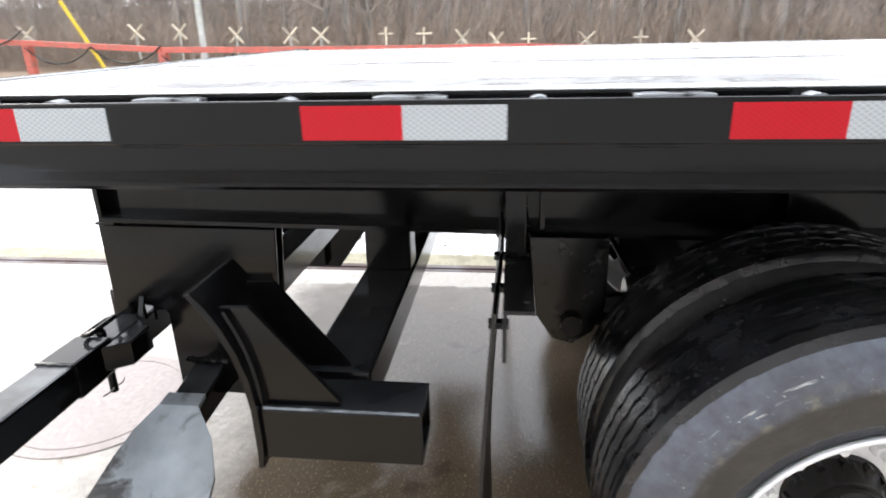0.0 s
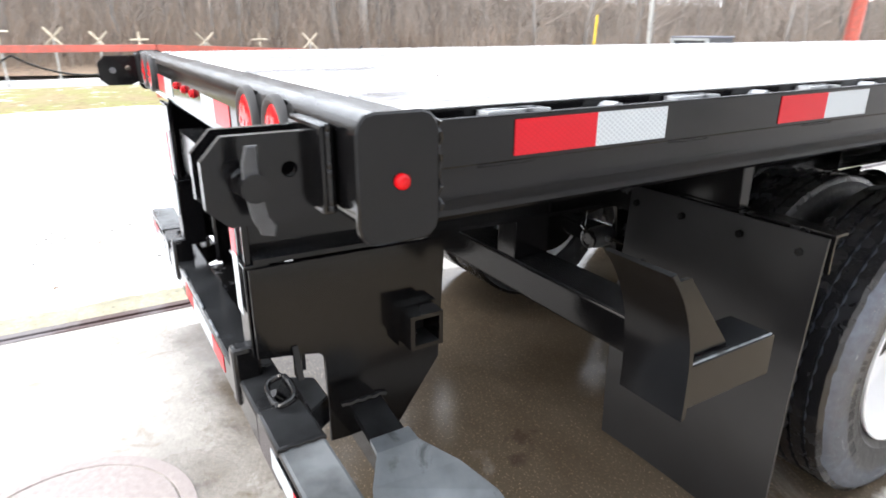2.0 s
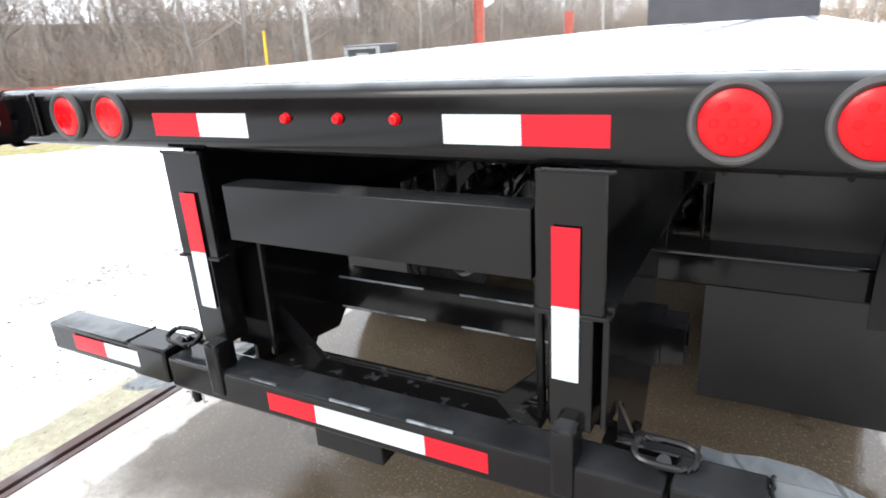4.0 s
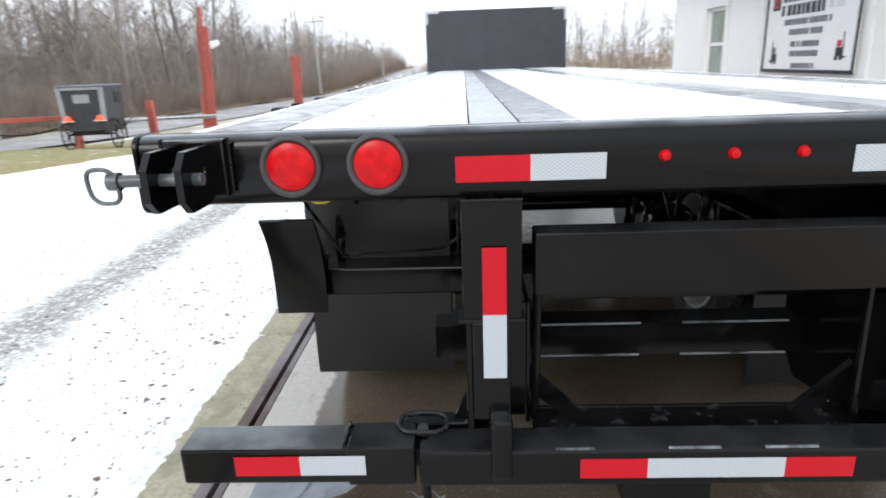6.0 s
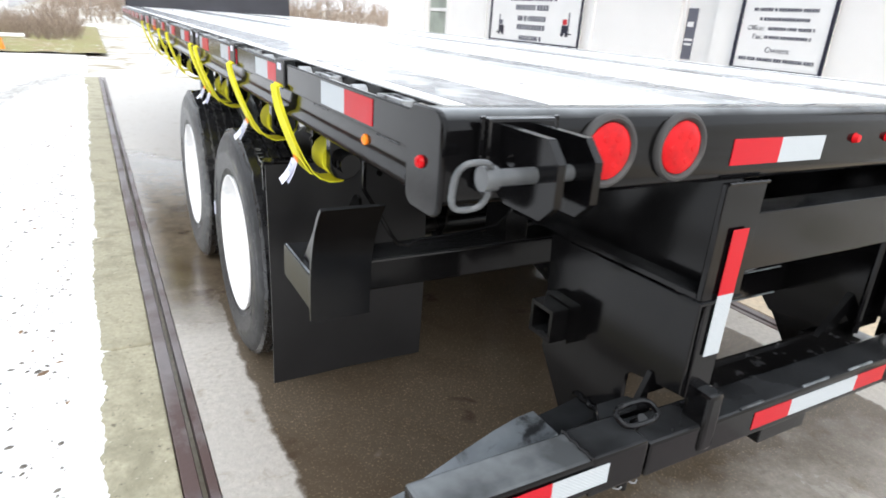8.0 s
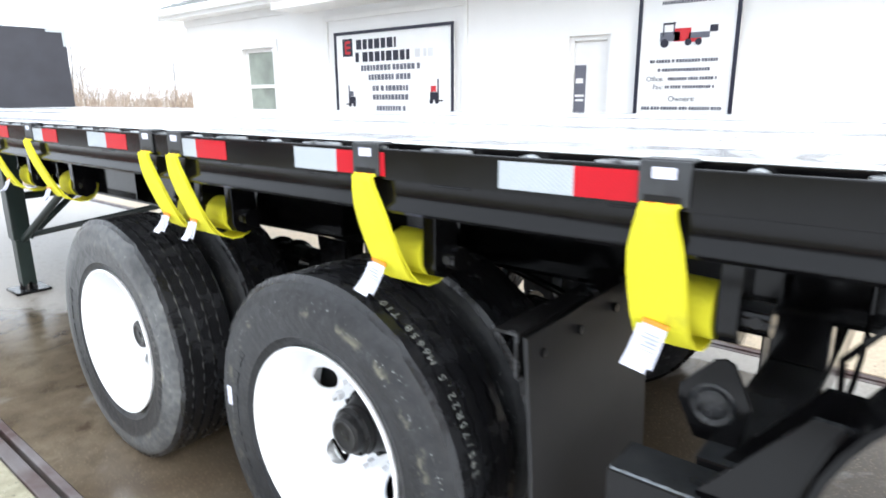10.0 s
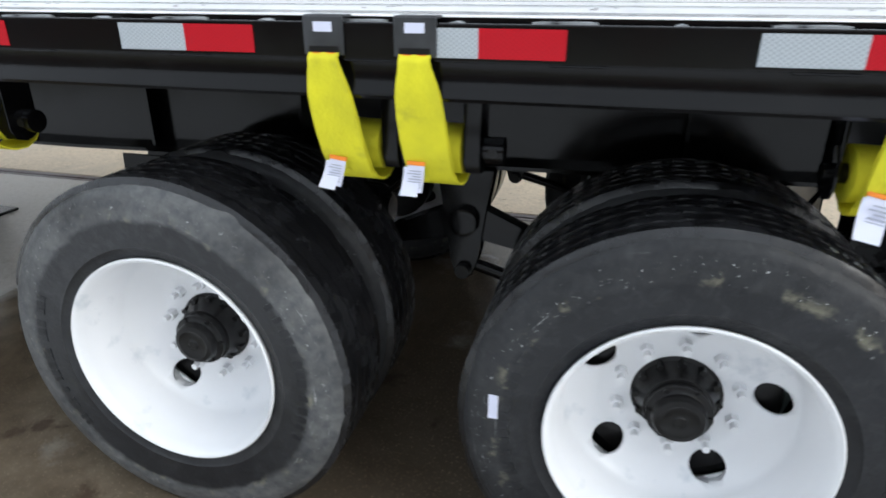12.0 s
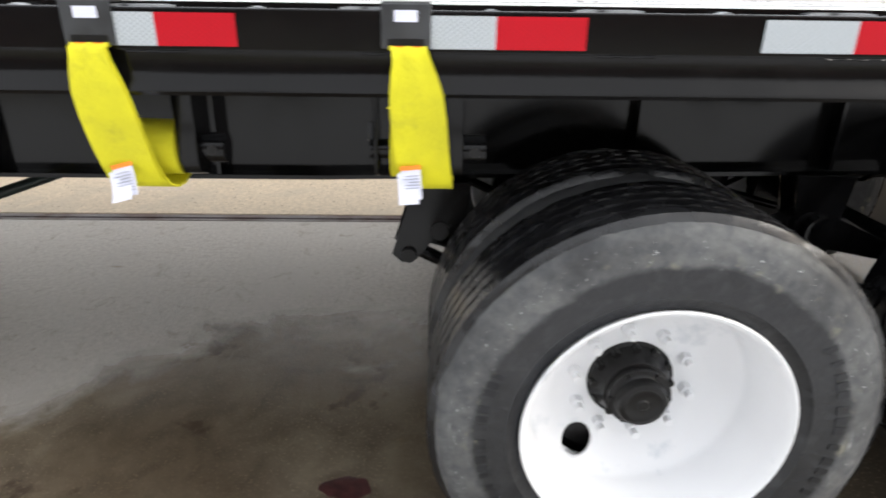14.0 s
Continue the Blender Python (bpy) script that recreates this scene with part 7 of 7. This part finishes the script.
for s in (-1, 1):
    part("side_window", box(B(), s * 0.672, s * 0.684, 0.15, 0.6, 1.45, 1.80), GLASS_DARK, buggy)
    part("shaft", sweep(B(), [(s * 0.42, 1.2, 0.58), (s * 0.42, 1.8, 0.66), (s * 0.40, 2.6, 0.92), (s * 0.38, 3.4, 1.0)], 0.025, 7), HUB, buggy)
    part("leaf_spring", sweep(B(), [(s * 0.45, -0.75, 0.60), (s * 0.45, -0.55, 0.50), (s * 0.45, -0.35, 0.47), (s * 0.45, -0.15, 0.50), (s * 0.45, 0.05, 0.60)], 0.025, 6), HUB, buggy)
    part("rear_trim", prism(B(), [(s * 0.66, 0.95), (s * 0.52, 0.95), (s * 0.56, 1.97), (s * 0.70, 1.97)], "y", -0.79, -0.757), BUGGY_TRIM, buggy)
    part("lamp_ledge", box(B(), s * 0.30, s * 0.66, -0.86, -0.757, 0.93, 0.965, 0.008), DOOR_GREY, buggy)
    part("tail_lamp", rod(B(), (s * 0.47, -0.80, 0.967), (s * 0.47, -0.80, 1.12), 0.13, 12, 0.05), LAMP_LIT, buggy, "lit orange-red tail lamp")
    wv = new("wheel")
    wv.parent = buggy
    wv.matrix_basis = pose(s * 0.74, -0.35, 0.5)
    part("rim", lathe(B(), [(-0.02, 0.47), (-0.02, 0.5), (0.02, 0.5), (0.02, 0.47), (-0.02, 0.47)], 28), HUB, wv)
    sp = B()
    for k in range(12):
        a = 2 * math.pi * k / 12
        rod(sp, (0, 0.03 * math.cos(a), 0.03 * math.sin(a)), (0, 0.48 * math.cos(a), 0.48 * math.sin(a)), 0.012, 5)
    part("spokes", sp, HUB, wv)
part("rear_window", box(B(), -0.24, 0.24, -0.765, -0.752, 1.50, 1.76), BUGGY_TRIM, buggy)
part("axle", rod(B(), (-0.74, -0.35, 0.5), (0.74, -0.35, 0.5), 0.03, 8), HUB, buggy)
buggy.matrix_basis = pose(-11.98, 17.7, far_rise(-11.98, 17.7) + 0.08, 0, 0, 10) @ Matrix.Diagonal((0.94, 0.94, 0.94, 1))


# ---- woods ----
def branch(verts, faces, p, d, length, r0, r1, rg, bend=0.12, seg=3, sides=3):
    """A tapered limb; returns the points along it."""
    pts = [p.copy()]
    dirs = [d.normalized()]
    cur = d.normalized()
    for _ in range(seg):
        cur = (cur + Vector((rg.uniform(-bend, bend), rg.uniform(-bend, bend), rg.uniform(-bend * 0.4, bend * 0.8)))).normalized()
        pts.append(pts[-1] + cur * length / seg)
        dirs.append(cur)
    base = len(verts)
    for k, q in enumerate(pts):
        r = r0 + (r1 - r0) * k / seg
        side = dirs[k].cross(Vector((0.3, 0.9, 0.17))).normalized()
        up = side.cross(dirs[k])
        for s in range(sides):
            a = 2 * math.pi * s / sides
            verts.append(q + r * (math.cos(a) * side + math.sin(a) * up))
    for k in range(seg):
        for s in range(sides):
            a, b = base + k * sides + s, base + k * sides + (s + 1) % sides
            faces.append((a, b, b + sides, a + sides))
    return pts, dirs


def mesh_from(name, verts, faces, mat):
    me = bpy.data.meshes.new(name)
    me.from_pydata([tuple(v) for v in verts], [], faces)
    me.materials.append(mat)
    me.shade_smooth()
    return me


def tree_meshes(seed, h):
    rg = random.Random(seed)
    tv, tf, cv, cf = [], [], [], []
    pts, dirs = branch(tv, tf, Vector((0, 0, 0)), Vector((rg.uniform(-0.05, 0.05), rg.uniform(-0.05, 0.05), 1)), h * 0.92, h * 0.0125, h * 0.004, rg, 0.06, 8, 6)
    for k in range(26):
        u = rg.uniform(0.22, 0.99)
        i = min(7, int(u * 8))
        p = pts[i].lerp(pts[i + 1], u * 8 - i)
        ang = rg.uniform(0, 2 * math.pi)
        lift = rg.uniform(0.35, 1.0)
        d = Vector((math.cos(ang), math.sin(ang), lift))
        ln = h * (0.36 * (1.05 - u) + 0.07) * rg.uniform(0.7, 1.15)
        r = h * 0.0042 * (1.15 - u)
        q, qd = branch(cv, cf, p, d, ln, r + 0.008, 0.008, rg, 0.2, 5, 4)
        for _ in range(5):
            w = rg.uniform(0.2, 1.0)
            j = min(4, int(w * 5))
            pp = q[j].lerp(q[j + 1], w * 5 - j)
            dd = qd[j] + Vector((rg.uniform(-0.9, 0.9), rg.uniform(-0.9, 0.9), rg.uniform(-0.2, 0.7)))
            t2, td = branch(cv, cf, pp, dd, ln * rg.uniform(0.25, 0.5), 0.011, 0.006, rg, 0.25, 3, 3)
            for _ in range(3):
                m = rg.randint(0, 2)
                branch(cv, cf, t2[m].lerp(t2[m + 1], rg.random()), td[m] + Vector((rg.uniform(-0.9, 0.9), rg.uniform(-0.9, 0.9), rg.uniform(-0.3, 0.6))), ln * rg.uniform(0.12, 0.26), 0.008, 0.005, rg, 0.2, 2, 3)
    return mesh_from("trunk", tv, tf, BARK), mesh_from("crown", cv, cf, TWIG)


kinds = [tree_meshes(40 + k, hh) for k, hh in enumerate((13.5, 11.0, 15.0, 9.0, 12.5, 10.0))]


def plant(x, y, k, size, rot):
    o = thing("tree", "bare grey winter tree at the edge of the woods", "tree", "trees of the woods")
    o.matrix_basis = pose(x, y, far_rise(x, y) - 0.1, 0, 0, rot) @ Matrix.Diagonal((size, size, size, 1))
    for n, me in zip(("trunk", "crown"), kinds[k]):
        part_ob = new(n, me)
        part_ob.parent = o


rng = random.Random(5)
spots = []
for k in range(230):
    y = rng.uniform(-62, 78)
    depth = rng.random() ** 1.5 * 20
    x = wood_edge(y) - 1.0 - depth
    if all((x - a) ** 2 + (y - b) ** 2 > 1.3 for a, b in spots):
        spots.append((x, y))
        plant(x, y, rng.randrange(6), rng.uniform(0.7, 1.15) * (1 - 0.35 * ease((y - 50) / 30)), rng.uniform(0, 360))
for k in range(75):
    y = rng.uniform(66, 136)
    x = wood_edge(y) - 0.5 - rng.random() ** 1.4 * 12
    plant(x, y, rng.randrange(6), rng.uniform(0.75, 1.1) * (0.74 - 0.34 * (y - 66) / 70), rng.uniform(0, 360))
for k in range(46):
    x, y = rng.uniform(6, 75), rng.uniform(78, 105)
    plant(x, y, rng.randrange(6), rng.uniform(0.5, 0.85), rng.uniform(0, 360))
for k in range(22):
    x, y = rng.uniform(-4.5, 16), rng.uniform(60, 84)
    plant(x, y, rng.randrange(6), rng.uniform(0.35, 0.6), rng.uniform(0, 360))


def thicket(name, count, place, height, mat, label, lean=0.5, thick=0.012):
    rg = random.Random(len(name) + count)
    v, f = [], []
    for _ in range(count):
        x, y = place(rg)
        h = height * rg.uniform(0.35, 1.1)
        p = Vector((x, y, far_rise(x, y) - 0.05))
        pts, ds = branch(v, f, p, Vector((rg.uniform(-lean, lean), rg.uniform(-lean, lean), 1)), h, thick * 1.4, thick * 0.5, rg, 0.2, 3, 3)
        for _ in range(3):
            m = rg.randint(0, 2)
            branch(v, f, pts[m].lerp(pts[m + 1], rg.random()), ds[m] + Vector((rg.uniform(-1, 1), rg.uniform(-1, 1), rg.uniform(0, 0.6))), h * rg.uniform(0.25, 0.5), thick, thick * 0.5, rg, 0.25, 2, 3)
    o = new(name, mesh_from(name, v, f, mat))
    return tagged(o, label, "brush", kind="stuff")


def edge_spot(rg):
    y = rg.uniform(-55, 128)
    return wood_edge(y) + 1.2 - rg.random() ** 1.3 * 7, y


def deep_spot(rg):
    y = rg.uniform(-70, 85)
    return wood_edge(y) - 4 - rg.random() * 26, y


thicket("undergrowth", 9000, edge_spot, 2.4, BRUSH, "dense brown undergrowth along the edge of the woods", 0.6, 0.014)
thicket("saplings", 6000, deep_spot, 7.0, TWIG, "many thin bare saplings deep in the woods", 0.12, 0.022)
thicket("edge_saplings", 3800, edge_spot, 4.2, TWIG, "slender bare saplings along the edge of the woods", 0.28, 0.011)
thicket("far_brush", 2600, lambda rg: (rg.uniform(-6, 80), rg.uniform(66, 110)), 3.2, BRUSH, "brown brush along the far edge of the field", 0.5, 0.03)
thicket("island_brush", 1300, lambda rg: (rg.uniform(-8.0, -2.0), rg.uniform(40, 55)), 1.5, BRUSH, "low dry brush on the grass island", 0.7, 0.010)
tagged(part("backdrop", box(B(), -64, -63, -150, 160, -1, 4.6), BRUSH, smooth=False), "brown distance behind the woods", "backdrop", kind="structure")
